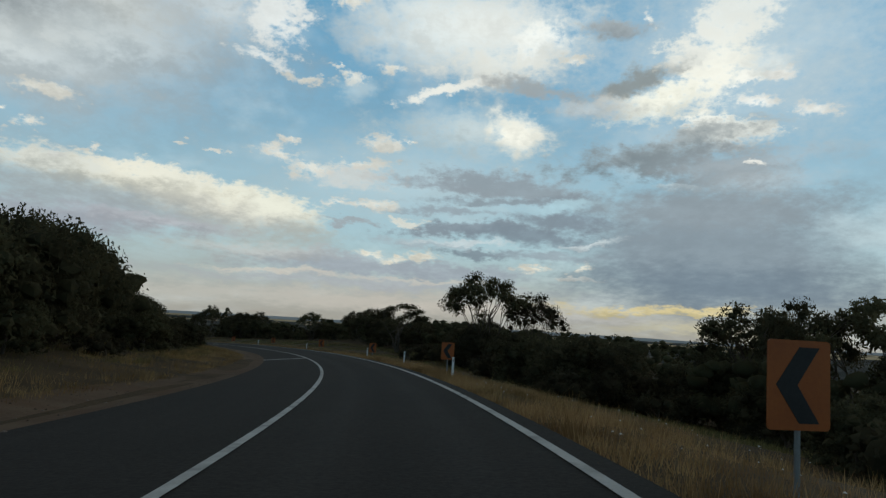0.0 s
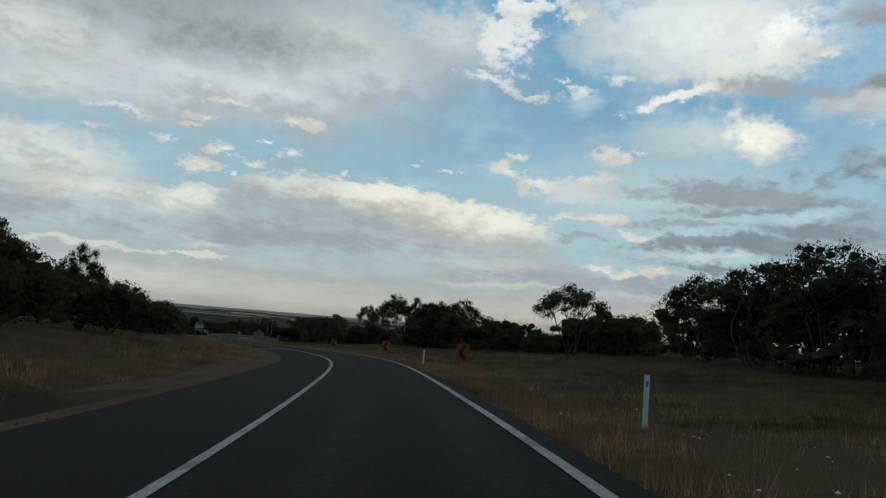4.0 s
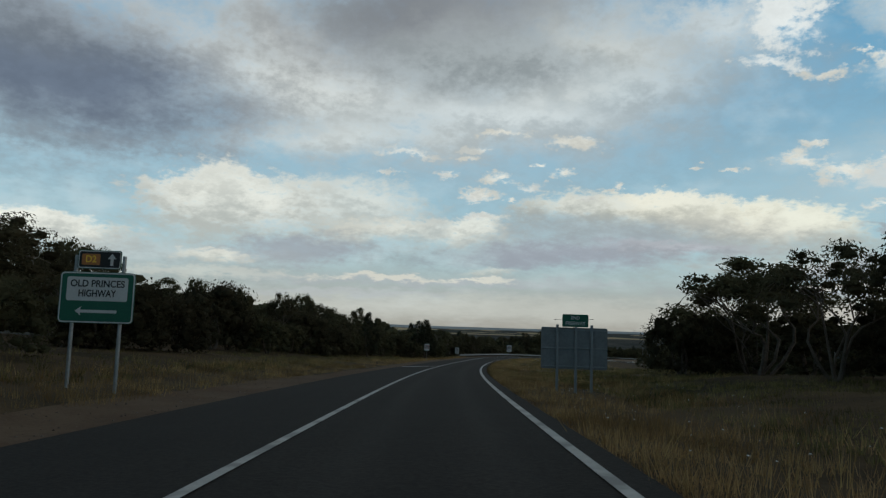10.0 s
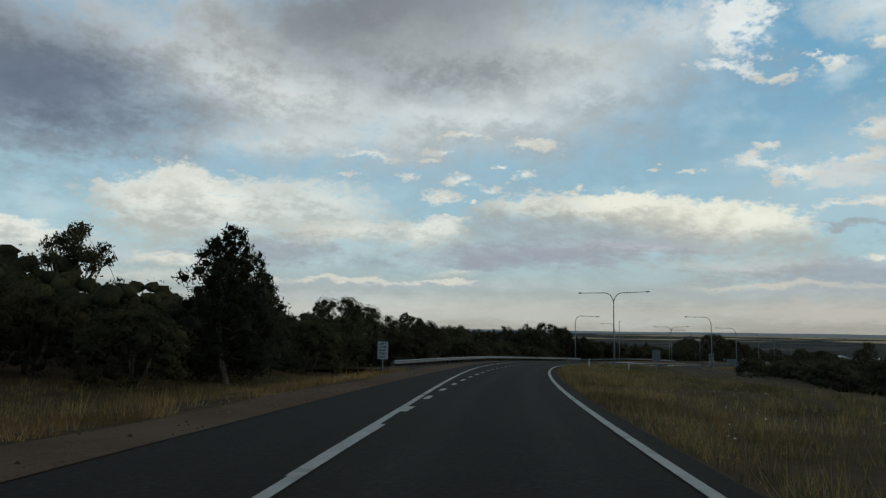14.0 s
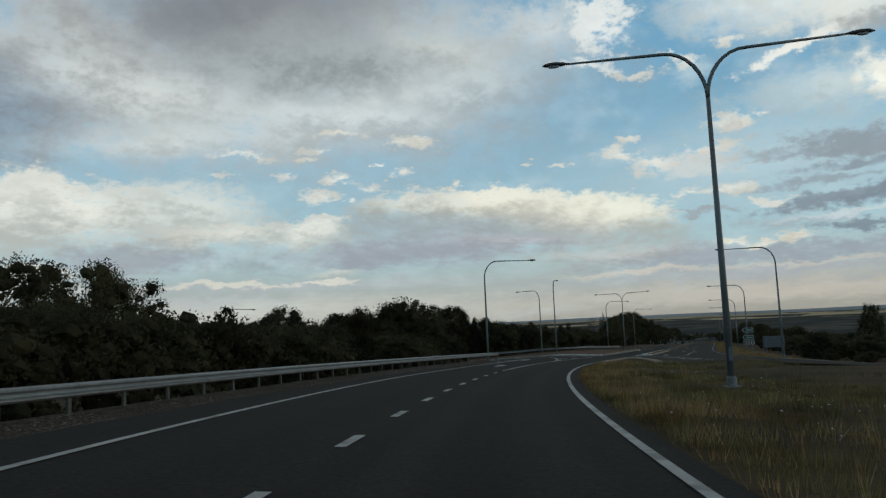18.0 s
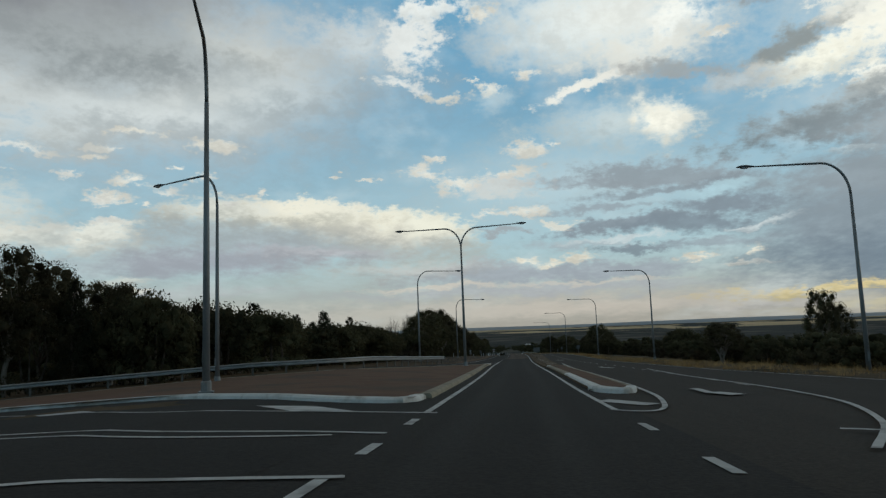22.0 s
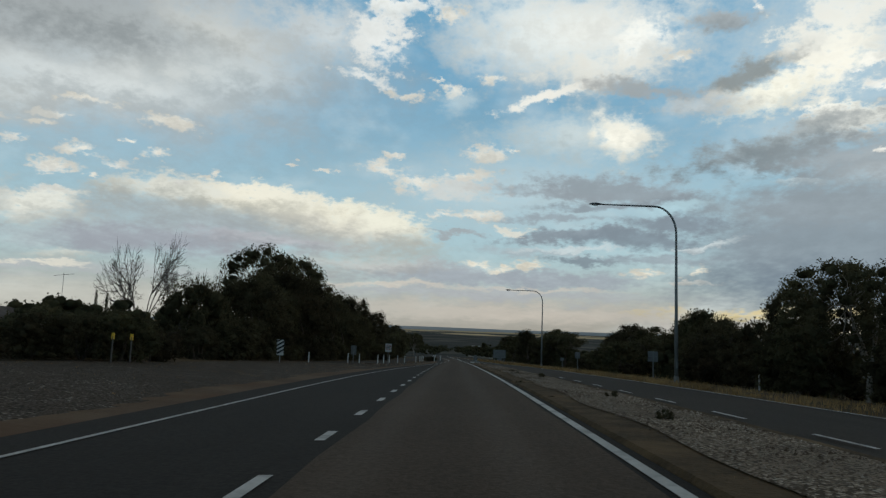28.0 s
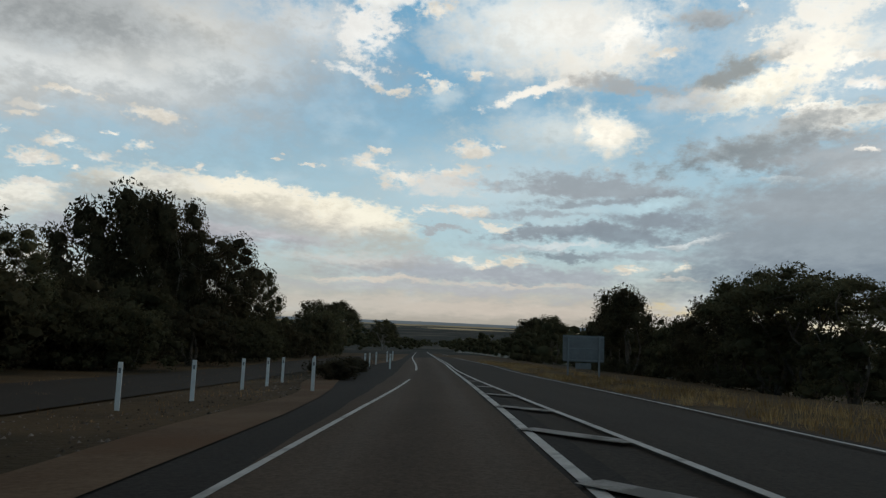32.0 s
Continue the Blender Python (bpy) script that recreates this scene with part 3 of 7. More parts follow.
M_SIGN_WHITE = mottled("white_sign_sheeting", (0.42, 0.41, 0.395), (0.49, 0.48, 0.46), 2.0, 20.0, 0.5, 0, 0.35, 0, 0)
M_SIGN_BACK = mottled("grey_sign_back", (0.13, 0.135, 0.135), (0.175, 0.18, 0.18), 1.5, 12.0, 0.55, 0.4, 0.4, 0.05, 0.003)
M_ORANGE = mottled("orange_sign_sheeting", (0.25, 0.060, 0.009), (0.31, 0.080, 0.012), 2.0, 20.0, 0.5, 0, 0.35, 0, 0)
M_BLACK = mottled("black_sign_sheeting", (0.012, 0.012, 0.012), (0.02, 0.02, 0.02), 2.0, 20.0, 0.6, 0, 0.3, 0, 0)
M_RED = mottled("red_sign_sheeting", (0.20, 0.018, 0.016), (0.25, 0.022, 0.02), 2.0, 20.0, 0.5, 0, 0.35, 0, 0)
M_GREEN = mottled("green_sign_sheeting", (0.006, 0.075, 0.045), (0.009, 0.095, 0.055), 2.0, 20.0, 0.5, 0, 0.35, 0, 0)
M_BROWN = mottled("brown_sign_sheeting", (0.30, 0.11, 0.03), (0.36, 0.14, 0.04), 2.0, 20.0, 0.5, 0, 0.35, 0, 0)
M_YELLOW = mottled("yellow_sheeting", (0.75, 0.42, 0.03), (0.8, 0.48, 0.04), 2.0, 20.0, 0.5, 0, 0.35, 0, 0)
M_BARK = mottled("grey_brown_bark", (0.06, 0.047, 0.036), (0.12, 0.097, 0.077), 2.0, 14.0, 0.9, 0, 0.15, 0.6, 0.03, 0.2)
M_PALE_BARK = mottled("pale_gum_bark", (0.15, 0.125, 0.10), (0.24, 0.21, 0.18), 1.2, 10.0, 0.85, 0, 0.2, 0.3, 0.02, 0.15)
M_DEAD = mottled("dead_grey_wood", (0.09, 0.078, 0.07), (0.15, 0.133, 0.12), 2.0, 14.0, 0.9, 0, 0.15, 0.4, 0.02)


def foliage(name, a, b, vary=0.25, thin=0.5):
    """Leaves or blades: a colour of its own for each, patches over the crown, and some light that comes through."""
    m, w, bs = material(name, 0.85, 0, 0.06)
    r = w.node("ShaderNodeNewGeometry").outputs["Random Per Island"]
    at = w.node("ShaderNodeTexCoord").outputs["Object"]
    c = w.mix(r, (*a, 1), (*b, 1))
    c = w.mix(w.step(w.noise(at, 0.5, 3.0), 0.4, 0.65), c, (*[0.6 * v for v in a], 1))
    o = w.node("ShaderNodeObjectInfo").outputs["Random"]
    c = w.node("ShaderNodeHueSaturation", {"Color": c, "Hue": w.math("ADD", 0.485, w.math("MULTIPLY", o, 0.03)),
                                           "Value": w.math("ADD", 1.0 - vary, w.math("MULTIPLY", o, 2 * vary))}).outputs[0]
    feed(w, bs.inputs["Base Color"], c)
    if thin:
        glow = w.node("ShaderNodeBsdfTranslucent", {"Color": c})
        both = w.node("ShaderNodeMixShader", {0: thin, 1: bs.outputs[0], 2: glow.outputs[0]})
        w.tree.links.new(both.outputs[0], m.node_tree.nodes["Material Output"].inputs["Surface"])
    return m


def pebbled(name, dark, mid, pale, size, share=0.25, bump=0.8):
    """Packed small stones: each its own shade, some of them pale, with dark gaps between."""
    m, w, bs = material(name, 0.95, 0, 0.1)
    at = w.node("ShaderNodeTexCoord").outputs["Object"]
    cell = w.node("ShaderNodeTexVoronoi", {"Vector": at, "Scale": 1.0 / size})
    shade = w.node("ShaderNodeSeparateColor", {0: cell.outputs["Color"]}).outputs[0]
    c = w.mix(shade, (*dark, 1), (*mid, 1))
    c = w.mix(w.step(w.math("MULTIPLY_ADD", w.noise(at, 0.8, 3.0), 0.6, shade), 1.32 - share, 1.42 - share), c, (*pale, 1))
    c = w.mix(w.step(w.noise(at, 0.35, 4.0, 0.6), 0.42, 0.66), c, (*[0.7 * v for v in mid], 1))
    c = w.mix(w.step(cell.outputs["Distance"], 0.35, 0.75), c, (*[0.45 * v for v in dark], 1))
    feed(w, bs.inputs["Base Color"], c)
    feed(w, bs.inputs["Normal"], w.node("ShaderNodeBump", {"Height": cell.outputs["Distance"], "Strength": bump, "Distance": -size}).outputs[0])
    return m


def asphalt(name, a, b, worn):
    """Worn asphalt: stone grain, long stains along the way, polished wheel tracks and an oily streak between them."""
    m, w, bs = material(name, 0.9, 0, 0.1)
    at = w.node("ShaderNodeTexCoord").outputs["Object"]
    lat = w.node("ShaderNodeAttribute")
    lat.attribute_name = "across"
    far = w.node("ShaderNodeAttribute")
    far.attribute_name = "along"
    x, y = lat.outputs["Fac"], far.outputs["Fac"]
    grain = w.noise(at, 55.0, 3.0, 0.7)
    stone = w.noise(at, 16.0, 4.0, 0.6)
    stain = w.noise(w.xyz(w.math("MULTIPLY", x, 1.3), w.math("MULTIPLY", y, 0.06)), 1.0, 5.0, 0.6)
    blot = w.noise(at, 0.35, 5.0, 0.6)
    c = w.mix(w.step(w.math("MULTIPLY_ADD", grain, 0.5, w.math("MULTIPLY", stone, 0.5)), 0.36, 0.64), (*a, 1), (*b, 1))
    side = w.math("ABSOLUTE", w.math("ADD", x, 0.1))
    track = w.math("SUBTRACT", 1.0, w.step(w.math("ABSOLUTE", w.math("SUBTRACT", side, 0.78)), 0.05, 0.42))
    oil = w.math("SUBTRACT", 1.0, w.step(side, 0.05, 0.4))
    value = w.math("MULTIPLY_ADD", track, 0.10 * worn, w.math("MULTIPLY_ADD", oil, -0.14 * worn, 1.0))
    value = w.math("ADD", value, w.math("MULTIPLY_ADD", stain, 0.5, w.math("MULTIPLY_ADD", blot, 0.3, -0.4)))
    c = w.node("ShaderNodeHueSaturation", {"Color": c, "Value": value}).outputs[0]
    feed(w, bs.inputs["Base Color"], c)
    feed(w, bs.inputs["Roughness"], w.math("MULTIPLY_ADD", track, -0.12 * worn, 0.92))
    feed(w, bs.inputs["Normal"], w.node("ShaderNodeBump", {"Height": stone, "Strength": 0.6, "Distance": 0.012}).outputs[0])
    return m


def patchwork(name, pale, dry, dark):
    """A far plain of pale stubble fields between dark woods."""
    m, w, bs = material(name, 0.95, 0, 0.05)
    at = w.node("ShaderNodeTexCoord").outputs["Object"]
    cell = w.node("ShaderNodeTexVoronoi", {"Vector": at, "Scale": 1 / 330.0})
    pick = w.node("ShaderNodeSeparateColor", {0: cell.outputs["Color"]})
    c = w.mix(pick.outputs[1], (*pale, 1), (*dry, 1))
    wood = w.math("ADD", pick.outputs[0], w.math("MULTIPLY_ADD", w.noise(at, 0.004, 5.0, 0.65), 1.6, -0.8))
    c = w.mix(w.step(wood, 0.40, 0.46), c, (*dark, 1))
    feed(w, bs.inputs["Base Color"], c)
    return m


# aerial haze of the far hills is painted into this pale blue-grey base colour
M_HILL = mottled("haze_tinted_hills", (0.32, 0.36, 0.39), (0.42, 0.45, 0.47), 0.002, 0.02, 1.0, 0, 0.0, 0, 0)

M_ASPHALT = asphalt("asphalt", (0.0215, 0.0195, 0.0175), (0.041, 0.037, 0.033), 0.45)
M_ASPHALT_BROWN = asphalt("brown_asphalt", (0.056, 0.042, 0.031), (0.108, 0.081, 0.060), 0.7)
M_ASPHALT_DUSTY = asphalt("dusty_asphalt", (0.031, 0.0265, 0.0215), (0.058, 0.049, 0.0405), 0.4)
M_SOIL = mottled("dark_grassy_soil", (0.050, 0.036, 0.022), (0.115, 0.080, 0.044), 1.5, 14.0, 0.95, 0, 0.1, 0.9, 0.04, 0, (0.14, 0.095, 0.05), 0.4)
M_VERGE = pebbled("stony_verge", (0.075, 0.060, 0.046), (0.155, 0.128, 0.103), (0.38, 0.34, 0.29), 0.06, 0.14)
M_GRAVEL = pebbled("pale_gravel", (0.16, 0.125, 0.088), (0.34, 0.28, 0.215), (0.56, 0.49, 0.40), 0.045, 0.3)
M_GROUND = mottled("dry_ground", (0.062, 0.043, 0.025), (0.110, 0.076, 0.040), 0.35, 6.0, 0.95, 0, 0.1, 0.8, 0.08, 0, (0.042, 0.034, 0.020), 0.07)
M_GUM = foliage("gum_leaves", (0.080, 0.074, 0.042), (0.120, 0.108, 0.062))
M_DENSE = foliage("dense_dark_leaves", (0.070, 0.065, 0.037), (0.104, 0.092, 0.052))
M_PINE = foliage("pine_needles", (0.050, 0.055, 0.034), (0.076, 0.076, 0.046))
M_SHRUB = foliage("shrub_leaves", (0.060, 0.052, 0.032), (0.094, 0.080, 0.048))
M_STRAW = foliage("dry_grass_blades", (0.27, 0.165, 0.068), (0.58, 0.39, 0.175), 0.0, 0.35)
M_GREENGRASS = foliage("half_green_grass", (0.11, 0.095, 0.040), (0.30, 0.235, 0.105), 0.0, 0.35)
M_FIELD = patchwork("far_fields", (0.62, 0.47, 0.28), (0.44, 0.34, 0.20), (0.045, 0.05, 0.045))
M_FARWOOD = mottled("far_woods", (0.016, 0.019, 0.017), (0.05, 0.053, 0.046), 0.012, 0.15, 0.95, 0, 0.1, 0.8, 2.0, 0, (0.10, 0.09, 0.07), 0.006)
M_PEBBLE = foliage("loose_stone", (0.13, 0.10, 0.07), (0.40, 0.34, 0.27), 0.0, 0.0)
M_LITTER = foliage("verge_stone", (0.06, 0.048, 0.036), (0.26, 0.225, 0.19), 0.0, 0.0)

# ---- helpers for meshes ----
def mesh_of(name, verts, faces, mat, smooth=False):
    me = bpy.data.meshes.new(name)
    me.from_pydata([tuple(v) for v in verts], [], [tuple(f) for f in faces])
    mats = mat if isinstance(mat, (list, tuple)) else [mat]
    for m in mats:
        me.materials.append(m)
    if smooth:
        me.polygons.foreach_set("use_smooth", [True] * len(me.polygons))
    me.update()
    return me


def from_bm(name, bm, mat, smooth=False):
    me = bpy.data.meshes.new(name)
    bm.to_mesh(me)
    bm.free()
    for m in mat if isinstance(mat, (list, tuple)) else [mat]:
        me.materials.append(m)
    if smooth:
        me.polygons.foreach_set("use_smooth", [True] * len(me.polygons))
    return me


def thing(name, label, category, group="", kind="", data=None):
    return tagged(new(name, data), label, category, group, kind)


def part(name, data, parent, label="", m=None):
    ob = new(name, data)
    ob.parent = parent
    if m is not None:
        ob.matrix_basis = m
    if label:
        tagged(ob, label)
    return ob


def box_bm(size, at=(0, 0, 0), bevel=0.0, bm=None, turn=None):
    bm = bm or bmesh.new()
    m = Matrix.Translation(at) @ (turn or Matrix()) @ Matrix.Diagonal((*size, 1))
    made = bmesh.ops.create_cube(bm, size=1, matrix=m)["verts"]
    if bevel:
        edges = list({e for v in made for e in v.link_edges})
        bmesh.ops.bevel(bm, geom=edges, offset=bevel, segments=2, affect="EDGES", profile=0.6)
    return bm


def tube(points, radii, sides=10, verts=None, faces=None, cap=True):
    """Verts and faces of a tapered tube along points."""
    verts, faces = ([], []) if verts is None else (verts, faces)
    pts = [Vector(p) for p in points]
    ref = Vector((0.31, 0.95, 0.05))
    first = len(verts)
    for i, p in enumerate(pts):
        d = (pts[min(i + 1, len(pts) - 1)] - pts[max(i - 1, 0)]).normalized()
        u = d.cross(ref)
        if u.length < 0.05:
            u = d.cross(Vector((1, 0, 0)))
        u.normalize()
        w = d.cross(u)
        for k in range(sides):
            a = 2 * math.pi * k / sides
            verts.append(tuple(p + radii[i] * (math.cos(a) * u + math.sin(a) * w)))
    for i in range(len(pts) - 1):
        for k in range(sides):
            a, b = first + i * sides + k, first + i * sides + (k + 1) % sides
            faces.append((a, b, b + sides, a + sides))
    if cap:
        faces.append(tuple(first + k for k in reversed(range(sides))))
        faces.append(tuple(first + (len(pts) - 1) * sides + k for k in range(sides)))
    return verts, faces


def slab(outline, thick, mat, name, front=0.0, bevel=0.0):
    """A flat plate in the x-z plane; its face looks along -y, at y = front."""
    n = len(outline)
    verts = [(x, front, z) for x, z in outline] + [(x, front + thick, z) for x, z in outline]
    faces = [tuple(range(n)), tuple(range(2 * n - 1, n - 1, -1))] + [(i, i + n, (i + 1) % n + n, (i + 1) % n) for i in range(n)]
    return mesh_of(name, verts, faces, mat)


def rounded(w, h, r=0.05, n=5, cx=0.0, cz=0.0):
    out = []
    for qx, qz, a0 in ((w / 2 - r, h / 2 - r, 0), (-w / 2 + r, h / 2 - r, 90), (-w / 2 + r, -h / 2 + r, 180), (w / 2 - r, -h / 2 + r, 270)):
        for k in range(n):
            a = radians(a0 + 90 * k / (n - 1))
            out.append((cx + qx + r * math.cos(a), cz + qz + r * math.sin(a)))
    return out


def ring(r0, r1, n, mat, name, front, cx=0.0, cz=0.0):
    verts, faces = [], []
    for k in range(n):
        a = 2 * math.pi * k / n
        for r in (r0, r1):
            for y in (front, front + 0.003):
                verts.append((cx + r * math.cos(a), y, cz + r * math.sin(a)))
    for k in range(n):
        i, j = 4 * k, 4 * ((k + 1) % n)
        faces += [(i, i + 2, j + 2, j), (i + 2, i + 3, j + 3, j + 2), (i, j, j + 1, i + 1)]
    return mesh_of(name, verts, faces, mat)


def lettering(text, height, mat, cx, cz, front, width=None):
    """Raised characters in the x-z plane facing -y."""
    cu = bpy.data.curves.new("characters", "FONT")
    cu.body, cu.size, cu.align_x, cu.align_y, cu.extrude, cu.offset = text, height * 1.34, "CENTER", "CENTER", 0.002, 0.004
    ob = bpy.data.objects.new("characters", cu)
    scene.collection.objects.link(ob)
    me = bpy.data.meshes.new_from_object(ob.evaluated_get(bpy.context.evaluated_depsgraph_get()))
    bpy.data.objects.remove(ob)
    bpy.data.curves.remove(cu)
    xs = [v.co.x for v in me.vertices]
    squeeze = width / (max(xs) - min(xs)) if width else 1.0
    me.transform(Matrix.Translation((cx, front, cz)) @ pose(0, 0, 0, 90) @ Matrix.Diagonal((squeeze, 1, 1, 1)))
    me.materials.clear()
    me.materials.append(mat)
    return me


# ---- lines along the road ----
def line(knots, s):
    ks, vs = zip(*knots)
    s = np.asarray(s, float)
    return sum(np.interp(s + d, ks, vs) for d in (-9, -4.5, 0, 4.5, 9)) / 5


RIGHT_LINE = ((-20, 1.89), (0, 1.75), (20, 1.6), (40, 1.49), (60, 1.51), (80, 1.56), (92, 1.4), (103, 1.15), (112, 1.15), (122, 1.5), (134, 1.73), (140, 1.73), (160, 1.6), (180, 1.42), (200, 1.32), (220, 1.42), (240, 1.63), (260, 1.77), (280, 1.79), (300, 1.73), (320, 1.64), (340, 1.6), (360, 1.57), (380, 1.58), (400, 1.68), (420, 1.83), (440, 1.91), (457, 2.2), (477, 2.32), (490, 1.75), (500, 1.64), (520, 1.55), (540, 1.5), (560, 1.52), (580, 1.61), (600, 1.74), (620, 1.85), (640, 1.9), (660, 1.82), (680, 1.66), (700, 1.44), (718, 1.34), (745, 1.4), (800, 1.4))
LEFT_LINE = ((-20, -1.66), (0, -1.79), (20, -1.91), (40, -1.96), (60, -1.91), (80, -1.86), (92, -2.05), (103, -2.27), (112, -2.25), (122, -1.95), (134, -1.73), (140, -1.74), (160, -1.93), (180, -2.16), (200, -2.25), (220, -2.12), (240, -1.89), (260, -1.72), (280, -1.64), (300, -1.66), (320, -1.75), (340, -1.82), (360, -1.83), (380, -1.81), (400, -1.76), (420, -1.64), (436, -1.7), (454, -1.73), (478, -1.66), (500, -1.84), (520, -1.97), (540, -2.04), (560, -2.01), (580, -1.87), (600, -1.7), (620, -1.57), (640, -1.56), (660, -1.65), (680, -1.81), (700, -1.98))
TURN_LINE = ((314, -1.68), (330, -2.1), (352, -3.0), (376, -3.75), (386, -4.02), (398, -4.6), (418, -4.9), (437, -4.83), (452, -5.1), (462, -5.7))
EDGE_LINE = ((520, -7.2), (527, -6.9), (533, -6.5), (540, -5.75), (549, -5.02), (561, -5.03), (608, -4.6), (643, -4.38), (668, -3.62), (689, -2.4), (704, -2.0), (713, -1.76), (720, -1.4), (729, -0.98), (736, -0.7), (750, -0.6), (764, -0.85), (800, -1.5))
LEFT_ASPHALT = ((-40, -5.6), (40, -5.3), (76, -5.05), (115, -5.5), (132, -4.6), (168, -5.2), (191, -5.6), (212, -5.5), (243, -5.1), (293, -4.36), (313, -3.95),
                (345, -4.0), (378, -5.05), (400, -6.1), (437, -6.0), (452, -6.0), (462, -2.7), (528, -2.7), (538, -6.1), (556, -6.1), (610, -5.7), (645, -5.45), (668, -4.85),
                (689, -3.2), (713, -2.6), (730, -2.5), (742, -4.6), (756, -4.6), (775, -2.6), (800, -2.6))


def right_edge(s):
    return line(RIGHT_LINE, s) + 0.38


def strip(s0, s1, left, right, h=0.0, step=2.0, name="strip", mat=None, cols=2, on="road", thick=0.0):
    """A band along the road between two lines (functions of s), h over the road."""
    ss = np.linspace(s0, s1, max(2, int(round((s1 - s0) / step)) + 1))
    lo, hi = left(ss), right(ss)
    verts, faces = [], []
    for s, a, b in zip(ss, lo, hi):
        for k in range(cols):
            verts.append(spot(s, a + (b - a) * k / (cols - 1), h, on))
    for i in range(len(ss) - 1):
        for k in range(cols - 1):
            n = i * cols + k
            faces.append((n, n + 1, n + 1 + cols, n + cols))
    me = mesh_of(name, verts, faces, mat)
    across, along = me.attributes.new("across", "FLOAT", "POINT"), me.attributes.new("along", "FLOAT", "POINT")
    across.data.foreach_set("value", np.array([a + (b - a) * k / (cols - 1) for a, b in zip(lo, hi) for k in range(cols)], np.float32))
    along.data.foreach_set("value", np.repeat(ss, cols).astype(np.float32))
    return me


def patch(outline, h, name, mat, on="road"):
    """A flat area with its corners at (s, lat)."""
    verts = [spot(s, lat, h, on) for s, lat in outline]
    return mesh_of(name, verts, [tuple(range(len(verts)))], mat)


def mark(knots, s0, s1, width=0.13, shift=0.0):
    return strip(s0, s1, lambda s: line(knots, s) + shift - width / 2, lambda s: line(knots, s) + shift + width / 2, 0.012, 2.0, "line", M_PAINT)


# ---- ground ----
def build_ground():
    ss = np.r_[-4400, -2600, -1400, -700, -350, -180, -100, np.arange(-60, 800, 4.0), 812, 830, 855, 890, 940, 1010, 1100, 1220, 1400, 1650, 2000, 2500, 3200, 4000, 4800]
    half = np.array([2.2, 3.2, 4.4, 5.6, 7, 9, 11.5, 14, 17, 20.5, 25, 30, 36, 44, 54, 66, 85, 115, 160, 220, 300, 430, 620, 900, 1300, 1900, 2700, 3600, 4600])
    lats = np.r_[-half[::-1], 0, half]
    cols = len(lats)
    verts, faces, mats = [], [], []
    for s in ss:
        le, ri = float(line(LEFT_ASPHALT, s)), float(right_edge(s))
        for lat in lats:
            p = spot(s, lat)
            rough = noise.noise(Vector((p.x * 0.13, p.y * 0.13, 0))) * 0.22 + noise.noise(Vector((p.x * 0.5, p.y * 0.5, 3))) * 0.07
            out = min(1.0, max(0.0, (max(le - lat, lat - ri) - 0.6) / 3.0))
            if -40 < s < 800 and abs(lat) < 22 and not (lat > ri and s < 420):
                out *= 0.25 if s > 440 and lat > 0 else 1.0
            if 545 < s < 800 and -16 < lat < 0:
                out *= 0.04
            p.z += rough * out * (1.7 if s < 300 and lat > 0 else 1.0)
            if (le - 0.1 < lat < ri + 0.1) or (450 < s < 549 and (-26 if s < 530 else np.interp(s, (530, 549), (-8.5, -5.5))) < lat < 12.5) or (549 <= s < 800 and le + 0.3 < lat < 12.5):
                p.z -= 0.07
            fall = min(1.0, max(abs(lat) - 140, s - 950, -s - 300, 0.0) / 900)
            if fall:
                p.z = p.z * (1 - fall) - 56 * fall + 2.5 * fall * noise.noise(Vector((p.x * 0.004, p.y * 0.004, 7)))
            verts.append(p)
    for i in range(len(ss) - 1):
        for k in range(cols - 1):
            n = i * cols + k
            faces.append((n, n + 1, n + 1 + cols, n + cols))
            far = max(abs(lats[k]), abs(ss[i]) - 500 if ss[i] > 0 else -ss[i])
            mats.append(0 if far < 350 else 1)
    me = mesh_of("ground", verts, faces, [M_GROUND, M_FARWOOD], True)
    me.polygons.foreach_set("material_index", mats)
    return thing("ground", "dry grassy ground falling away to distant pale fields", "ground", kind="structure", data=me)


build_ground()


def build_far_land():
    """A wide ring of pale fields in the far plain, with low hills behind it, their haze painted into the colour."""
    rings = ((1300, -62), (1600, -44), (2100, -38), (2700, -31), (3300, -24), (3800, -15), (3900, -12), (4000, -2), (4200, 5), (4300, -60))
    n = 240
    verts, faces, mats = [], [], []
    for j, (r, z) in enumerate(rings):
        for i in range(n):
            a = 2 * math.pi * i / n
            swell = noise.noise(Vector((3 * math.cos(a), 3 * math.sin(a), 0.6 * j))) + 0.5 * noise.noise(Vector((9 * math.cos(a), 9 * math.sin(a), j)))
            verts.append((-250 + r * math.cos(a), 450 + r * math.sin(a), z + (6 * swell if 6 < j < 9 else 1.5 * swell if j else 0)))
    for j in range(len(rings) - 1):
        for i in range(n):
            k = (i + 1) % n
            faces.append((j * n + i, (j + 1) * n + i, (j + 1) * n + k, j * n + k))
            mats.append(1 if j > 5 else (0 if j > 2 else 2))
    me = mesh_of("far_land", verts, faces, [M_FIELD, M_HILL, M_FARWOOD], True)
    me.polygons.foreach_set("material_index", mats)
    thing("far_land", "distant pale stubble fields and low hills tinted blue-grey as by haze", "distant land", kind="structure", data=me)


build_far_land()

road = thing("road", "dark grey asphalt road curving down a gentle slope", "road", kind="structure",
             data=strip(-60, 900, lambda s: line(LEFT_ASPHALT, s), right_edge, 0.0, 2.0, "road", M_ASPHALT, 9))
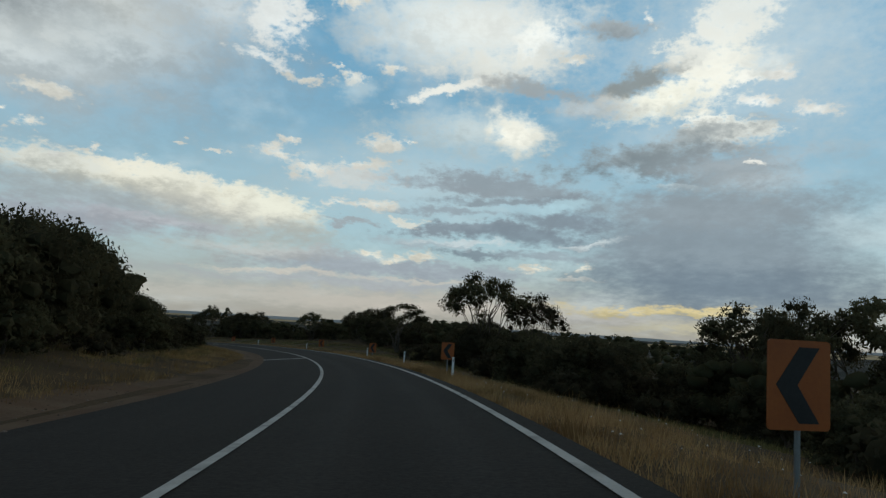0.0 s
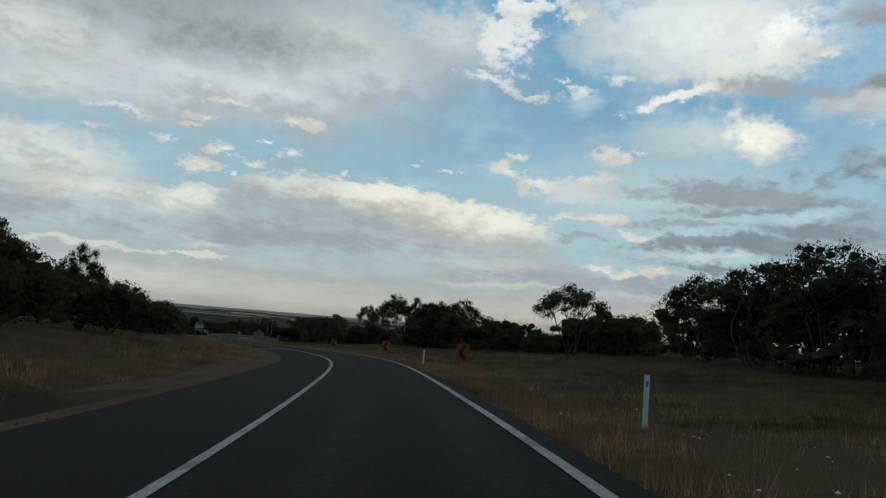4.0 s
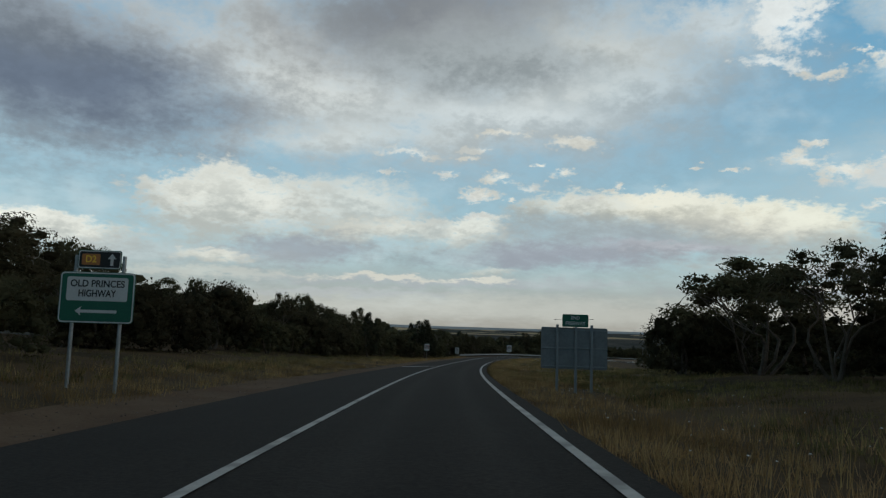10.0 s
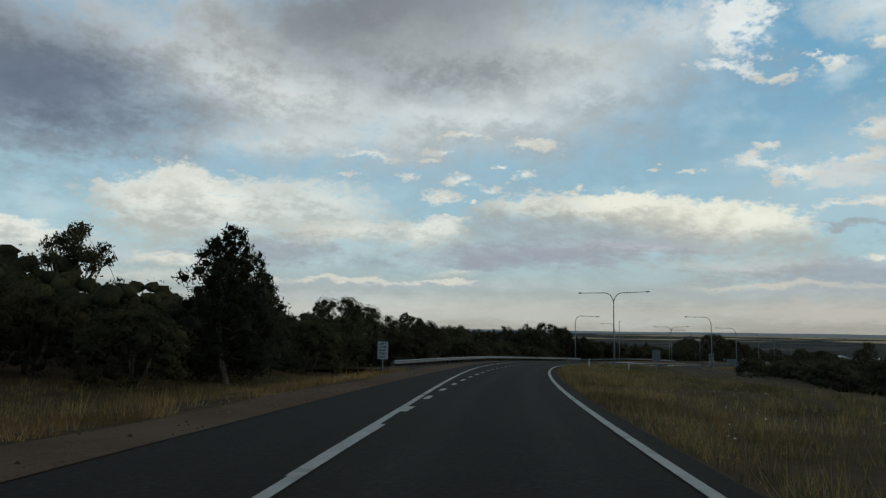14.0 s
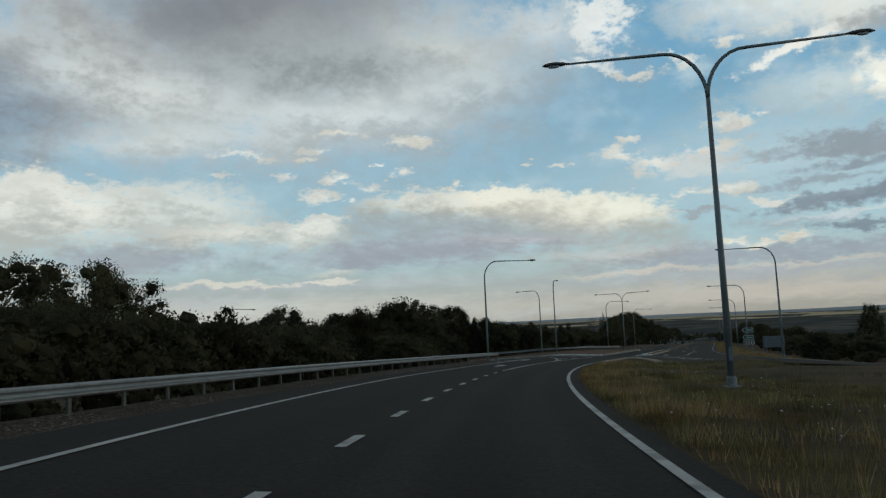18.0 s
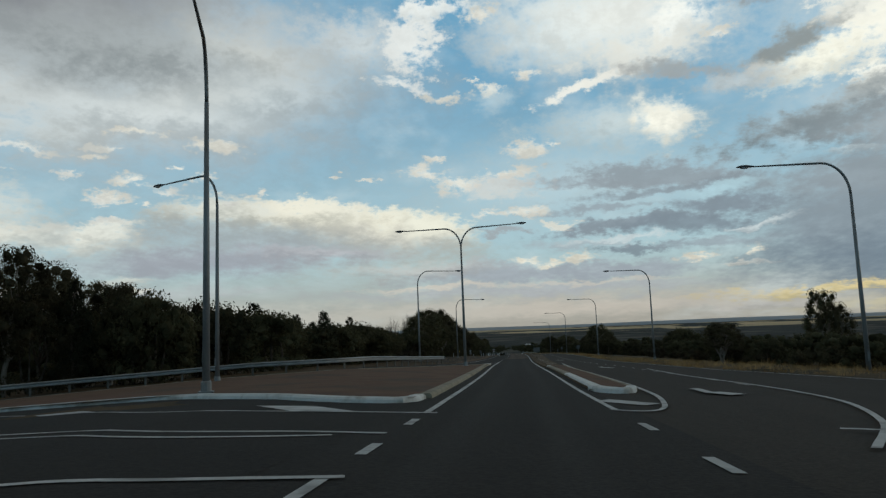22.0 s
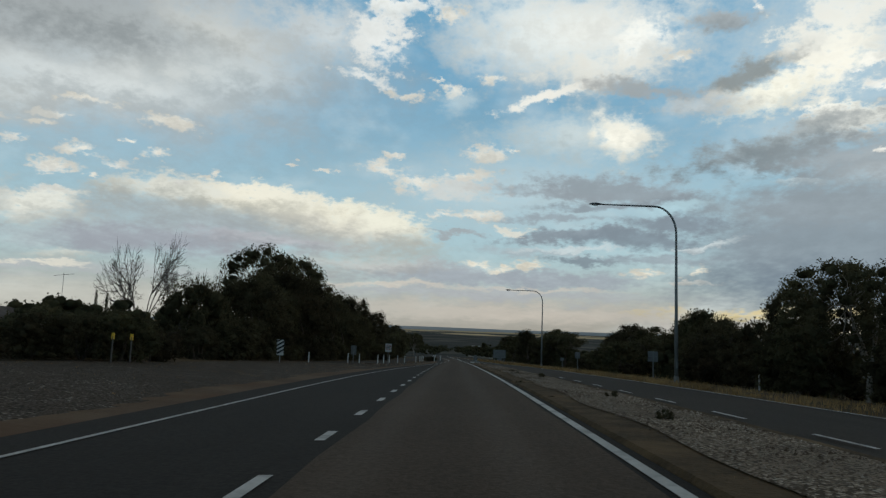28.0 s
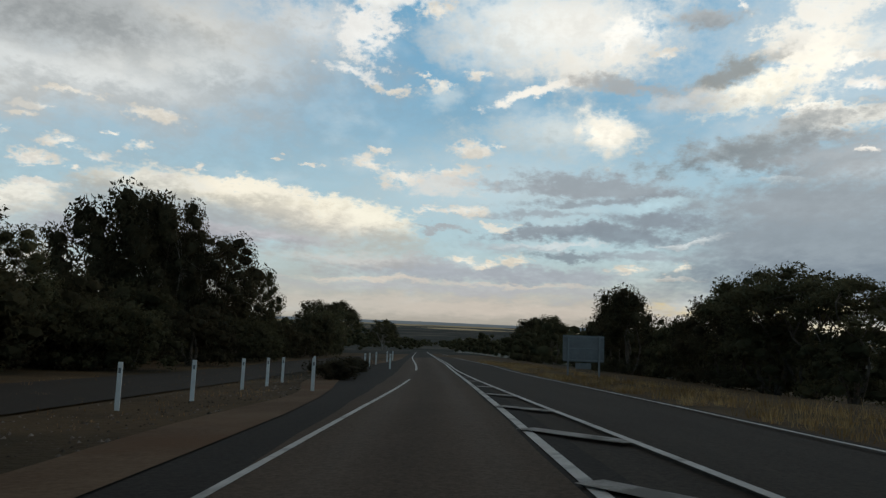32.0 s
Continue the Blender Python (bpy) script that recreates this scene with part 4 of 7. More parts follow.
part("newer_surface", strip(575, 800, lambda s: line(LEFT_LINE, np.minimum(s, 700)) + 0.25 + 0.03 * np.sin(s * 0.9), lambda s: line(RIGHT_LINE, s) - 0.12 + 0.02 * np.sin(s * 0.7), 0.005, 2.0, "newer_surface", M_ASPHALT_BROWN, 3), road, "browner newer asphalt in the running lane")

# ---- paved areas, lines and kerbs ----
def road_part(name, data, label=""):
    return part(name, data, road, label)


for _s0, _s1, _wide, _label in ((-60, 352, 1.6, "red-brown dirt strip along the asphalt edge"), (350, 447, 2.2, "pale dirt strip under the guard rail"),
                                (549, 800, 1.3, "tan dirt strip beside the through lane")):
    thing("dirt_shoulder", _label, "shoulder", kind="structure",
          data=strip(_s0, _s1, lambda s: line(LEFT_ASPHALT, s) - _wide - 0.35 * np.sin(s * 0.11) - 0.2 * np.sin(s * 0.43),
                     lambda s: line(LEFT_ASPHALT, s) + 0.05, 0.03, 1.5, "dirt_shoulder", M_DIRT, 4, "ground"))

thing("stony_verge", "grey stony verge with leaf litter", "verge", kind="structure",
      data=strip(546, 712, lambda s: np.maximum(line(LEFT_ASPHALT, s) - np.interp(s, (546, 552, 560), (5.0, 7.0, 9.0)) - 0.8 * np.sin(s * 0.21), np.interp(s, (664, 674, 700, 712), (-20, -9.4, -7.2, -6.9))), lambda s: line(LEFT_ASPHALT, s) - np.interp(s, (546, 556), (2.2, 0.9)) - 0.25 * np.sin(s * 0.5), 0.03, 1.5, "stony_verge", M_VERGE, 6, "ground"))
_bank = []
for s in np.arange(352, 457, 2.0):
    _bank.append([spot(s, lat - 0.15 * math.sin(s * 0.7), h) for lat, h in ((-6.75, -0.02), (-7.6, 0.14), (-8.3, 0.34), (-10, 0.42), (-13, 0.2), (-15, -0.1))])
thing("rail_bank", "low bank of pale dirt and litter under the rail", "verge", kind="structure",
      data=mesh_of("rail_bank", [p for r in _bank for p in r], [(6 * i + k, 6 * i + k + 1, 6 * i + k + 7, 6 * i + k + 6) for i in range(len(_bank) - 1) for k in range(5)], M_VERGE, True))
road_part("edge_line", mark(RIGHT_LINE, -60, 474))
road_part("edge_line", mark(RIGHT_LINE, 486.4, 900))
road_part("edge_line", mark(LEFT_LINE, -60, 318))
road_part("edge_line", mark(TURN_LINE, 314, 462))
road_part("edge_line", mark(LEFT_LINE, 431, 477.9))
road_part("edge_line", mark(LEFT_LINE, 485.2, 552))
road_part("edge_line", mark(EDGE_LINE, 520, 736.5, 0.10))
road_part("edge_line", mark(EDGE_LINE, 749, 900))
for s in np.r_[np.arange(317.3, 392, 3.42), np.arange(392.1, 430.5, 3.72)]:
    road_part("lane_dash", mark(LEFT_LINE, s, s + 1.15, 0.14))
for s in (479.4, 482.8):
    road_part("lane_dash", mark(LEFT_LINE, s, s + 1.0, 0.14))
for s in (478.6, 482.5):
    road_part("lane_dash", mark(RIGHT_LINE, s, s + 1.1, 0.14))
for s in np.arange(551.9, 703, 3.43):
    road_part("lane_dash", mark(LEFT_LINE, s, s + 1.0, 0.13))
# bars across the wide shoulder
for s, a in ((55.0, -5.0), (172.6, -5.3), (278.2, -4.2)):
    road_part("shoulder_bar", patch(((s, a - 0.15), (s + 2.0, -1.95), (s + 2.85, -1.95), (s + 1.15, a - 0.15)), 0.013, "shoulder_bar", M_PAINT))


def sheet(one, two, cols, h, name, mat, on="ground", rows=40):
    """A surface between two lines of places (s, lat), each walked evenly by its index."""
    def walked(knots):
        t = np.linspace(0, len(knots) - 1, rows)
        return np.interp(t, range(len(knots)), [k[0] for k in knots]), np.interp(t, range(len(knots)), [k[1] for k in knots])
    (sa, la), (sb, lb) = walked(one), walked(two)
    verts, faces = [], []
    for i in range(rows):
        for k in range(cols):
            f = k / (cols - 1)
            verts.append(spot(sa[i] + (sb[i] - sa[i]) * f, la[i] + (lb[i] - la[i]) * f, h, on))
    for i in range(rows - 1):
        for k in range(cols - 1):
            n = i * cols + k
            faces.append((n, n + cols, n + 1 + cols, n + 1))
    return mesh_of(name, verts, faces, mat)


side_road = thing("side_road", "asphalt side road and turning lanes at the junction", "road", kind="structure",
                  data=sheet([(440, -2.4), (452, -5.0), (458.5, -7.6), (463, -12), (471, -22), (466, -42), (456, -75)],
                             [(560, -2.4), (549, -5.9), (530, -8.2), (521, -9.4), (513.5, -14), (503, -42), (487, -75)], 24, 0.015, "side_road", M_ASPHALT))
OPP_EDGE = ((430, 24), (448, 18.5), (480, 14.2), (514, 11.6), (556, 10.6), (613, 10.4), (645, 9.3), (671, 8.5), (716, 6.2), (800, 4.6))
OPP_INNER = ((430, 16), (446, 12), (455, 9.3), (466, 6.6), (476, 2.0), (490, 0.5), (900, 0.5))
opposite_road = thing("opposite_road", "asphalt carriageway for oncoming traffic", "road", kind="structure",
                      data=strip(425, 900, lambda s: np.interp(s, *zip(*OPP_INNER)), lambda s: np.interp(s, *zip(*OPP_EDGE)), -0.012, 3.0, "opposite_road", M_ASPHALT_DUSTY, 6, "ground"))


def across(name, knots, width, owner, h=0.03, on="ground"):
    """A painted line through places (s, lat)."""
    pts = [spot(s, lat, h, on) for s, lat in knots]
    verts, faces = [], []
    for i, p in enumerate(pts):
        d = pts[min(i + 1, len(pts) - 1)] - pts[max(i - 1, 0)]
        n = Vector((-d.y, d.x, 0)).normalized() * width / 2
        verts += [p - n, p + n]
        if i:
            faces.append((2 * i - 2, 2 * i, 2 * i + 1, 2 * i - 1))
    return part(name, mesh_of(name, verts, faces, M_PAINT), owner)


def curved(knots, n=6):
    out = []
    for i in range(len(knots) - 1):
        p = [Vector((*knots[max(0, min(len(knots) - 1, j))], 0)) for j in (i - 1, i, i + 1, i + 2)]
        for k in range(n):
            f = k / n
            v = 0.5 * (2 * p[1] + (p[2] - p[0]) * f + (2 * p[0] - 5 * p[1] + 4 * p[2] - p[3]) * f * f + (3 * p[1] - p[0] - 3 * p[2] + p[3]) * f**3)
            out.append((v.x, v.y))
    return out + [knots[-1]]


# lines of the opposite carriageway
across("edge_line", [(s, float(np.interp(s, *zip(*OPP_EDGE))) - 0.5) for s in range(430, 860, 6)], 0.09, opposite_road)
for s in np.arange(497, 648, 4.0):
    lat = float(np.interp(s, (497, 527, 540, 556, 600, 625, 648), (7.7, 7.7, 6.9, 6.3, 5.8, 5.35, 5.1)))
    across("lane_dash", [(s, lat), (s + 1.6, lat - 0.02)], 0.09, opposite_road)
across("edge_line", [(s, float(np.interp(s, (497, 520, 540, 560), (3.75, 3.6, 4.0, 4.15)))) for s in range(497, 538, 4)], 0.12, opposite_road)
across("edge_line", [(s, float(np.interp(s, (675, 690, 713, 724, 734, 748, 860), (4.5, 3.6, 2.62, 2.1, 1.8, 1.6, 1.6)))) for s in range(695, 850, 4)], 0.12, opposite_road)
for s in np.arange(705.7, 740, 4.1):
    a, b = float(line(RIGHT_LINE, s)), float(np.interp(s - 1.0, (675, 690, 713, 724, 734, 748, 860), (4.5, 3.6, 2.62, 2.1, 1.8, 1.6, 1.6)))
    across("hatch_bar", [(s, a), (s - 1.5 * (b - a), b)], 0.34, opposite_road).data.materials[0] = M_OLD_PAINT
across("edge_line", curved([(546.6, -1.9), (538, -2.95), (533.7, -3.4), (532.2, -3.96), (526.8, -4.3), (525.2, -5.0)]), 0.12, road, 0.013, "road")
across("turn_gore", curved([(520, 8.3), (507, 7.7), (497.5, 7.95), (492.5, 7.8), (488.4, 7.25), (483.7, 5.8), (480.4, 4.2)]), 0.12, opposite_road)
across("turn_gore", curved([(482.6, 4.7), (481.2, 7.0), (477.5, 8.9), (472.5, 10.0), (460, 12.8)]), 0.12, opposite_road)
across("turn_gore", curved([(480.3, 6.3), (477.3, 8.2), (469.7, 9.2), (458, 11.8)]), 0.12, opposite_road)
for s, lat in ((482, 7.6), (476.8, 8.8), (471, 10.0)):
    across("hatch_bar", [(s - 0.7, lat - 0.5), (s + 0.7, lat + 0.5)], 0.5, opposite_road)
across("turn_gore", curved([(486.3, 1.85), (486.0, 2.25), (486.3, 2.78), (487.9, 3.2), (491.5, 3.6), (497, 3.75)], 4), 0.12, opposite_road)
across("hatch_bar", [(489.1, 1.97), (487.9, 2.95)], 0.5, opposite_road)

# lines at the side road
across("holding_line", curved([(477.9, -1.5), (477.6, -3.0), (477.2, -4.3), (475.2, -5.7)]), 0.13, side_road)
across("centre_line", curved([(481.5, -1.8), (481.6, -3.2), (481.4, -5.1), (481.6, -7.6), (481.6, -16), (478, -30), (466, -64)]), 0.11, side_road)
across("centre_line", curved([(481.2, -2.5), (480.9, -3.6), (480.7, -5.1), (480.9, -7.6), (480.9, -16), (477.3, -30), (465.3, -64)]), 0.11, side_road)
for i in range(6):
    lat, s = -4.3 - 6.4 * i, 485.75 + (0.0, 1.6, 2.6, 2.2, 0.6, -2.0)[i]
    part("block_marking", patch([(s - 0.7, lat), (s - 0.7, lat + 1.3), (s + 0.7, lat), (s + 0.7, lat - 1.3)], 0.03, "block_marking", M_PAINT, "ground"), side_road)
across("edge_line", curved([(485.0, -1.5), (485.1, -3.4), (485.3, -6.9), (487.3, -11), (489.5, -17), (486, -34), (474, -66)]), 0.1, side_road)
across("turn_gore", curved([(456, -4.8), (460.9, -5.3), (465.5, -6.0), (469.3, -7.3), (470.4, -8.7), (468.6, -9.9), (464.5, -11.0)]), 0.16, side_road)
across("hatch_bar", [(461.6, -8.4), (465.5, -6.1)], 0.3, side_road)
across("hatch_bar", [(457.6, -7.0), (460.7, -5.3)], 0.35, side_road)
across("turn_gore", curved([(455.5, -1.85), (459, -2.1), (463.5, -2.82), (469, -4.0), (473, -5.3), (476.5, -6.7)]), 0.16, side_road)
across("hatch_bar", [(468.2, -3.8), (468.0, -2.6)], 0.5, side_road)
across("hatch_bar", [(470.2, -2.5), (470.0, -1.9)], 0.5, side_road)
across("hatch_bar", [(461.2, -2.45), (461.0, -2.0)], 0.9, side_road)

# turn arrow of the left lane
ARROW = [(0, -0.13), (2.7, -0.07), (2.4, -0.28), (3.9, -0.63), (4.6, -0.15), (3.6, 0.06), (3.2, 0.22), (2.6, 0.2), (0, 0.13)]
for s0, l0 in ((436.7, -3.19),):
    part("turn_arrow", patch([(s0 + a, l0 + b) for a, b in ARROW], 0.03, "turn_arrow", M_WORN_PAINT), road)
for s0, l0 in ((560.2, 4.78), (525, 5.9), (494.5, 5.3)):
    part("turn_arrow", patch([(s0 - a * 0.75, l0 - b * 1.1) for a, b in reversed(ARROW)], 0.03, "turn_arrow", M_PAINT, "ground"), opposite_road)


# ---- kerbs and islands ----
def kerb(knots, side, name="kerb", mat=None, wide=0.3, high=0.14):
    """A concrete kerb swept along places (s, lat); its body lies to the right (1) or left (-1) of the way."""
    pts = [spot(s, lat) for s, lat in knots]
    shape = [(0, -0.06), (0.015, high - 0.05), (0.06, high), (wide, high), (wide, -0.06)]
    verts, faces = [], []
    for i, p in enumerate(pts):
        d = pts[min(i + 1, len(pts) - 1)] - pts[max(i - 1, 0)]
        n = Vector((d.y, -d.x, 0)).normalized() * side
        verts += [p + n * a + Vector((0, 0, b)) for a, b in shape]
        if i:
            a = 5 * (i - 1)
            for k in range(4):
                quad = (a + k, a + k + 1, a + k + 6, a + k + 5)
                faces.append(quad if side > 0 else quad[::-1])
    last = 5 * (len(pts) - 1)
    faces += [(4, 3, 2, 1, 0), tuple(range(last, last + 5))]
    return mesh_of(name, verts, faces, mat or M_KERB)


def along(knots, s0, s1, shift=0.0, step=3.0):
    return [(s, float(line(knots, s)) + shift) for s in np.linspace(s0, s1, int((s1 - s0) / step) + 2)]


MEDIAN_RIGHT = ((493, 3.55), (520, 3.4), (560, 3.85), (600, 4.4), (625, 5.0), (645, 4.7), (674, 4.3), (702, 2.8))
def median_right(s):
    return np.interp(s, *zip(*MEDIAN_RIGHT))


median = thing("median_island", "low median of brown dirt and loose gravel with a paved kerbed end", "traffic island", kind="structure",
               data=strip(493.5, 701.5, lambda s: line(RIGHT_LINE, s) + 0.30, lambda s: median_right(s) - 0.1, 0.045, 1.5, "median_island", M_SOIL, 6, "ground"))
part("gravel_bed", strip(526, 701, lambda s: line(RIGHT_LINE, s) + 0.85 + 0.1 * np.sin(s * 0.8), lambda s: median_right(s) - 0.45 + 0.12 * np.sin(s * 0.6), 0.06, 1.0, "gravel_bed", M_GRAVEL, 6, "ground"), median, "pale loose gravel")
part("paved_end", strip(494, 526, lambda s: line(RIGHT_LINE, s) + 0.7, lambda s: median_right(s) - 0.22, 0.12, 2.0, "paved_end", M_BRICK_ISLAND, 3, "ground"), median, "brown brick pavers")
part("kerb", kerb(along(RIGHT_LINE, 494, 524.2, 0.44), 1, high=0.12), median)
part("kerb", kerb([(s, float(median_right(s))) for s in range(494, 527, 4)], -1, high=0.12), median)
part("buried_kerb", kerb(along(RIGHT_LINE, 524.4, 698.6, 0.2), 1, "buried_kerb", M_SOIL, 0.66, 0.06), median, "kerb buried in brown dirt")
part("kerb_nose", kerb(curved([(494.2, 2.05), (493.0, 2.3), (492.6, 2.8), (493.0, 3.3), (494.2, 3.55)]), -1, "kerb_nose", M_KERB_WHITE, 0.32, 0.15), median, "white painted kerb nose")
part("kerb_nose", kerb(curved([(701.3, 1.8), (702.7, 2.0), (702.9, 2.5), (701.4, 2.8)]), 1, "kerb_nose", M_KERB_WHITE, 0.3, 0.15), median, "white painted kerb nose")
part("kerb", kerb(along(RIGHT_LINE, 698.6, 701.6, 0.44), 1, "kerb", M_KERB_WHITE, 0.26, 0.11), median, "worn white painted kerb")
for s0, s1 in ((494.5, 507), (523.0, 524.3)):
    part("kerb_paint", kerb(along(RIGHT_LINE, s0, s1, 0.436, 1.0), 1, "kerb_paint", M_KERB_WHITE, 0.306, 0.126), median, "worn white paint on the kerb")

# the island beside the side road, paved brown
ISLAND_FRONT = [(487.9, -2.4), (488.2, -4.4), (490.5, -9), (492, -15), (491.5, -22), (489, -30)]
ISLAND_BACK = [(533, -2.4), (526.8, -4.3), (514, -9), (508.5, -14), (505, -19), (497, -30)]
left_island = thing("traffic_island", "brown paved traffic island with a concrete kerb", "traffic island", kind="structure",
                    data=sheet(ISLAND_FRONT, ISLAND_BACK, 14, 0.13, "traffic_island", M_BRICK_ISLAND))
part("kerb", kerb([(s, float(line(LEFT_LINE, s)) - 0.42) for s in np.arange(489.5, 532, 3)], -1, wide=0.34), left_island)
part("kerb", kerb(curved([(489.3, -2.3), (487.7, -2.6), (487.9, -4.6), (490.4, -9), (492, -15), (491.5, -22), (489, -30)], 3), 1, wide=0.3, mat=M_KERB_WHITE), left_island, "white painted kerb")
part("kerb", kerb(curved([(531.5, -2.6), (529, -3.5), (525.5, -4.9), (514, -9.2), (508.5, -14.2), (505, -19), (497, -30)], 3), -1, wide=0.3), left_island)
part("kerb_nose", kerb(curved([(530.9, -2.38), (532.6, -2.4), (533.0, -2.6), (531.2, -3.0)]), -1, "kerb_nose", M_KERB_WHITE, 0.3, 0.15), left_island, "white painted kerb nose")

# the concrete nose of the grass island between the ramps
nose = thing("traffic_island", "bare concrete island nose at the end of the grass", "traffic island", kind="structure",
             data=sheet([(466, 2.55), (470, 2.55), (474, 2.5), (475.6, 2.6)], [(466, 3.1), (470, 3.7), (473.5, 4.5), (475.6, 4.0)], 6, 0.135, "traffic_island", M_KERB))
part("fill", sheet([(449, 2.6), (454, 2.9), (463, 3.0), (472, 3.2)], [(449, 9.6), (454, 8.6), (463, 7.1), (472, 4.7)], 10, 0.035, "fill", M_GROUND), nose, "dry grassed soil")
part("kerb", kerb(along(RIGHT_LINE, 453, 475.5, 0.36), 1, wide=0.45), nose)
part("kerb", kerb([(453.2, 2.6), (452, 2.9), (451, 3.6)], -1, wide=0.3), nose)
part("kerb", kerb([(475.8, 3.75), (471, 4.6), (465.7, 5.9), (460, 6.85), (455, 7.3), (450.2, 7.5)], 1, wide=0.7), nose)
part("kerb_nose", kerb(curved([(475.4, 2.5), (476.2, 2.9), (476.2, 3.7), (475.4, 4.2)]), 1, "kerb_nose", M_KERB, 0.3, 0.14), nose)
part("kerb_paint", kerb(along(RIGHT_LINE, 456, 458.8, 0.356, 1.0), 1, "kerb_paint", M_KERB_WHITE, 0.3, 0.146), nose, "white paint on the kerb")

service_road = thing("service_road", "narrow worn asphalt service road behind guide posts", "road", kind="structure",
                     data=strip(672, 830, lambda s: np.interp(s, (672, 700, 760, 800, 830), (-12.6, -11.9, -11.6, -10.6, -8.6)), lambda s: np.interp(s, (672, 700, 740, 800, 830), (-9.6, -7.4, -6.9, -6.9, -5.0)), 0.035, 2.0, "service_road", M_ASPHALT_DUSTY, 5, "ground"))

# seams and tar lines in the old asphalt
M_TAR = mottled("tar_seam", (0.012, 0.012, 0.012), (0.020, 0.019, 0.018), 2.0, 30.0, 0.95, 0, 0.03, 0.2, 0.003)
for i, s0 in enumerate((47, 118, 205, 291, 372, 447)):
    a, b = -1.9 + 0.3 * math.sin(i * 3.1), 1.4 + 0.2 * math.sin(i * 5.3)
    pts = [(s0 + 0.22 * math.sin(k * 1.9 + i) + 0.5 * math.sin(i) * k / 12, a + (b - a) * k / 12) for k in range(13)]
    seam = across("tar_seam", pts, 0.03, road, 0.0095, "road")
    seam.data.materials[0] = M_TAR

# ---- guard rails ----
def guard_rail(knots, label, spacing=2.0, lift=0.0):
    rail = thing("guard_rail", label, "guard rail", "guard rails")
    pts = [spot(s, lat, lift) for s, lat in knots]
    base = pts[0].copy()
    rail.location = base
    pts = [p - base for p in pts]
    shape = [(0.0, 0.74), (0.045, 0.70), (0.045, 0.665), (0.0, 0.63), (-0.01, 0.595), (0.0, 0.56), (0.045, 0.525), (0.045, 0.49), (0.0, 0.45), (-0.006, 0.45), (-0.006, 0.74)]
    verts, faces, n = [], [], len(shape)
    for i, p in enumerate(pts):
        d = pts[min(i + 1, len(pts) - 1)] - pts[max(i - 1, 0)]
        side = Vector((d.y, -d.x, 0)).normalized()
        verts += [p + side * a * 1.6 + Vector((0, 0, b)) for a, b in shape]
        if i:
            a = n * (i - 1)
            faces += [(a + k, a + (k + 1) % n, a + n + (k + 1) % n, a + n + k) for k in range(n)]
    faces += [tuple(range(n))[::-1], tuple(range(n * (len(pts) - 1), n * len(pts)))]
    part("beam", mesh_of("beam", verts, faces, M_STEEL), rail, "corrugated galvanised beam")
    post = from_bm("post", box_bm((0.06, 0.11, 1.0), (0, 0, 0.22), 0.008), M_RAIL_POST)
    run = 0.0
    for a, b in zip(pts, pts[1:]):
        d = (b - a)
        length = d.length
        while run < length:
            p = a + d * (run / length)
            side = Vector((d.y, -d.x, 0)).normalized()
            q = p - side * 0.09
            part("post", post, rail, m=pose(q.x, q.y, q.z, 0, 0, math.degrees(math.atan2(d.y, d.x)) - 90))
            run += spacing
        run -= length
    end = tube([pts[-1] + Vector((0, 0, 0.60)), pts[-1] + Vector((0, 0, 0.601)) + (pts[-1] - pts[-2]).normalized() * 0.25], [0.15, 0.11], 8)
    part("end_piece", mesh_of("end_piece", *end, M_STEEL), rail, "flared end piece")
    return rail


guard_rail(curved([(358, -9.4), (372, -8.9), (400, -8.6), (425, -8.45), (445, -8.4), (461.5, -8.3)]), "galvanised steel guard rail beside the turning lane", lift=0.22)
guard_rail(curved([(492, -72), (500, -50), (507, -33), (512, -20), (514.5, -13.5), (519, -10), (529.4, -8.5), (533, -8.0), (541, -7.1)]), "galvanised steel guard rail along the slip lane")


# ---- street lamps ----
def arm_points(reach, high, rise):
    """The bent arm, from the top of the pole outwards along +x."""
    out = []
    for k in range(9):
        a = radians(90 * k / 8)
        out.append((1.25 * (1 - math.cos(a)), 0, high - 1.55 + 1.55 * math.sin(a)))
    out.append((reach, 0, high + rise))
    return out


def lamp_head(x, z, way, tilt):
    """A cobra head: casing and lens, at the end of an arm that points along way."""
    verts, faces = [], []
    rows = ((-0.12, 0.03, 0.03), (0.0, 0.05, 0.05), (0.12, 0.10, 0.075), (0.35, 0.15, 0.10), (0.58, 0.14, 0.09), (0.72, 0.08, 0.05), (0.78, 0.02, 0.02))
    for u, w, h in rows:
        for k in range(10):
            a = 2 * math.pi * k / 10
            dz = math.sin(a) * h * (1.0 if math.sin(a) > 0 else 0.45)
            verts.append((x + way * u, math.cos(a) * w, z + dz + u * tilt))
    for i in range(len(rows) - 1):
        for k in range(10):
            a, b = 10 * i + k, 10 * i + (k + 1) % 10
            faces.append((a, b, b + 10, a + 10))
    faces += [tuple(range(10)), tuple(range(60, 70))]
    casing = mesh_of("lamp_head", verts, faces, M_DARK, True)
    bm = bmesh.new()
    bmesh.ops.create_uvsphere(bm, u_segments=10, v_segments=6, radius=1.0, matrix=Matrix.Translation((x + way * 0.42, 0, z - 0.045 + 0.42 * tilt)) @ Matrix.Diagonal((0.2, 0.1, 0.05, 1)))
    return casing, from_bm("lens", bm, M_GLASS_LAMP, True)


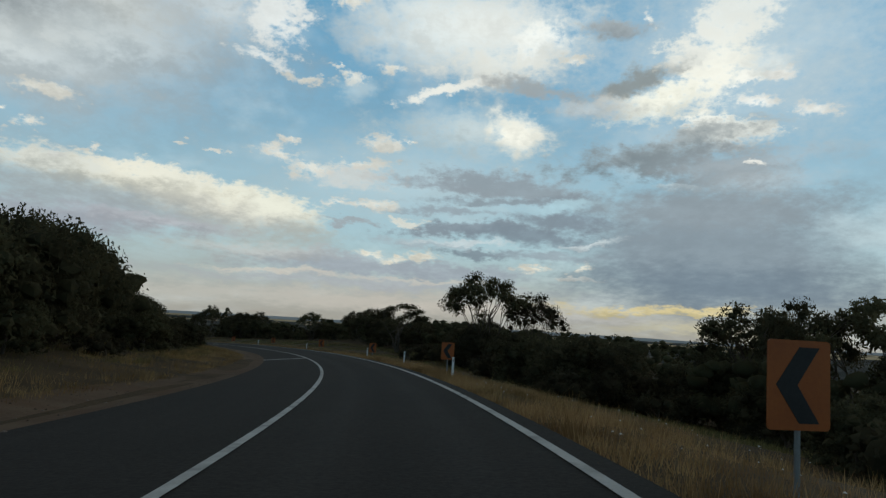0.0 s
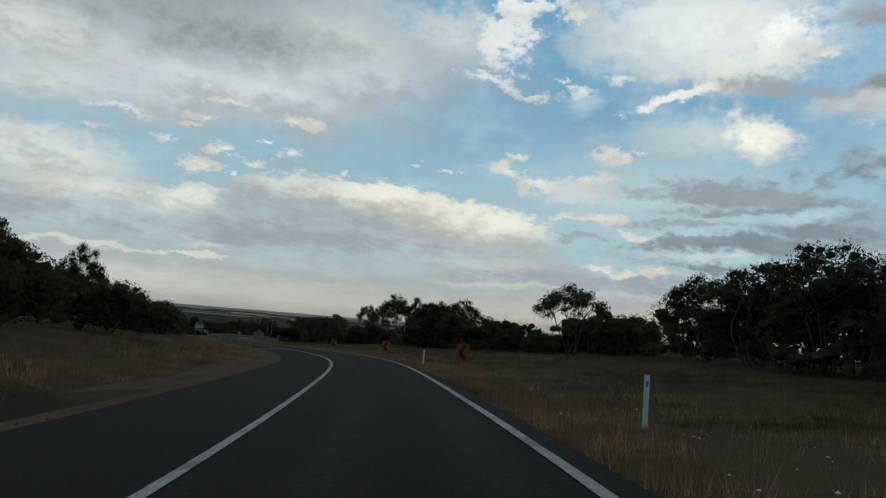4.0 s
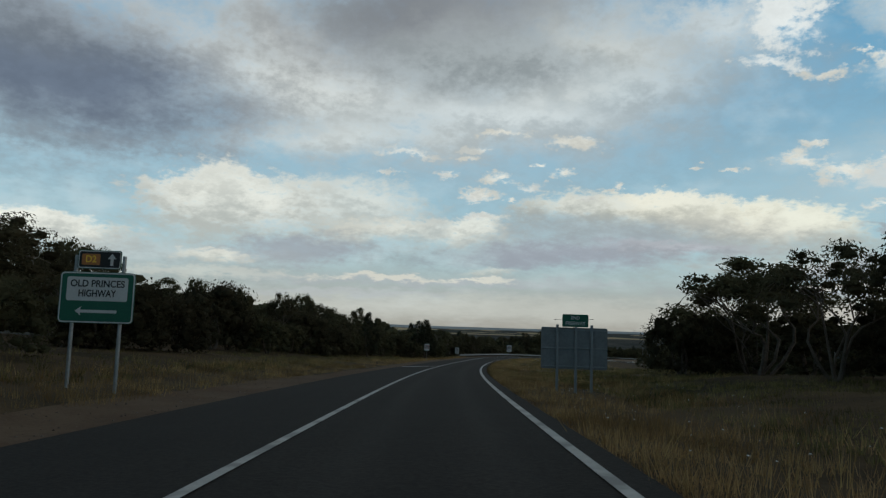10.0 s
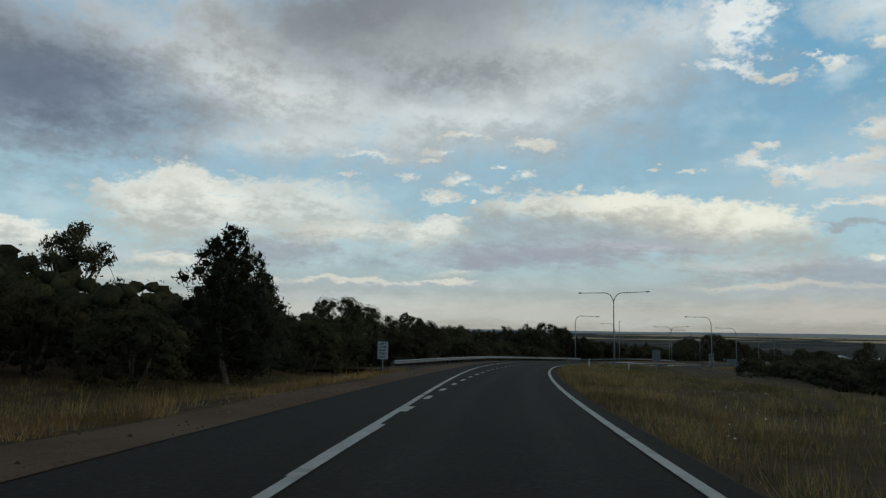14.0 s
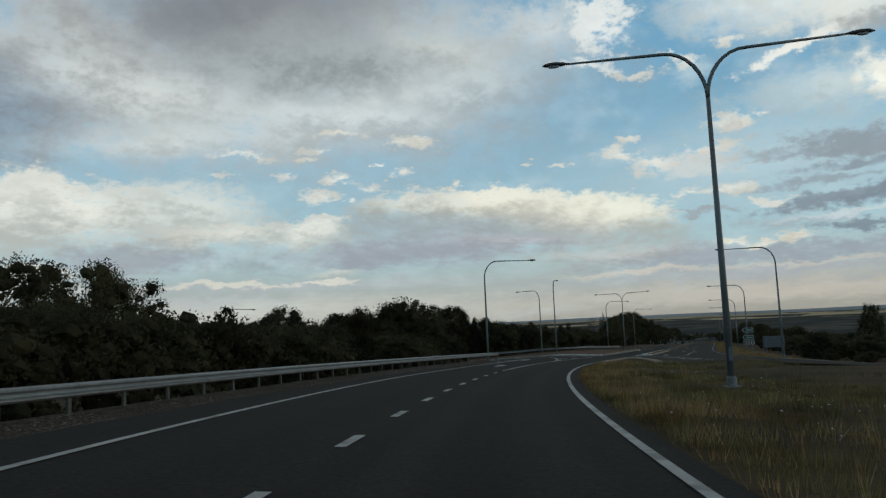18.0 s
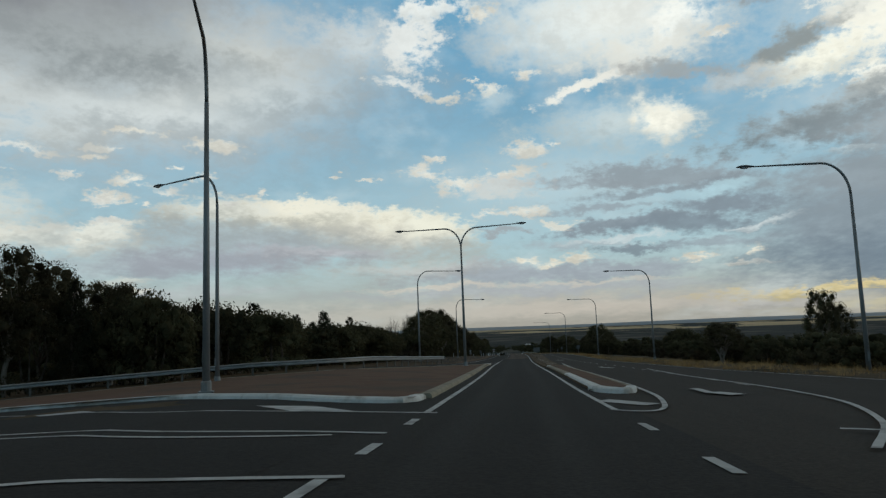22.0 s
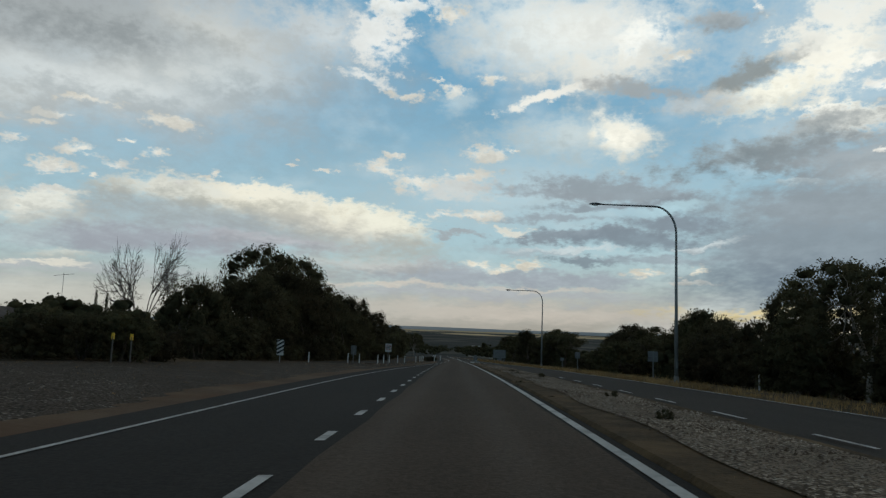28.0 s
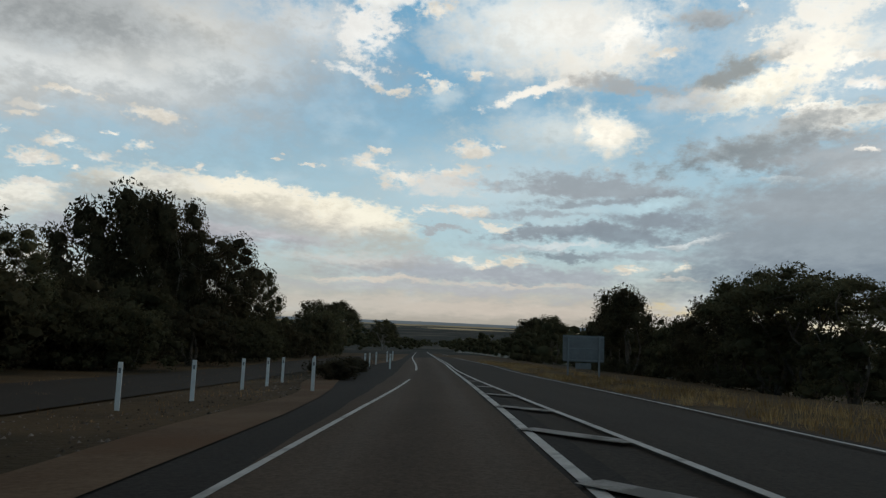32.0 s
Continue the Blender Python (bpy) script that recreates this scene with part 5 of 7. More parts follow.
def street_lamp(arms, high=10.0, reach=4.3):
    label = "tall grey steel street lamp with two arms" if len(arms) > 1 else "tall grey steel street lamp with one bent arm"
    lamp = thing("street_lamp", label, "street lamp", "street lamps")
    top = high - 1.55
    part("pole", mesh_of("pole", *tube([(0, 0, 0.05), (0, 0, top * 0.5), (0, 0, top)], [0.11, 0.09, 0.065], 12), M_POLE, True), lamp)
    part("base_plate", from_bm("base_plate", box_bm((0.42, 0.42, 0.05), (0, 0, 0.025), 0.01), M_POLE), lamp)
    part("collar", mesh_of("collar", *tube([(0, 0, 0.04), (0, 0, 0.3), (0, 0, 0.34)], [0.15, 0.15, 0.11], 12), M_POLE), lamp)
    part("hatch", from_bm("hatch", box_bm((0.1, 0.012, 0.4), (0, -0.108, 1.0), 0.004), M_POLE), lamp)
    for way, rise in arms:
        pts = [(x * way, y, z) for x, y, z in arm_points(reach, high, rise)]
        arm = part("arm", mesh_of("arm", *tube(pts, [0.062] * 5 + [0.055] * 4 + [0.035], 8), M_POLE, True), lamp)
        casing, lens = lamp_head(way * reach, high + rise, way, rise * 0.15)
        head = part("lamp_head", casing, arm, "dark cobra-head lamp casing")
        part("lens", lens, head.parent, "pale lamp lens")
    return lamp


_right = street_lamp([(1, -0.14)], 10.1)
_left = street_lamp([(-1, 0.02)], 10.1)
_twin = street_lamp([(-1, -0.04), (1, 0.14)], 10.5)
_right.matrix_basis = stand(458.7, -8.5, 0, -0.45)
_left.matrix_basis = stand(506.3, 15.8, 0, -0.4)
_twin.matrix_basis = stand(414.2, 6.55)
copy_thing(_twin, stand(523.7, -3.85, 0, 0.1, 0.962))
for s, lat, turn in ((551.5, -10.9, 0), (597, -10.4, 0), (491.2, -8.9, -70), (470, -48, 60)):
    copy_thing(_right, stand(s, lat, turn, 0.13 if turn == -70 else 0.0))
for s, lat, turn in ((504.1, -14.2, -28), (463.5, 17.6, 0), (554, 15.15, 0), (602.8, 14.4, 0), (653.1, 12.7, 0), (709.3, 11.55, 0)):
    copy_thing(_left, stand(s, lat, turn))


# ---- signs ----
def posts_of(owner, xs, low, high, mat=None, r=0.03, y=0.05):
    for x in xs:
        part("post", mesh_of("post", *tube([(x, y, low), (x, y, high)], [r, r], 8), mat or M_STEEL), owner)


def chevron_sign():
    w, h = 0.68, 0.85
    sign = thing("chevron_sign", "orange curve sign with a black chevron on a grey post", "road sign", "curve chevrons")
    part("plate", slab(rounded(w, h, 0.04, 4, 0, 1.0), 0.012, [M_ORANGE], "plate"), sign)
    z, a = 1.0, 0.36
    out = [(0.22, z + a), (0.0, z + a), (-0.25, z), (0.0, z - a), (0.22, z - a), (-0.02, z)]
    part("chevron", slab(out, 0.004, M_BLACK, "chevron", -0.004), sign, "black arrow pointing left")
    posts_of(sign, (0.02,), -0.1, 1.3, M_POLE, 0.03)
    return sign


_first = chevron_sign()
CHEVRONS = ((6.7, 3.77, 0.13), (36.0, 4.32, 0.2), (67.1, 4.9, 0.0), (91.9, 4.0, 0.0), (125.4, 4.6, 0.0), (148.8, 3.8, 0.0), (175.5, 3.4, 0.0))
for i, (s, lat, lift) in enumerate(CHEVRONS):
    m = stand(s, lat, 8, lift)
    if i:
        copy_thing(_first, m)
    else:
        _first.matrix_basis = m


def guide_post():
    post = thing("guide_post", "slim white plastic roadside guide post with a reflector", "guide post", "guide posts")
    bm = box_bm((0.10, 0.022, 1.0), (0, 0, 0.48), 0.008)
    part("blade", from_bm("blade", bm, M_WHITE), post)
    part("reflector", from_bm("reflector", box_bm((0.05, 0.006, 0.10), (0, -0.014, 0.82), 0.002), M_POLE), post, "dull grey reflector patch")
    return post


_gp = guide_post()
_gp.matrix_basis = stand(31.5, 3.74, 4, -0.07)
for s, lat, size in ((48.6, 4.1, 1), (64.8, 4.0, 1), (101.6, 4.1, 1), (131.0, 3.5, 1), (385.5, 4.45, 1), (388.7, 8.6, 1), 
                     (676.9, -9.7, 1), (681.5, -9.3, 1), (686.8, -8.1, 1), (692.6, -8.1, 1), (698.3, -8.0, 1), (703.6, -7.4, 1), (709.5, -6.9, 1),
                     (721.8, -5.95, 1), (724.6, -5.45, 1), (729.6, -5.6, 1), (731.8, -5.35, 1), (734.8, -5.45, 1), (728.0, -3.25, 1), (742, -5.4, 1),
                     (754.2, -4.0, 1), (757, -3.9, 1), (761, -3.7, 1), (752, -2.3, 1), (772, -3.4, 1), (780, -3.2, 1), (615.0, -12.6, 0.8), (668.5, -11.5, 0.9), (651, 16.5, 0.9)):
    copy_thing(_gp, stand(s, lat, 5 * math.sin(s), -0.05, size))


def speed_sign():
    w, h = 0.56, 0.74
    sign = thing("speed_sign", "white eighty speed limit sign with a red ring", "road sign", "speed signs")
    part("plate", slab(rounded(w, h, 0.04, 4, 0, 2.0), 0.012, [M_SIGN_WHITE], "plate"), sign)
    part("ring", ring(0.20, 0.25, 40, M_RED, "ring", -0.004, 0, 2.03), sign, "red ring")
    part("number", lettering("80", 0.235, M_BLACK, 0, 2.03, -0.004, 0.31), sign, "black digits 80")
    posts_of(sign, (0.0,), -0.7, 2.34, M_POLE)
    return sign


_sp = speed_sign()
_sp.matrix_basis = stand(306.3, -5.75, 4, -0.45)
copy_thing(_sp, stand(308.8, 3.68, -4, -0.2))
copy_thing(_sp, stand(677.7, -6.15, 4, -0.35))


def lane_sign():
    sign = thing("lane_sign", "white sign with black words on lane use", "road sign")
    part("plate", slab(rounded(0.66, 1.1, 0.03, 4, 0, 1.75), 0.012, [M_SIGN_WHITE], "plate"), sign)
    for k, word in enumerate(("LEFT", "LANE", "MUST", "TURN", "LEFT")):
        part("lettering_line", lettering(word, 0.13, M_BLACK, 0, 2.16 - 0.205 * k, -0.003, 0.44), sign, "black words")
    posts_of(sign, (0.0,), -0.1, 2.28)
    return sign


lane_sign().matrix_basis = stand(352.2, -8.8, 2, -0.2)


def direction_sign():
    sign = thing("direction_sign", "green direction sign for a highway with an arrow", "road sign")
    w, h, z = 1.72, 1.2, 2.55
    part("plate", slab(rounded(w, h, 0.1, 6, 0, z), 0.02, [M_GREEN], "plate"), sign)
    border = part("border", slab(rounded(w - 0.02, h - 0.02, 0.09, 6, 0, z), 0.002, M_SIGN_WHITE, "border", -0.002), sign, "white border line")
    part("field", slab(rounded(w - 0.08, h - 0.08, 0.07, 6, 0, z), 0.002, M_GREEN, "field", -0.005), sign)
    part("panel", slab(rounded(1.4, 0.56, 0.05, 5, 0, z + 0.20), 0.002, M_SIGN_WHITE, "panel", -0.008), sign, "white name panel")
    part("lettering_line", lettering("OLD PRINCES", 0.17, M_BLACK, 0, z + 0.32, -0.011, 1.24), sign, "black words")
    part("lettering_line", lettering("HIGHWAY", 0.17, M_BLACK, 0, z + 0.09, -0.011, 0.86), sign, "black words")
    out = [(-0.48, z - 0.32), (-0.33, z - 0.21), (-0.36, z - 0.29), (0.48, z - 0.29), (0.48, z - 0.36), (-0.36, z - 0.36), (-0.33, z - 0.43)]
    part("arrow", slab(out, 0.002, M_SIGN_WHITE, "arrow", -0.009), sign, "white arrow pointing left")
    top = z + h / 2 + 0.30
    part("top_plate", slab(rounded(1.0, 0.44, 0.05, 5, 0, top), 0.02, [M_GREEN], "top_plate"), sign, "small green route plate")
    part("border", slab(rounded(0.97, 0.41, 0.045, 5, 0, top), 0.002, M_SIGN_WHITE, "border", -0.002), sign)
    part("field", slab(rounded(0.93, 0.37, 0.04, 5, 0, top), 0.002, M_BLACK, "field", -0.005), sign)
    part("route_panel", slab(rounded(0.42, 0.26, 0.03, 5, -0.2, top), 0.002, M_BROWN, "route_panel", -0.008), sign, "brown route panel")
    part("lettering_line", lettering("D2", 0.17, M_YELLOW, -0.2, top, -0.011, 0.24), sign, "yellow route letters")
    part("arrow", slab([(0.25, top - 0.14), (0.25, top + 0.02), (0.19, top + 0.02), (0.285, top + 0.15), (0.38, top + 0.02), (0.32, top + 0.02), (0.32, top - 0.14)][::-1], 0.002, M_SIGN_WHITE, "arrow", -0.009), sign, "white arrow pointing up")
    posts_of(sign, (-0.55, 0.55), -0.2, top + 0.1, M_STEEL, 0.045, 0.065)
    return sign


direction_sign().matrix_basis = stand(240.0, -8.15, 4, -0.35)


def sign_back(w, h, low, posts, name, label, top=0.0):
    """A large board seen from behind: sheet, stiffening rails and posts."""
    sign = thing(name, label, "road sign")
    part("sheet", slab(rounded(w, h, 0.06, 4, 0, low + h / 2), 0.006, [M_SIGN_BACK], "sheet", 0.06), sign)
    for k in range(3):
        part("rail", from_bm("rail", box_bm((w * 0.98, 0.03, 0.05), (0, 0.042, low + h * (0.06 + 0.44 * k)), 0.006), M_POLE), sign)
    for x in posts:
        part("post", from_bm("post", box_bm((0.09, 0.09, low + h + top + 0.3), (x, -0.02, (low + h + top) / 2 - 0.15), 0.01), M_POLE), sign)
    return sign


_board = sign_back(2.4, 1.5, 1.1, (-0.62, 0.05, 0.62), "sign_board", "grey back of a large sign with a small green freeway plate", 0.1)
_board.matrix_basis = stand(249.5, 4.75, -3, -0.2)
part("freeway_plate", slab(rounded(0.94, 0.46, 0.05, 5, 0.02, 2.85), 0.015, [M_GREEN], "freeway_plate", -0.09), _board, "green plate")
part("lettering_line", lettering("END", 0.13, M_SIGN_WHITE, 0.02, 2.95, -0.094, 0.3), _board, "pale words")
part("lettering_line", lettering("FREEWAY", 0.13, M_SIGN_WHITE, 0.02, 2.75, -0.094, 0.72), _board, "pale words")
_far = sign_back(2.4, 1.5, 0.9, (-0.9, 0.9), "sign_board", "grey back of a large sign on two posts")
_far.matrix_basis = stand(749.1, 8.9, 0, -0.1)
part("lower_plate", slab(rounded(0.9, 0.35, 0.03, 4, 0, 0.66), 0.006, [M_SIGN_BACK], "lower_plate", 0.05), _far)
_r = sign_back(2.3, 1.3, 1.2, (-0.8, 0.8), "sign_board", "grey back of a road sign above the verge")
_r.matrix_basis = stand(485, 18.2, -6, -0.2)
_e = sign_back(0.46, 0.6, 0.28, (0.0,), "sign_board", "small grey back of a sign on the median nose")
_e.matrix_basis = stand(700.8, 2.4, 0, 0.06)
for s, lat, w, h, low in ((697, 14.3, 0.6, 0.7, 1.4), (703, 13.4, 0.45, 0.4, 1.0), (676, 17.5, 0.9, 0.9, 1.5), (683.5, -10.2, 0.55, 0.9, 0.9), (398.4, 12.0, 0.95, 1.35, 1.2)):
    one = sign_back(w, h, low, (0.0,), "sign_board", "grey back of a small road sign on one post")
    one.matrix_basis = stand(s, lat, 2, -0.1)


def finger_sign():
    sign = thing("finger_sign", "green direction boards over a striped board on two posts", "road sign")
    for z in (2.75, 1.95):
        part("board", slab([(-0.62, z), (-0.45, z - 0.24), (0.5, z - 0.24), (0.5, z + 0.24), (-0.45, z + 0.24)], 0.015, [M_SIGN_WHITE], "board"), sign, "white edge")
        part("field", slab([(-0.52, z), (-0.40, z - 0.19), (0.46, z - 0.19), (0.46, z + 0.19), (-0.40, z + 0.19)], 0.003, M_GREEN, "field", -0.004), sign, "green field")
        part("bar", slab(rounded(0.6, 0.11, 0.01, 3, 0.06, z), 0.002, M_SIGN_WHITE, "bar", -0.007), sign, "white words too far to read")
    part("striped_board", slab(rounded(1.1, 0.42, 0.02, 3, 0, 1.4), 0.012, [M_SIGN_WHITE], "striped_board"), sign)
    for k in range(4):
        x = -0.42 + 0.26 * k
        part("stripe", slab([(x, 1.2), (x + 0.12, 1.2), (x + 0.02, 1.4), (x + 0.12, 1.6), (x, 1.6), (x - 0.1, 1.4)], 0.003, M_BLACK, "stripe", -0.003), sign)
    posts_of(sign, (-0.3, 0.35), -0.2, 3.1, M_POLE, 0.035, 0.06)
    return sign


finger_sign().matrix_basis = stand(477.3, 15.4, -10)


def stripe_sign():
    sign = thing("hazard_sign", "white sign with black slanted stripes", "road sign")
    part("plate", slab(rounded(0.45, 1.05, 0.02, 3, 0, 1.1), 0.012, [M_SIGN_WHITE], "plate"), sign)
    for k in range(4):
        z = 0.62 + 0.27 * k
        part("stripe", slab([(-0.22, z), (0.22, z + 0.26), (0.22, min(1.62, z + 0.40)), (-0.22, z + 0.14)], 0.003, M_BLACK, "stripe", -0.003), sign)
    posts_of(sign, (0.0,), -0.1, 1.5)
    return sign


stripe_sign().matrix_basis = stand(660, -11.7, 10, -0.05)
for s, lat in ((640.2, -13.6), (641.0, -13.2)):
    mk = thing("marker_post", "yellow-topped cable marker post", "marker post", "cable markers")
    part("stake", mesh_of("stake", *tube([(0, 0, -0.1), (0, 0, 1.1)], [0.03, 0.03], 8), M_DEAD), mk)
    part("cap", from_bm("cap", box_bm((0.12, 0.05, 0.25), (0, 0, 1.1), 0.01), M_YELLOW), mk, "yellow cap")
    mk.matrix_basis = stand(s, lat, 0)

# ---- trees ----
_g = (1 + 5 ** 0.5) / 2
HEART = np.array([(-1, _g, 0), (1, _g, 0), (-1, -_g, 0), (1, -_g, 0), (0, -1, _g), (0, 1, _g), (0, -1, -_g), (0, 1, -_g), (_g, 0, -1), (_g, 0, 1), (-_g, 0, -1), (-_g, 0, 1)]) / math.sqrt(1 + _g * _g)
HEART_FACES = np.array([[int(c, 16) for c in f] for f in "0b5 051 017 07a 0ab 159 5b4 ba2 a76 718 394 342 326 368 389 495 24b 62a 867 981".split()])


def leaves(clumps, count, length, wide, rng, flat=0.6, droop=0.25, core=0.6):
    """Verts and triangles of many small leaves in clumps of (x, y, z, radius), each round a dense uneven heart."""
    c = np.array(clumps, float)
    share = c[:, 3] ** 2
    share = share / share.sum()
    pick = rng.choice(len(c), count, p=share)
    d = rng.normal(size=(count, 3))
    d /= np.linalg.norm(d, axis=1, keepdims=True)
    r = (0.5 if core else 0.25) + 0.62 * rng.random(count) ** 0.8
    at = c[pick, :3] + d * (r * c[pick, 3])[:, None] * np.array([1, 1, flat])
    u = rng.normal(size=(count, 3)) + 0.5 * d
    u[:, 2] -= droop * 2
    u /= np.linalg.norm(u, axis=1, keepdims=True)
    v = np.cross(u, rng.normal(size=(count, 3)))
    v /= np.linalg.norm(v, axis=1, keepdims=True) + 1e-9
    size = (0.6 + 0.8 * rng.random(count))[:, None]
    u, v = u * length * size / 2, v * wide * size / 2
    verts = np.stack([at - u + v, at - u - v, at + u], 1).reshape(-1, 3)
    faces = np.arange(3 * count).reshape(-1, 3)
    if core:
        uneven = core * (0.7 + 0.6 * rng.random((len(c), 12, 1)))
        hearts = c[:, None, :3] + HEART[None] * uneven * c[:, None, 3:] * np.array([1, 1, flat])
        first = len(verts) + 12 * np.arange(len(c))[:, None, None]
        verts = np.concatenate([verts, hearts.reshape(-1, 3)])
        faces = np.concatenate([faces, (HEART_FACES[None] + first).reshape(-1, 3)])
    return verts, faces


def leaf_mesh(name, clumps, count, length, wide, rng, mat, flat=0.6, droop=0.25, core=0.6):
    verts, faces = leaves(clumps, count, length, wide, rng, flat, droop, core)
    me = bpy.data.meshes.new(name)
    me.from_pydata(verts.tolist(), [], faces.tolist())
    me.materials.append(mat)
    return me


def limb(verts, faces, a, b, r0, r1, rng, bend=0.12, n=5, sides=6):
    a, b = Vector(a), Vector(b)
    side = Vector(rng.normal(size=3)) * (b - a).length * bend
    pts = [a.lerp(b, k / (n - 1)) + side * math.sin(math.pi * k / (n - 1)) for k in range(n)]
    tube(pts, [r0 + (r1 - r0) * k / (n - 1) for k in range(n)], sides, verts, faces, False)


def make_tree(name, label, wood, leaf, clumps, stems, count, length, wide, rng, flat=0.6, droop=0.25, core=0.6):
    tree = thing(name, label, "tree", "roadside trees")
    verts, faces = [], []
    for a, b, r0, r1 in stems:
        limb(verts, faces, a, b, r0, r1, rng)
    part("trunk", mesh_of("trunk", verts, faces, wood, True), tree)
    if clumps:
        part("crown", leaf_mesh("crown", clumps, count, length, wide, rng, leaf, flat, droop, core), tree)
    return tree


def umbrella(seed, high=6.5, spread=3.4, n=44, stems=6, count=5400, thick=0.30):
    """A mallee: thin stems fanning out from one root, forking twice into a broad, flat-topped crown with gaps."""
    rng = np.random.default_rng(seed)
    clumps, wood, tips = [], [], []
    for k in range(stems):
        a = 2 * math.pi * (k + rng.random() * 0.7) / stems
        q = 0.16 + 0.26 * rng.random()
        f = (math.cos(a) * spread * q, math.sin(a) * spread * q, high * (0.34 + 0.2 * rng.random()))
        wood.append(((0.14 * math.cos(a), 0.14 * math.sin(a), -0.3), f, 0.06 + 0.025 * rng.random(), 0.04))
        for _ in range(3):
            b, q2 = a + rng.normal() * 0.6, q + 0.12 + 0.34 * rng.random()
            g = (math.cos(b) * spread * q2, math.sin(b) * spread * q2, high * (0.62 + 0.14 * rng.random()))
            wood.append((f, g, 0.034, 0.02))
            tips.append(g)
    for k in range(n):
        a, r = rng.random() * 2 * math.pi, spread * math.sqrt((k + 0.5) / n) * (0.85 + 0.25 * rng.random())
        z = high * (0.95 - thick * (r / spread) ** 2 - 0.17 * rng.random())
        c = (r * math.cos(a), r * math.sin(a) * 0.9, z)
        clumps.append((*c, (0.5 + 0.36 * rng.random()) * spread / 3.4))
        g = min(tips, key=lambda q: (q[0] - c[0]) ** 2 + (q[1] - c[1]) ** 2)
        wood.append((g, c, 0.018, 0.006))
    return make_tree("mallee_tree", "dark mallee gum with thin stems and a flat crown", M_BARK, M_GUM, clumps, wood, count, 0.17, 0.09, rng, 0.62, 0.25, 0.42)


def dome(seed, high=5.5, spread=3.2, count=4300, label="dense dark rounded tree down to the ground"):
    rng = np.random.default_rng(seed)
    clumps = []
    for k in range(46):
        d = rng.normal(size=3)
        d /= np.linalg.norm(d)
        d[2] = abs(d[2]) * 1.1 - 0.25
        q = 0.78 + 0.2 * rng.random()
        clumps.append((d[0] * spread * q, d[1] * spread * q, max(0.45, high * (0.40 + 0.50 * d[2] * q)), 0.75 + 0.45 * rng.random()))
    for k in range(14):
        a = k * 0.45 + rng.random() * 0.3
        clumps.append((0.85 * spread * math.cos(a), 0.85 * spread * math.sin(a), 0.5 + 0.5 * rng.random(), 0.7 + 0.3 * rng.random()))
    for k in range(10):
        d = rng.normal(size=3) * 0.35
        clumps.append((d[0] * spread, d[1] * spread, high * (0.45 + 0.3 * rng.random()), 1.2))
    wood = [((0, 0, -0.3), (0.3 * math.cos(k * 2.1), 0.3 * math.sin(k * 2.1), high * 0.6), 0.14, 0.06) for k in range(3)]
    return make_tree("round_tree", label, M_BARK, M_DENSE, clumps, wood, count, 0.22, 0.12, rng, 0.8, 0.2, 0.46)


def conifer(seed, high=8.0, spread=2.9, count=5200):
    rng = np.random.default_rng(seed)
    clumps, wood = [], [((0, 0, -0.3), (0.1, 0.05, high * 0.98), 0.2, 0.03)]
    for k in range(60):
        h = 0.10 + 0.88 * (k + 0.5) / 60
        a = k * 2.4 + rng.random()
        r = spread * (1 - h) ** 0.62 * (0.45 + 0.65 * rng.random())
        c = (r * math.cos(a), r * math.sin(a), high * h + 0.25 * r * 0.3)
        clumps.append((*c, 0.32 + 0.5 * (1 - h) + 0.12 * rng.random()))
        if k % 2:
            wood.append(((0, 0, high * h * 0.95), c, 0.05, 0.012))
    return make_tree("pine_tree", "dark ragged pine with upswept branches", M_BARK, M_PINE, clumps, wood, count, 0.24, 0.085, rng, 0.9, -0.3, 0.5)


def tall_gum(seed, high=11.0, spread=4.2, n=44, count=9000, size=1.15):
    """A gum: a pale trunk that forks low into bare limbs, with round leaf heads at their ends and sky between."""
    rng = np.random.default_rng(seed)
    fork = (0.25, 0.1, high * 0.22)
    clumps, wood, forks = [], [((0, 0, -0.3), fork, 0.28, 0.22)], []
    for k in range(6):
        a = k * 1.05 + rng.random() * 0.5
        q = 0.3 + 0.3 * rng.random()
        f = (math.cos(a) * spread * q, math.sin(a) * spread * q, high * (0.42 + 0.26 * rng.random()))
        forks.append(f)
        wood.append((fork, f, 0.15, 0.075))
    for k in range(n):
        a, h = k * 2.4 + rng.random() * 0.8, 0.38 + 0.56 * (k + 0.5) / n
        r = spread * math.sqrt(max(0.05, 1 - ((h - 0.55) / 0.47) ** 2)) * (0.6 + 0.4 * rng.random())
        c = (r * math.cos(a), r * math.sin(a), high * h)
        clumps.append((*c, size * (0.7 + 0.6 * rng.random())))
        f = min(forks, key=lambda q: sum((q[i] - c[i]) ** 2 for i in range(3)))
        wood.append((f, c, 0.05, 0.015))
    return make_tree("gum_tree", "tall gum with pale limbs and heavy leaf clumps", M_PALE_BARK, M_GUM, clumps, wood, count, 0.22, 0.115, rng, 0.72, 0.25, 0.5)


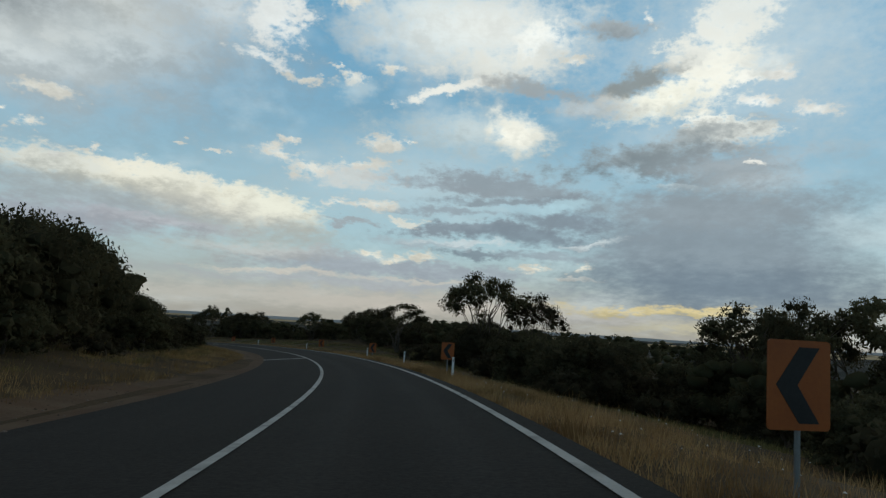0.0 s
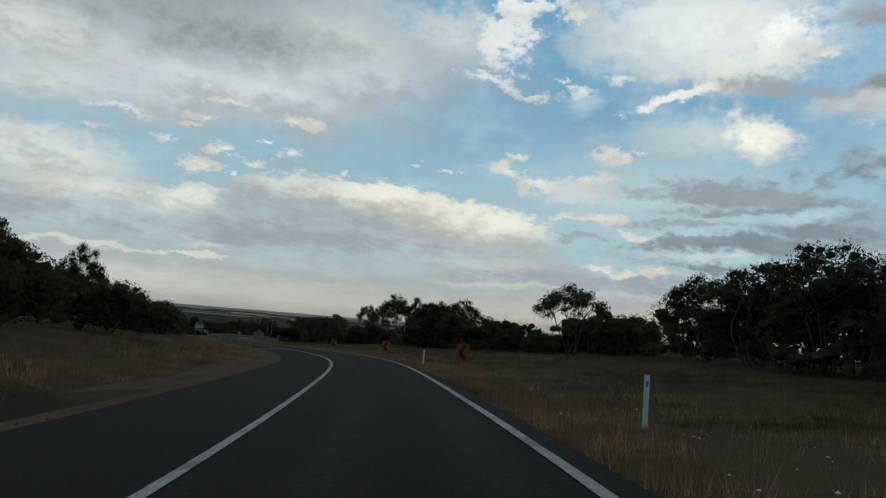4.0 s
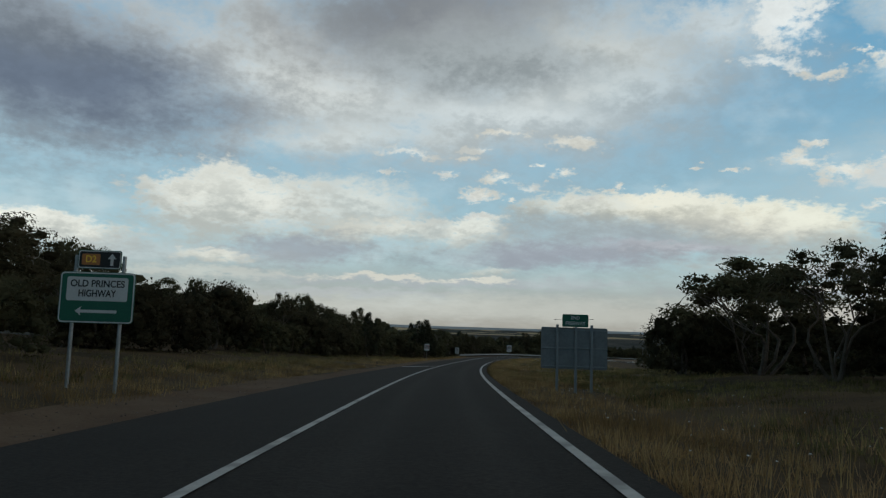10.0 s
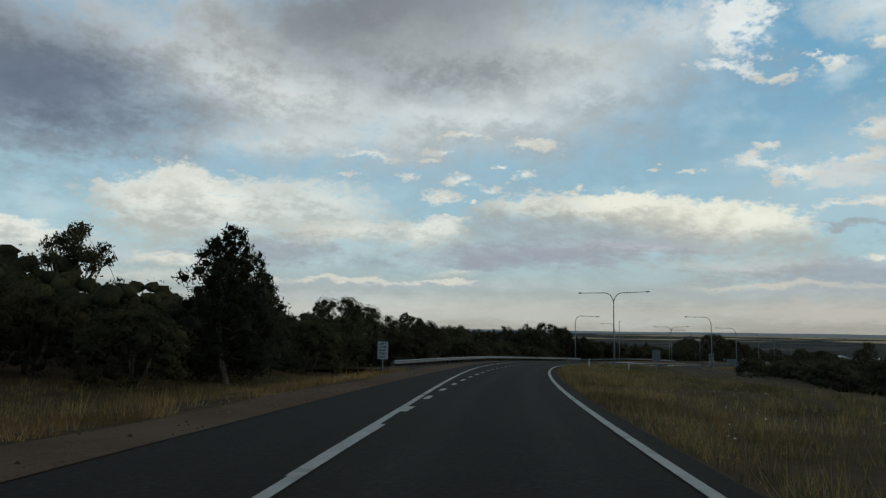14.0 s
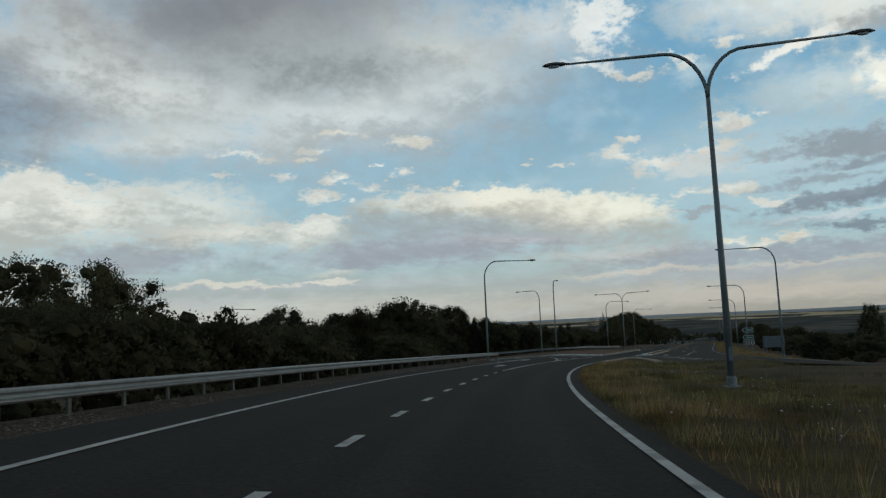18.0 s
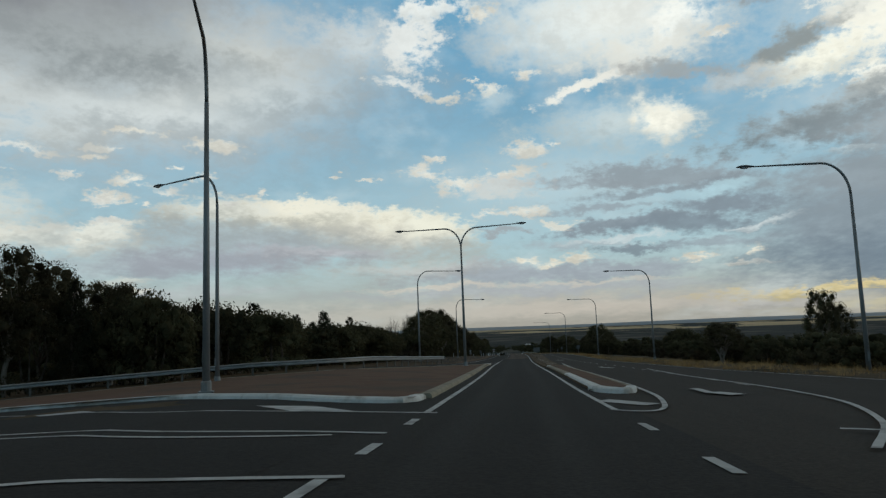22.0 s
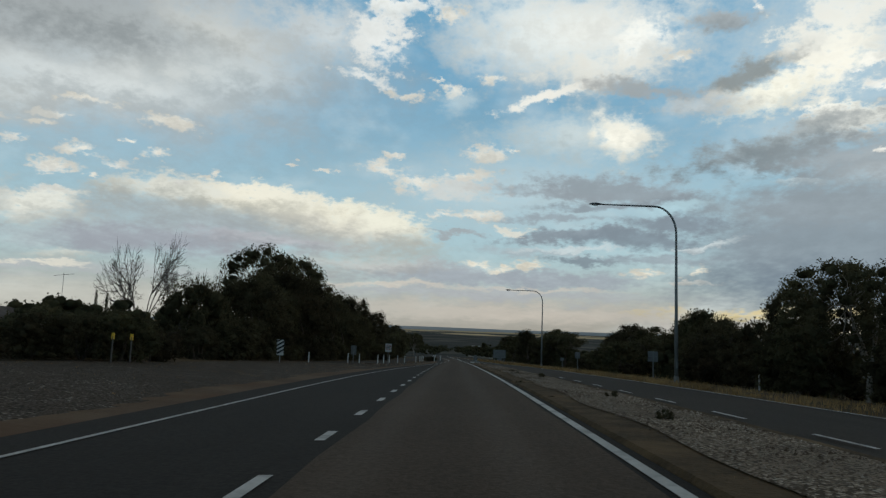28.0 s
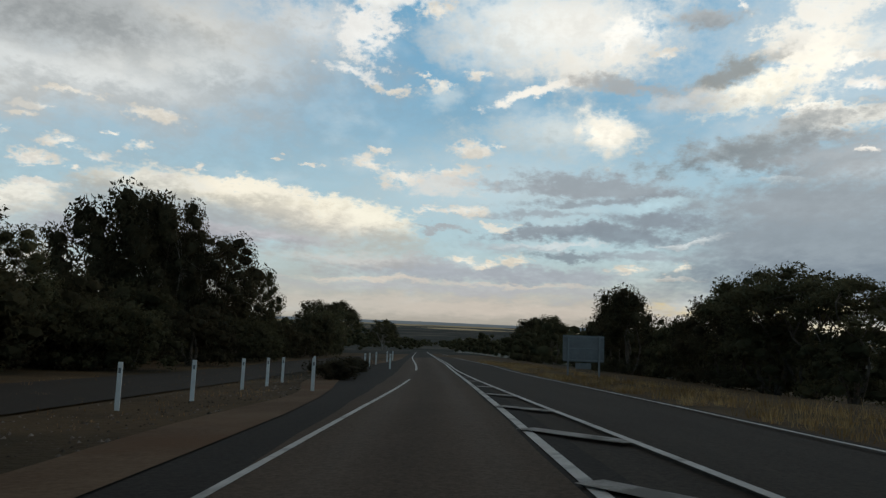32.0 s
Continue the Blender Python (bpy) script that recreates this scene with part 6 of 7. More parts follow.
def bare_tree(seed, high=8.0):
    rng = np.random.default_rng(seed)
    tree = thing("bare_tree", "leafless grey tree with fine branching twigs", "tree", "roadside trees")
    verts, faces = [], []

    def grow(p, d, length, r, depth):
        q = p + d * length
        limb(verts, faces, p, q, r, r * 0.62, rng, 0.06, 4, 5 if depth > 2 else 4)
        if depth == 0:
            return
        for k in range(3 if depth > 1 else 4):
            e = (d + Vector(rng.normal(size=3)) * 0.42 + Vector((0, 0, 0.12))).normalized()
            grow(p.lerp(q, 0.65 + 0.35 * rng.random()), e, length * (0.62 + 0.2 * rng.random()), r * 0.6, depth - 1)

    for k in range(3):
        a = k * 2.1 + 0.4
        grow(Vector((0, 0, -0.3)), Vector((0.35 * math.cos(a), 0.35 * math.sin(a), 1)).normalized(), high * 0.36, 0.11, 5)
    part("branch", mesh_of("branch", verts, faces, M_DEAD), tree)
    return tree


def shrub(seed, high=1.6, spread=1.5, count=950, mat=None, name="shrub", label="low dark scrubby bush"):
    rng = np.random.default_rng(seed)
    clumps = []
    for k in range(16):
        d = rng.normal(size=3)
        d /= np.linalg.norm(d)
        clumps.append((d[0] * spread * 0.7, d[1] * spread * 0.7, high * (0.45 + 0.35 * d[2]), 0.32 * spread * (0.8 + 0.5 * rng.random())))
    bush = thing(name, label, "bush", "bushes")
    verts, faces = [], []
    for k in range(5):
        limb(verts, faces, (0, 0, -0.2), clumps[k][:3], 0.035, 0.01, rng)
    part("stem", mesh_of("stem", verts, faces, M_BARK), bush)
    part("foliage", leaf_mesh("foliage", clumps, count, 0.15, 0.085, rng, mat or M_SHRUB, 0.85, -0.1, 0.55), bush)
    return bush


# one of each kind, and its height
KINDS = {"umb": [umbrella(1), umbrella(2, 7.0, 4.2, 56, 7, 6600), umbrella(3, 6.0, 2.6, 26, 4, 3400), umbrella(4, 6.6, 3.6, 40, 6, 5000, 0.40)],
         "dome": [dome(11), dome(12, 5.5, 3.8), dome(13, 5.5, 2.7)],
         "big": [dome(14, 9.0, 4.0, 12000, "tall dense dark rounded tree"), dome(15, 9.0, 4.4, 12000, "tall dense dark rounded tree")],
         "pine": [conifer(21), conifer(22, 8.0, 2.3), conifer(23, 8.0, 3.4)],
         "gum": [tall_gum(31), tall_gum(32, 11.0, 4.8, 52, 10600, 1.25), tall_gum(33, 11.0, 3.4, 34, 7000, 1.05)],
         "bare": [bare_tree(41)],
         "bush": [shrub(51), shrub(52, 1.6, 1.9), shrub(53, 1.4, 1.3)]}
SIZE = {}
for _kind, _trees in KINDS.items():
    for _i, _tree in enumerate(_trees):
        _top = [v.co for p in _tree.children for v in p.data.vertices]
        SIZE[_kind, _i] = (float(np.percentile([v.z for v in _top], 99.7)), float(np.percentile([math.hypot(v.x, v.y) for v in _top], 97)))
USED = set()


def plant(kind, which, s, lat, high, wide=None, turn=None):
    """Set one tree of a kind at s, lat, as high and as wide to each side as given."""
    if kind == "dome" and high > 6.3:
        kind = "big"
    which %= len(KINDS[kind])
    src = KINDS[kind][which]
    k = high / SIZE[kind, which][0]
    w = wide / SIZE[kind, which][1] if wide else k
    m = stand(s, lat, (s * 37 + lat * 11) % 360 if turn is None else turn) @ Matrix.Diagonal((w, w, k, 1))
    if src.name in USED:
        return copy_thing(src, m @ Matrix.Diagonal((1 / src.scale.x, 1 / src.scale.y, 1 / src.scale.z, 1)))
    USED.add(src.name)
    src.matrix_basis = m
    return src


def row(kind, *items):
    for i, item in enumerate(items):
        plant(kind, i, *item)


def scatter(seed, s0, s1, near, far, n, kinds, rise, cap=6.0, bush=(1.0, 2.0)):
    """Front trees; how high they may be grows with their distance from the road."""
    rng = random.Random(seed)
    for _ in range(n):
        s, lat = rng.uniform(s0, s1), rng.uniform(near, far)
        kind = rng.choice(kinds)
        h = min(cap, rise * abs(lat)) * rng.uniform(0.7, 0.97) if kind != "bush" else rng.uniform(*bush)
        plant(kind, rng.randrange(4), s, lat, h)


WOODS = []


def woods(seed, s0, s1, near, far, n, rise, cap=8.0, hole=None):
    """Places and heights of trees that stand behind the front rows."""
    rng = random.Random(seed)
    for _ in range(n):
        s, lat = rng.uniform(s0, s1), near + (far - near) * rng.random() ** 1.4
        h = min(cap, rise * abs(lat)) * rng.uniform(0.68, 0.95)
        if not (hole and hole(s, lat)):
            WOODS.append((s, lat, h))


# beside the first bend, on the outer side
row("umb", (66, 15.3, 9.2, 4.2), (66, 20.6, 7.8, 3.0), (91, 13.85, 6.3, 4.3), (97, 19, 4.6, 2.4), (144, 18, 5.8, 3.0), (119, 20, 6.0, 3.4), (126, 21, 5.8, 3.0), (112, 19, 5.6, 2.0))
row("umb", (34, 20, 6.6, 3.4), (30.5, 20, 6.6, 2.6), (27.5, 20.5, 6.6, 3.2), (24, 21, 6.0, 3.0), (132, 22, 5.6, 2.8), (86, 24, 5.0, 2.4))
row("dome", (104, 18, 4.0, 3.4), (110, 19, 4.4, 3.8), (120, 22, 4.8, 4.2), (128, 23, 4.6, 4.0), (137, 24, 4.2, 3.4), (146, 24, 3.6, 3.2), (154, 25, 3.8, 3.4))
row("dome", (97, 19, 2.6, 2.6), (91, 20, 2.4, 2.4), (86, 20, 2.6, 2.6), (66, 15, 4.2, 2.6), (72, 17, 4.4, 3.0), (78, 18, 4.0, 3.0), (60, 16, 4.0, 3.0), (54, 17, 4.2, 3.2))
scatter(1, -6, 80, 9.5, 18, 34, ("bush", "bush", "dome"), 0.2, 3.6)
scatter(32, 150, 196, 18, 26, 22, ("dome", "bush", "bush"), 0.13, 2.8, (1.4, 2.2))
scatter(31, 34, 51, 9.8, 21, 16, ("dome", "dome", "dome", "bush"), 0.31, 4.4, (1.8, 2.6))
woods(2, -10, 90, 17, 75, 110, 0.26, 4.8)
woods(3, 92, 190, 24, 80, 90, 0.19, 5.0)
row("umb", (207, 15.8, 6.7, 1.9), (217, 24, 9.3, 3.6), (211, 23, 7.6, 2.4), (222, 23, 7.4, 2.6), (186, 19.5, 6.5, 3.2), (182, 22, 6.6, 3.0), (206, 24, 8.2, 1.8))
row("dome", (193, 21, 5.9, 3.4), (198, 24, 6.6, 3.6), (189, 20, 5.4, 3.0), (203, 24, 6.2, 3.2), (209, 18, 3.4, 2.0), (228, 24, 4.0, 3.0), (238, 24, 4.2, 3.2))
row("dome", (184, 18.5, 4.6, 3.4), (179, 20, 4.6, 3.4), (188, 22, 5.4, 3.6), (175, 22, 4.2, 3.2))
row("umb", (232, 15.4, 5.3, 2.6), (237, 14.8, 5.2, 2.8), (259, 15.2, 5.9, 4.0), (253, 16, 5.7, 3.6), (266, 17.5, 6.1, 3.6), (246, 17, 5.8, 3.2), (247, 21, 6.6, 3.4), (240, 19, 6.0, 3.0))
row("dome", (266.5, 13.6, 4.0, 2.3), (269, 16, 4.0, 2.4), (270, 17.5, 3.6, 3.0), (262, 19, 3.6, 3.2), (254, 19.5, 3.6, 3.0), (246, 20, 3.4, 3.0), (274, 20, 4.6, 2.6))
woods(4, 180, 290, 24, 80, 90, 0.17, 5.0)
scatter(5, 345, 460, 24, 40, 18, ("dome", "dome", "bush"), 0.13, 4.4)
woods(5, 300, 470, 30, 110, 150, 0.12, 4.6)
# beside the first bend, on the inner side
row("dome", (27, -13.5, 4.6, 3.0), (31, -14.2, 5.2, 3.2), (36, -15, 5.6, 3.4), (41, -15.5, 5.7, 3.2), (46, -16, 5.9, 3.2), (51, -16.5, 5.6, 3.0), (56, -17.5, 5.6, 2.8), (22, -13, 4.2, 3.0), (62, -17.5, 4.6, 2.8))
row("umb", (111, -18, 5.8, 3.8), (118, -19, 5.9, 3.0), (127, -18.5, 4.9, 1.8), (143, -18.5, 5.6, 1.8), (105, -18, 5.3, 3.2))
scatter(6, -15, 112, -16, -10.5, 34, ("dome", "dome", "bush"), 0.225, 4.0)
woods(7, -20, 62, -48, -16, 70, 0.34, 6.5)
woods(8, 62, 120, -48, -15, 80, 0.20, 7.0)
scatter(8, 112, 300, -20, -14.0, 44, ("dome", "dome", "dome", "bush"), 0.245, 4.8)
woods(9, 112, 300, -60, -17, 230, 0.205, 8.5)
row("umb", (246, -33, 11.2, 4.4), (241, -31, 10.0, 3.4), (212, -25, 7.4, 3.8), (206, -26, 7.4, 3.4), (275.5, -29, 7.4, 3.2), (270, -27, 6.6, 2.8), (290, -29.6, 6.2, 2.2), (256, -24, 5.6, 2.4), (226, -24, 6.0, 3.0))
row("dome", (276, -18.5, 5.1, 3.2), (280.5, -19, 5.3, 3.0))
row("gum", (302, -32, 7.4, 1.6), (336, -32, 8.8, 2.6), (250, -19, 5.2, 3.0), (254, -20, 5.6, 3.0))
scatter(10, 288, 345, -20, -12, 24, ("dome", "dome", "bush"), 0.26, 5.0)
woods(10, 295, 350, -60, -17, 90, 0.24, 9.0)
row("umb", (302.5, -19, 6.3, 1.5), (289, -17.5, 5.5, 2.0), (295, -18.4, 4.4, 3.0), (321, -15.4, 5.1, 2.0), (363, 41.6, 11.0, 2.4), (365, 38.7, 9.7, 3.0), (357, 40.5, 9.2, 2.6), (317, -19, 5.2, 3.6), (323, -24, 6.6, 4.0), (312, -20, 4.6, 3.4), (345, -25.4, 7.6, 2.6), (327, -18, 5.0, 3.2))
row("pine", (309, -13.4, 5.3, 1.5), (334, -10.6, 6.0, 1.9), (338.5, -11.6, 5.6, 1.8), (343, -13, 5.2, 2.0))
scatter(11, 345, 459, -19, -12.5, 32, ("dome", "dome", "dome", "bush"), 0.29, 5.4)
woods(12, 350, 480, -90, -17, 190, 0.275, 9.5, lambda s, lat: s > 466 + 0.3 * (lat + 21))
row("gum", (415, -18, 6.1, 2.4), (419, -18.5, 6.6, 2.8), (423, -19, 6.4, 2.2), (461, -32, 8.4, 2.6))
row("umb", (392, -15, 5.4, 2.6), (396, -15.2, 5.0, 2.6), (387, -15, 5.6, 2.4), (400, -15.5, 4.6, 2.4))
row("gum", (362, -15, 5.6, 2.4), (368, -15.2, 5.4, 2.4), (375, -15.4, 5.2, 2.2))
row("pine", (336, -12.2, 5.8, 2.2))
row("pine", (393, -16, 5.8, 1.8), (396.5, -16.5, 5.3, 1.6), (390, -17, 6.2, 2.2))
row("pine", (401, -33, 8.5, 2.4), (432, -19, 5.6, 1.8))
# beyond the junction, along the driven side
row("dome", (466, -20, 8.0, 4.8), (463, -24, 7.0, 3.0), (459, -22, 6.6, 3.0), (522, -29, 7.2, 3.2))
row("umb", (458, -24, 6.6, 2.4), (512, -50, 11.6, 3.6), (514, -40, 11.7, 2.6), (515, -47, 10.8, 3.6), (510, -54, 10.8, 3.6), (519, -46, 12.2, 2.6))
row("dome", (514, -36, 8.6, 3.6), (513, -41, 9.0, 3.8), (511, -46, 9.2, 4.0), (508, -52, 9.2, 4.0), (505, -59, 9.0, 4.0), (520, -27, 6.3, 3.2), (524, -22, 5.4, 3.0), (516, -32, 7.2, 3.2), (513, -58, 9.6, 4.0), (517, -52, 9.6, 4.0), (509, -64, 9.6, 4.0))
row("pine", (441, -19, 5.6, 2.8), (437, -19, 5.2, 2.6), (451, -20.5, 6.2, 2.8))
row("gum", (515, -33, 9.8, 3.2), (520, -34, 9.2, 3.0), (562, -57, 14.5, 4.5), (556, -50, 12.5, 4.0))
row("dome", (519, -25, 6.2, 3.0), (526, -25, 6.0, 3.0), (541, -18, 4.2, 3.0), (550, -18, 4.6, 3.2), (563, -19, 4.6, 3.2), (572, -20, 5.0, 3.2))
row("pine", (539, -18.4, 5.2, 1.8), (533, -23, 6.0, 2.2), (545, -23, 5.6, 2.0), (517, -29.5, 7.2, 1.5), (569, -23, 6.4, 1.6))
scatter(13, 518, 600, -24, -15, 28, ("dome", "dome", "dome", "pine"), 0.25, 6.0)
woods(14, 500, 590, -100, -22, 150, 0.245, 9.0, lambda s, lat: s < 525 and lat > -40 or s < 519 + 0.35 * (lat + 20))
row("gum", (580, -14.6, 6.4, 3.0), (588, -14.6, 7.8, 3.4), (595, -14.6, 8.4, 3.2), (602, -14.3, 8.5, 3.0), (608, -14.2, 8.0, 2.6))
row("dome", (577, -15.5, 4.6, 3.2), (584, -15.5, 5.2, 3.2), (591, -15.6, 5.2, 3.2), (598, -15.5, 4.6, 3.0))
woods(15, 585, 640, -80, -18, 80, 0.19, 7.0)
scatter(15, 560, 640, -17, -13.5, 26, ("dome", "bush", "bush"), 0.2, 3.0)
row("dome", (668, -16.5, 6.4, 3.4), (674, -16.8, 7.2, 3.6), (680, -15.8, 8.6, 3.8), (687, -16, 8.2, 3.6), (661, -18, 5.4, 3.0))
row("gum", (702, -25, 14.0, 5.6), (713, -24, 14.4, 6.4), (712, -18.5, 8.8, 3.6), (722, -22, 11.2, 4.6), (737, -24, 11.8, 5.2))
row("dome", (712, -33, 6.2, 4.0), (701, -34, 6.0, 4.0), (723, -31, 6.2, 4.0), (733, -30, 6.2, 4.0))
row("dome", (699, -14.8, 7.6, 3.4), (709, -15, 6.4, 3.0), (716, -15.2, 6.6, 3.0), (724, -15.5, 6.8, 3.0))
row("bare", (692, -36, 14.0, 5.2), (696, -32, 11.4, 4.4), (699, -31, 10.8, 4.0))
scatter(16, 628, 662, -19, -14, 18, ("dome", "dome", "bush"), 0.16, 2.8)
scatter(17, 655, 720, -17.5, -13.4, 16, ("dome", "dome", "bush"), 0.22, 3.6)
woods(16, 628, 672, -70, -19, 60, 0.145, 5.0)
woods(17, 672, 730, -70, -17, 70, 0.20, 7.0)
# the clump of big gums by the service road
row("gum", (766, -17.5, 10.2, 4.4), (764, -20.5, 12.6, 3.8), (769, -19, 9.6, 3.6), (741, -20, 6.4, 2.6), (782, -17.5, 9.0, 2.8))
row("dome", (765, -25, 13.4, 5.6), (768, -22, 11.0, 4.0), (758, -20, 5.2, 3.6), (744, -18.5, 4.8, 3.2), (764, -17, 5.0, 3.0), (735, -18, 4.4, 3.2), (771, -16.5, 4.6, 2.8))
scatter(18, 728, 800, -20, -13.5, 22, ("dome", "dome", "bush"), 0.27, 4.6)
woods(18, 726, 800, -70, -19, 90, 0.24, 7.0)
row("dome", (795, -13.5, 5.6, 2.6), (804, -13.5, 5.8, 2.6), (812, -14, 6.2, 2.8))
row("umb", (850, -17, 10.2, 4.4), (840, -15, 8.2, 4.0), (858, -18, 10.4, 4.0))
row("gum", (909, -31, 13.5, 5.0), (900, -28, 12, 4.0), (960, -14, 10.5, 4.6), (975, -14, 10.8, 4.4), (990, -13, 10, 4.0))
woods(19, 800, 900, -90, -14, 80, 0.36, 8.5)
woods(20, 880, 1200, -120, -9, 190, 0.75, 9.5)
row("bush", (737, -3.9, 0.9, 1.2), (740, -4.2, 0.8, 1.2), (744, -4.4, 0.9, 1.3), (747, -4.0, 0.7, 0.9), (752, -4.6, 0.8, 1.2), (724, -11.8, 1.6, 1.7))
# beyond the junction, on the other side
row("gum", (580, 44, 11.0, 2.6), (572, 42, 8.6, 2.6), (650, 20, 7.3, 2.8), (646, 19.5, 6.6, 2.6), (655, 20.5, 6.4, 2.4), (642, 20, 5.8, 2.2))
row("dome", (613, 31, 5.8, 3.6), (607, 31, 5.2, 3.4), (619, 32, 5.2, 3.0), (688, 26, 7.8, 4.2), (694, 27, 7.4, 3.8), (683, 26, 6.6, 3.2), (655, 21, 5.0, 2.8), (662, 21, 4.8, 2.8), (738, 29, 7.6, 3.6), (730, 29, 7.2, 3.4), (722, 26, 5.2, 3.6), (714, 26, 5.0, 3.6), (707, 26, 5.0, 3.2))
row("umb", (716, 26, 7.6, 3.8), (722, 26.5, 7.8, 4.2), (709, 26, 7.0, 3.8), (703, 25, 6.0, 3.0))
row("dome", (767, 16.8, 7.2, 3.0), (773, 17.5, 6.4, 3.0), (780, 18, 5.6, 2.8), (754, 19.5, 6.6, 3.6), (761, 19, 4.6, 2.8), (749, 20, 4.6, 3.6), (742, 20.5, 4.0, 3.0), (818, 20, 7.4, 3.6), (828, 20, 7.8, 3.8), (838, 20, 8.0, 3.8), (848, 20, 7.4, 3.4))
row("umb", (746, 20.3, 7.1, 4.6), (750, 20, 7.3, 4.2), (741.5, 20, 6.0, 3.0), (669, 21, 5.2, 3.0), (760, 20.5, 5.2, 2.4))
row("gum", (556, 23, 4.6, 2.2), (551, 21.5, 4.0, 2.2), (546, 20.5, 4.0, 2.0))
scatter(20, 470, 640, 20.5, 30, 44, ("dome", "bush", "bush"), 0.15, 3.4)
woods(21, 480, 640, 25, 110, 170, 0.145, 4.8)
scatter(21, 620, 800, 17.5, 26, 44, ("dome", "dome", "bush"), 0.21, 4.2)
woods(22, 620, 800, 22, 110, 150, 0.2, 5.6)
woods(23, 790, 1200, 14, 120, 190, 0.42, 7.5)
woods(26, 460, 1100, 110, 340, 200, 9.0, 6.5)
woods(24, 905, 1350, -60, 80, 130, 9.0, 5.0)
woods(25, 1200, 1500, -260, 320, 130, 9.0, 6.0)
for i in range(12):
    plant("bush", i, 556 + 11.6 * i + 3 * math.sin(i * 2.3), 2.7 + 0.6 * math.sin(i * 1.7), 0.09 + 0.04 * (i % 3), 0.09 + 0.03 * (i % 2))
row("bush", (629.5, 3.9, 0.22, 0.17), (623.3, 3.4, 0.25, 0.17), (643, 3.8, 0.24, 0.18), (636, 2.2, 0.12, 0.1), (651, 3.2, 0.2, 0.16))
row("dome", (408, -14, 3.7, 3.0), (413, -14.4, 3.8, 3.2), (418, -14.6, 3.9, 3.0), (424, -14.8, 4.2, 3.0), (430, -15, 4.2, 3.0), (437, -15.4, 4.6, 3.0))
row("pine", (690, -40, 7.4, 0.42), (692.5, -40, 7.2, 0.4))


def build_woods():
    """All trees behind the front rows, as one mass of leaf clumps."""
    rng = np.random.default_rng(77)
    every_v, every_f, n = [], [], 0
    for s, lat, h in WOODS:
        p = spot(s, lat)
        near = abs(lat) < 45 and s < 790
        wide = min(4.5, h * (0.46 + 0.2 * rng.random()))
        clumps = []
        for k in range(11 if near else 8):
            a, r = rng.random() * 6.28, wide * math.sqrt(rng.random())
            clumps.append((p.x + r * math.cos(a), p.y + r * math.sin(a), p.z + h * (0.9 - 0.28 * (r / wide) ** 2 - 0.12 * rng.random()), 0.3 + h * 0.12))
        for k in range(6 if near else 4):
            a, r = rng.random() * 6.28, wide * 0.8 * math.sqrt(rng.random())
            clumps.append((p.x + r * math.cos(a), p.y + r * math.sin(a), p.z + h * (0.15 + 0.4 * rng.random()), 0.3 + h * 0.2))
        v, f = leaves(clumps, *((330, 0.26, 0.13) if near else (120, 0.42, 0.24)), rng, 0.75, 0.2, 0.66)
        every_v.append(v)
        every_f.append(f + n)
        n += len(v)
    verts, faces = np.concatenate(every_v), np.concatenate(every_f)
    me = bpy.data.meshes.new("woodland")
    me.vertices.add(len(verts))
    me.vertices.foreach_set("co", verts.ravel())
    me.loops.add(3 * len(faces))
    me.loops.foreach_set("vertex_index", faces.ravel())
    me.polygons.add(len(faces))
    me.polygons.foreach_set("loop_start", np.arange(0, 3 * len(faces), 3))
    me.update(calc_edges=True)
    me.materials.append(M_DENSE)
    thing("woodland", "dark scrubby woodland behind the roadside trees", "woodland", kind="stuff", data=me)


build_woods()

# ---- grass ----
def grass(name, label, s0, s1, lat0, lat1, tufts, high, mat, seed, blades=8, thin=0.007, bare=-0.2):
    """Dry blades fanning out of tussocks between two lines beside the road, in patches, as one object."""
    rng = np.random.default_rng(seed)
    verts, faces = [], []
    for _ in range(tufts):
        s = rng.uniform(s0, s1)
        a, b = lat0(s), lat1(s)
        p = spot(s, a + (b - a) * rng.random() ** 1.3)
        patchy = noise.noise(Vector((p.x * 0.28, p.y * 0.28, seed))) + 0.5 * noise.noise(Vector((p.x * 1.1, p.y * 1.1, seed + 9)))
        if patchy < bare:
            continue
        tall = high * (0.35 + 0.75 * rng.random()) * (0.75 + 0.7 * max(0.0, patchy))
        spread = 0.05 + 0.08 * rng.random()
        for _ in range(blades):
            dx, dy = rng.normal(), rng.normal()
            x, y = p.x + dx * spread, p.y + dy * spread
            h, t = tall * (0.45 + 0.65 * rng.random()), rng.uniform(0, 2 * math.pi)
            lx, ly = (0.28 * dx + 0.16 * rng.normal()) * h, (0.28 * dy + 0.16 * rng.normal()) * h
            wx, wy = math.cos(t) * thin, math.sin(t) * thin
            n = len(verts)
            verts += [(x - wx, y - wy, p.z - 0.05), (x + wx, y + wy, p.z - 0.05), (x + lx, y + ly, p.z + h)]
            faces.append((n, n + 1, n + 2))
    return thing(name, label, "grass", kind="stuff", data=mesh_of(name, verts, faces, mat))


def _edge_r(s):
    return float(right_edge(s)) + 0.25


def _edge_l(s):
    return float(line(LEFT_ASPHALT, s)) - 1.6


